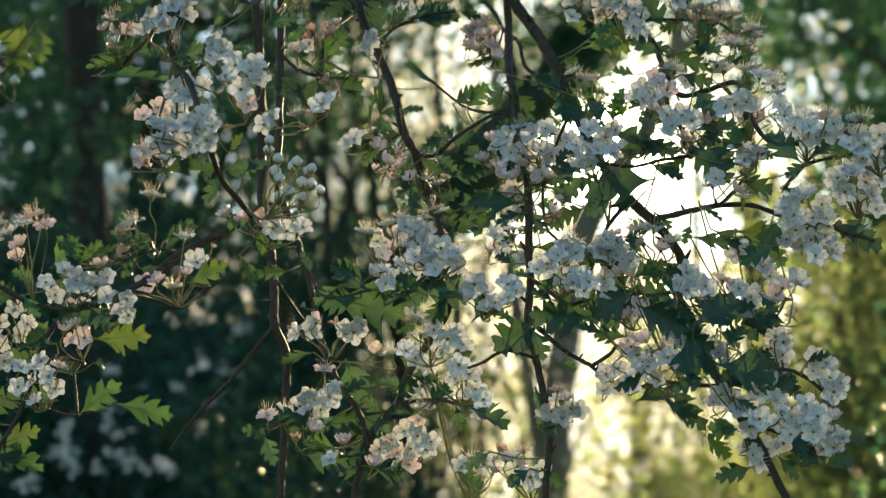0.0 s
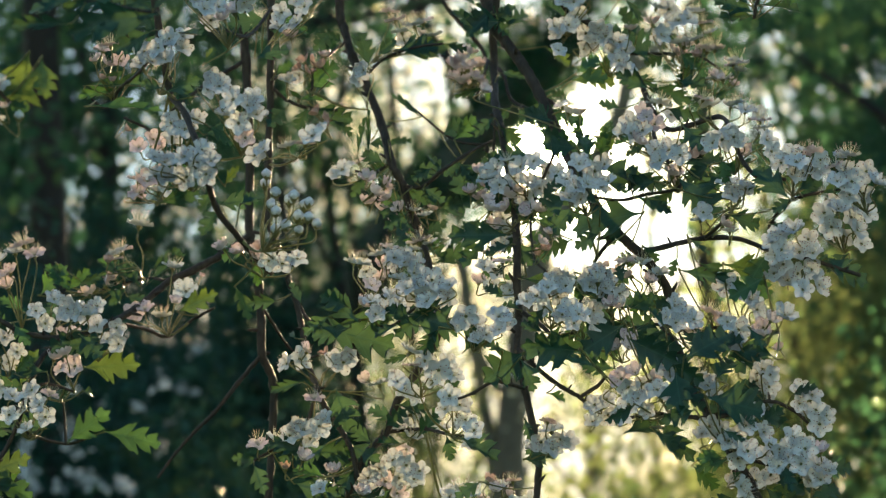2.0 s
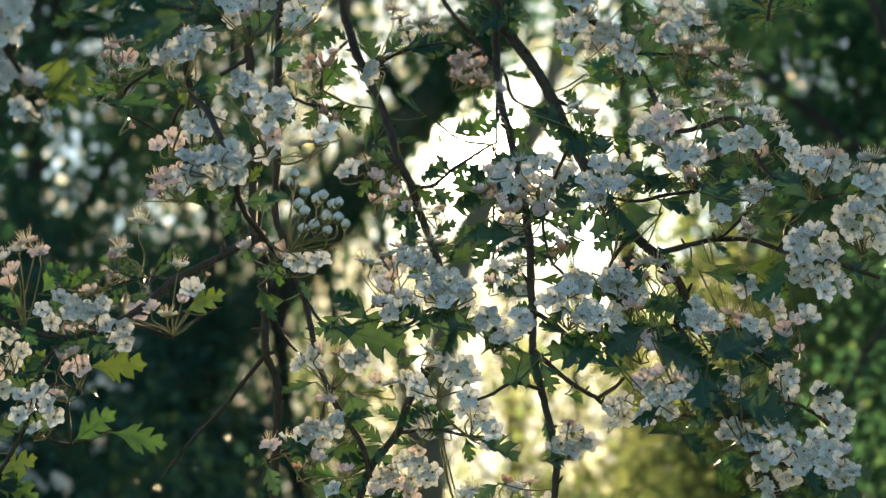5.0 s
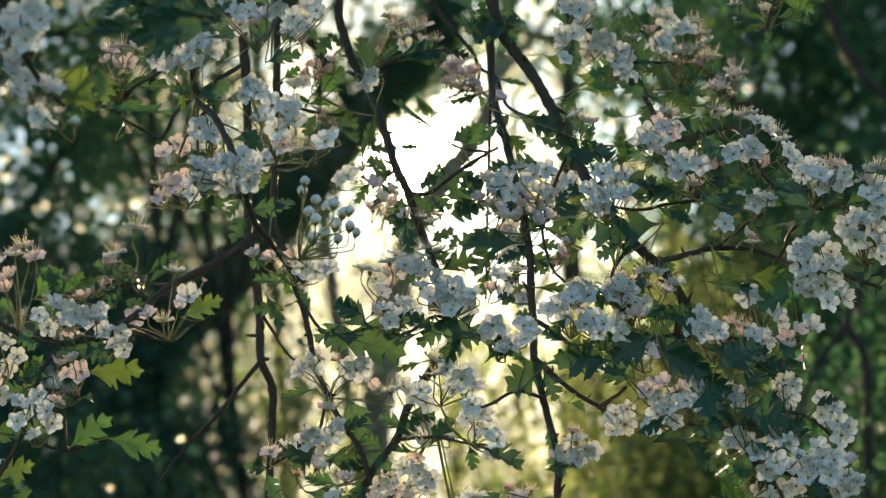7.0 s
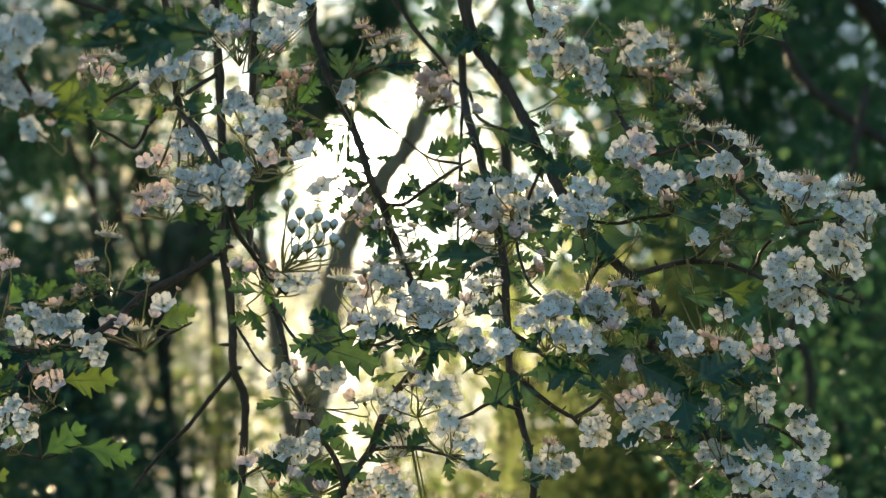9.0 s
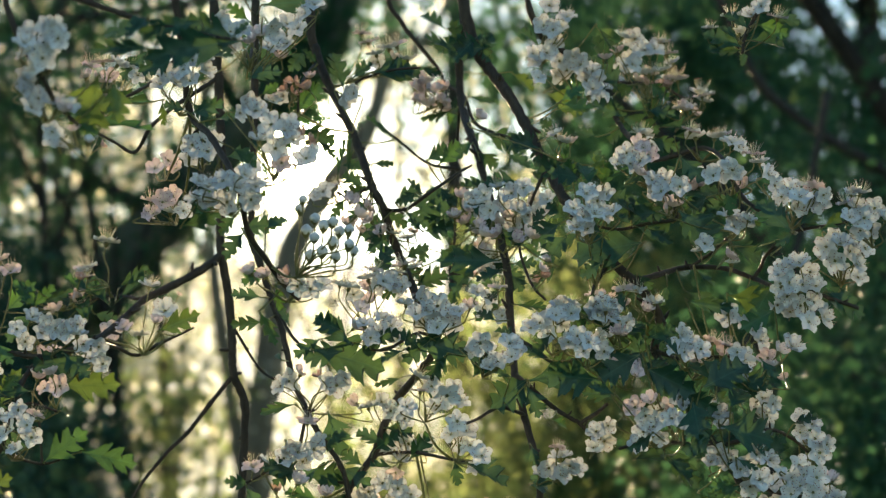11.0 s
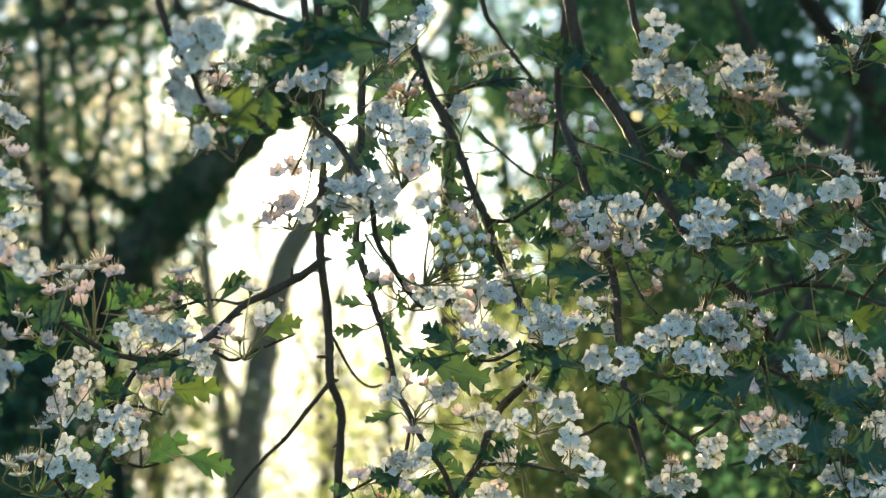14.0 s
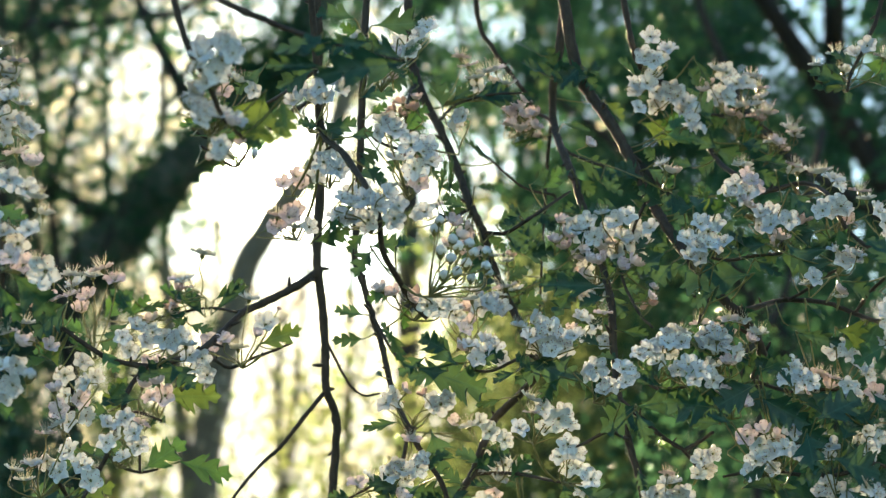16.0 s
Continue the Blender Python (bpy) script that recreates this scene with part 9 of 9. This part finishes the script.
leaf(right, (0.0677, -0.1060, 1.5168), (0.0849, -0.1131, 1.5034), (0.0671, -0.1000, 1.5192), 'd', 1.30)
leaf(right, (0.1030, -0.0707, 1.5580), (0.1237, -0.0786, 1.5445), (0.1002, -0.0647, 1.5695), 'd', 0.60)
leaf(right, (0.0924, -0.0783, 1.5592), (0.0882, -0.0832, 1.5496), (0.0928, -0.0723, 1.5667), 'd', 0.90)
leaf(high, (0.0865, 0.0040, 1.6664), (0.0680, 0.0015, 1.6739), (0.0841, 0.0100, 1.6653), 'd', 1.00)
leaf(high, (0.0721, 0.0140, 1.7228), (0.0842, 0.0208, 1.7095), (0.0580, 0.0200, 1.7052), 'd', 0.50)
leaf(right, (0.0725, -0.0960, 1.5541), (0.0601, -0.0898, 1.5562), (0.0748, -0.0900, 1.5561), 'd', 1.20)
leaf(right, (0.0594, -0.0593, 1.6223), (0.0589, -0.0596, 1.6345), (0.0389, -0.0533, 1.6143), 'd', 1.20)
leaf(high, (0.0639, -0.1160, 1.5954), (0.0828, -0.1167, 1.5890), (0.0678, -0.1100, 1.5848), 'd', 1.00)
leaf(high, (0.0680, -0.1160, 1.5842), (0.0858, -0.1133, 1.5775), (0.0678, -0.1100, 1.5848), 'd', 0.80)
leaf(right, (0.0366, -0.0760, 1.5919), (0.0222, -0.0703, 1.5815), (0.0456, -0.0700, 1.5964), 'd', 1.40)
leaf(right, (0.0393, -0.0793, 1.5854), (0.0273, -0.0819, 1.5713), (0.0472, -0.0733, 1.5929), 'd', 1.30)
leaf(middle, (-0.0231, -0.0268, 1.6306), (-0.0107, -0.0221, 1.6445), (-0.0180, -0.0208, 1.6228), 'g', 1.20)
leaf(right, (0.0426, -0.0360, 1.6650), (0.0584, -0.0376, 1.6610), (0.0235, -0.0300, 1.6560), 'g', 1.00)
leaf(right, (0.0427, -0.0360, 1.6656), (0.0557, -0.0345, 1.6755), (0.0235, -0.0300, 1.6560), 'g', 1.10)
leaf(hanging, (0.0146, 0.0640, 1.6677), (0.0363, 0.0678, 1.6602), (0.0173, 0.0700, 1.6716), 'd', 1.20)
leaf(high, (0.1012, -0.0577, 1.6434), (0.1133, -0.0576, 1.6450), (0.1055, -0.0517, 1.6347), 'd', 0.60)
leaf(high, (0.0967, 0.0365, 1.7005), (0.1053, 0.0396, 1.7063), (0.0959, 0.0425, 1.6957), 'g', 1.00)
leaf(high, (0.0907, -0.0435, 1.6449), (0.1078, -0.0403, 1.6410), (0.0860, -0.0375, 1.6422), 'd', 1.00)
cluster(hanging, (0.0077, -0.0620, 1.5768), (0.0100, -0.0500, 1.5774), [(-12, -12, 7, 12.4, 'q'), (-3, -4, 9, 13.2, 'q'), (4, -12, 5, 13.9, 'q'), (11, -13, 7, 13.3, 'q')])
cluster(high, (0.1079, 0.0380, 1.6742), (0.1099, 0.0500, 1.6970), [(-13, -15, 28, 13.6, 'f'), (-2, -10, 24, 13.7, 'u'), (12, -9, 21, 13.3, 'u'), (7, -10, 26, 12.3, 'u'), (27, -19, 9, 11.6, 'u'), (18, -10, 3, 12.8, 'q'), (-3, -3, 19, 9.0, 'r'), (6, -20, 14, 9.0, 'r')])
stem(hanging, 'twig', 1.1, 0.6, [(-0.0036, 0.0300, 1.6351), (-0.0056, 0.0300, 1.6394), (-0.0177, 0.0280, 1.6404), (-0.0263, 0.0300, 1.6445), (-0.0354, 0.0300, 1.6518), (-0.0449, 0.0350, 1.6609), (-0.0531, 0.0400, 1.6690)])
leaf(hanging, (-0.0077, 0.0840, 1.6138), (-0.0236, 0.0889, 1.6330), (-0.0001, 0.0900, 1.6136), 'd', 1.10)
leaf(hanging, (-0.0044, 0.0840, 1.6189), (-0.0142, 0.0889, 1.6394), (0.0001, 0.0900, 1.6204), 'd', 1.10)
leaf(hanging, (-0.0145, 0.0840, 1.6170), (0.0007, 0.0842, 1.6198), (0.0001, 0.0900, 1.6204), 'd', 1.00)
leaf(hanging, (0.0057, 0.0840, 1.6123), (0.0074, 0.0806, 1.6281), (-0.0001, 0.0900, 1.6136), 'd', 1.00)
leaf(hanging, (-0.0000, -0.0360, 1.5944), (0.0047, -0.0431, 1.6072), (0.0095, -0.0300, 1.5967), 'g', 1.00)
leaf(middle, (-0.0306, -0.0160, 1.5955), (-0.0385, -0.0179, 1.6019), (-0.0397, -0.0100, 1.6083), 'd', 0.90)
leaf(middle, (-0.0347, -0.0285, 1.6151), (-0.0455, -0.0300, 1.6084), (-0.0314, -0.0225, 1.6129), 'd', 1.00)
leaf(hanging, (-0.0177, 0.0840, 1.6017), (-0.0233, 0.0767, 1.5904), (-0.0004, 0.0900, 1.6000), 'd', 0.90)
leaf(hanging, (0.0057, -0.0110, 1.6191), (-0.0029, -0.0182, 1.6240), (0.0067, -0.0050, 1.6220), 'd', 1.10)
leaf(right, (0.0151, -0.0510, 1.6091), (0.0252, -0.0430, 1.6169), (0.0248, -0.0450, 1.6066), 'd', 1.00)
leaf(hanging, (0.0086, -0.0410, 1.5922), (0.0165, -0.0386, 1.5829), (0.0096, -0.0350, 1.5919), 'd', 1.10)
leaf(right, (0.0239, -0.0535, 1.5920), (0.0294, -0.0577, 1.6021), (0.0215, -0.0475, 1.5955), 'd', 1.00)
leaf(right, (0.0398, -0.0727, 1.5946), (0.0294, -0.0737, 1.6019), (0.0441, -0.0667, 1.6000), 'd', 1.20)
leaf(right, (0.0413, -0.0727, 1.5961), (0.0493, -0.0651, 1.6060), (0.0441, -0.0667, 1.6000), 'd', 1.10)
leaf(right, (0.0449, -0.0827, 1.5849), (0.0350, -0.0763, 1.5791), (0.0487, -0.0767, 1.5894), 'd', 1.30)
leaf(right, (0.0519, -0.0693, 1.6088), (0.0435, -0.0638, 1.6144), (0.0426, -0.0633, 1.6036), 'd', 1.10)
leaf(high, (0.0535, -0.1210, 1.5904), (0.0632, -0.1227, 1.5844), (0.0528, -0.1150, 1.5833), 'd', 1.00)
leaf(right, (0.0196, -0.0627, 1.5798), (0.0107, -0.0628, 1.5881), (0.0181, -0.0567, 1.5799), 'd', 1.10)
leaf(high, (0.0701, -0.0010, 1.6540), (0.0578, 0.0018, 1.6577), (0.0847, 0.0050, 1.6616), 'd', 1.00)
leaf(right, (0.0392, -0.0410, 1.6482), (0.0296, -0.0480, 1.6529), (0.0290, -0.0350, 1.6423), 'd', 1.00)
leaf(high, (0.1055, -0.0577, 1.6266), (0.0950, -0.0568, 1.6230), (0.1055, -0.0517, 1.6347), 'd', 1.00)
leaf(high, (0.0818, -0.0960, 1.6083), (0.0728, -0.0997, 1.6143), (0.0843, -0.0900, 1.6119), 'd', 1.10)
leaf(high, (0.1043, -0.1227, 1.5989), (0.0936, -0.1166, 1.5914), (0.1202, -0.1167, 1.6063), 'd', 1.20)
leaf(right, (0.0415, -0.0493, 1.6279), (0.0447, -0.0563, 1.6373), (0.0357, -0.0433, 1.6250), 'g', 1.00)
leaf(high, (0.1188, -0.1393, 1.5874), (0.1274, -0.1365, 1.5823), (0.1244, -0.1333, 1.5939), 'd', 0.90)
leaf(right, (0.1292, -0.1195, 1.5424), (0.1422, -0.1136, 1.5519), (0.1357, -0.1135, 1.5565), 'g', 1.20)
leaf(right, (0.1265, -0.1002, 1.5480), (0.1356, -0.1045, 1.5345), (0.1328, -0.0942, 1.5619), 'g', 1.30)
leaf(right, (0.0726, -0.0960, 1.5629), (0.0818, -0.0897, 1.5551), (0.0734, -0.0900, 1.5598), 'd', 0.80)
leaf(right, (0.0951, -0.1193, 1.5140), (0.1055, -0.1134, 1.5034), (0.0958, -0.1133, 1.5168), 'd', 1.20)
leaf(right, (0.1066, -0.1377, 1.5120), (0.1164, -0.1454, 1.5002), (0.1074, -0.1317, 1.5160), 'd', 1.30)
leaf(right, (0.1242, -0.1493, 1.5107), (0.1134, -0.1460, 1.4932), (0.1259, -0.1433, 1.5140), 'd', 1.20)
leaf(right, (0.0896, -0.1160, 1.4974), (0.1039, -0.1240, 1.4884), (0.0922, -0.1100, 1.4985), 'd', 1.20)
leaf(right, (0.1229, -0.1527, 1.4669), (0.1339, -0.1526, 1.4750), (0.1208, -0.1467, 1.4762), 'd', 1.10)
leaf(right, (0.0745, -0.1493, 1.4642), (0.0878, -0.1503, 1.4561), (0.0755, -0.1433, 1.4729), 'd', 1.00)
leaf(right, (0.0930, -0.1635, 1.4553), (0.1029, -0.1682, 1.4471), (0.1038, -0.1575, 1.4618), 'g', 1.00)
leaf(left, (-0.2012, 0.0490, 1.5600), (-0.2209, 0.0539, 1.5752), (-0.2022, 0.0550, 1.5654), 'd', 0.95)
leaf(left, (-0.1988, 0.0457, 1.5607), (-0.1784, 0.0506, 1.5811), (-0.1981, 0.0517, 1.5655), 'd', 0.50)
leaf(left, (-0.2411, 0.0540, 1.5603), (-0.2225, 0.0542, 1.5690), (-0.2260, 0.0600, 1.5602), 'd', 0.50)
leaf(left, (-0.2124, 0.0540, 1.5572), (-0.2197, 0.0506, 1.5500), (-0.2143, 0.0600, 1.5635), 'd', 0.90)
leaf(left, (-0.2110, 0.0540, 1.5560), (-0.1964, 0.0469, 1.5513), (-0.2143, 0.0600, 1.5635), 'd', 0.70)
leaf(upper, (-0.1168, -0.0245, 1.5433), (-0.1346, -0.0264, 1.5411), (-0.1099, -0.0185, 1.5480), 'd', 0.80)
leaf(upper, (-0.1172, -0.0230, 1.5564), (-0.1344, -0.0245, 1.5572), (-0.1130, -0.0170, 1.5573), 'd', 0.90)
leaf(left, (-0.2124, -0.0295, 1.5208), (-0.2381, -0.0368, 1.5153), (-0.2151, -0.0235, 1.5280), 'd', 1.00)
leaf(left, (-0.2440, 0.0540, 1.5557), (-0.2577, 0.0468, 1.5407), (-0.2260, 0.0600, 1.5602), 'd', 1.00)
leaf(left, (-0.2514, 0.0540, 1.5747), (-0.2463, 0.0620, 1.5611), (-0.2260, 0.0600, 1.5602), 'g', 0.90)
leaf(left, (-0.2529, -0.0527, 1.5002), (-0.2442, -0.0502, 1.5101), (-0.2443, -0.0467, 1.4978), 'y', 1.00)
leaf(left, (-0.2363, -0.0460, 1.5027), (-0.2558, -0.0502, 1.5000), (-0.2369, -0.0400, 1.4965), 'd', 0.90)
leaf(upper, (-0.1036, -0.0383, 1.5393), (-0.1096, -0.0394, 1.5510), (-0.1047, -0.0323, 1.5403), 'd', 0.80)
leaf(upper, (-0.1072, -0.0327, 1.5216), (-0.1108, -0.0251, 1.5268), (-0.1031, -0.0267, 1.5218), 'd', 0.70)
cluster(left, (-0.2019, 0.0413, 1.5696), (-0.2002, 0.0533, 1.5655), [(-14, -2, 8, 11.0, 'u'), (-10, -3, 10, 10.0, 'u'), (-16, -12, 2, 9.0, 'r'), (-12, -10, 4, 10.0, 'u')])
cluster(left, (-0.2279, -0.0405, 1.5213), (-0.2286, -0.0285, 1.5231), [(9, -19, 11, 13.2, 'f'), (3, -15, 13, 12.9, 'f'), (14, -19, 9, 13.7, 'u')])
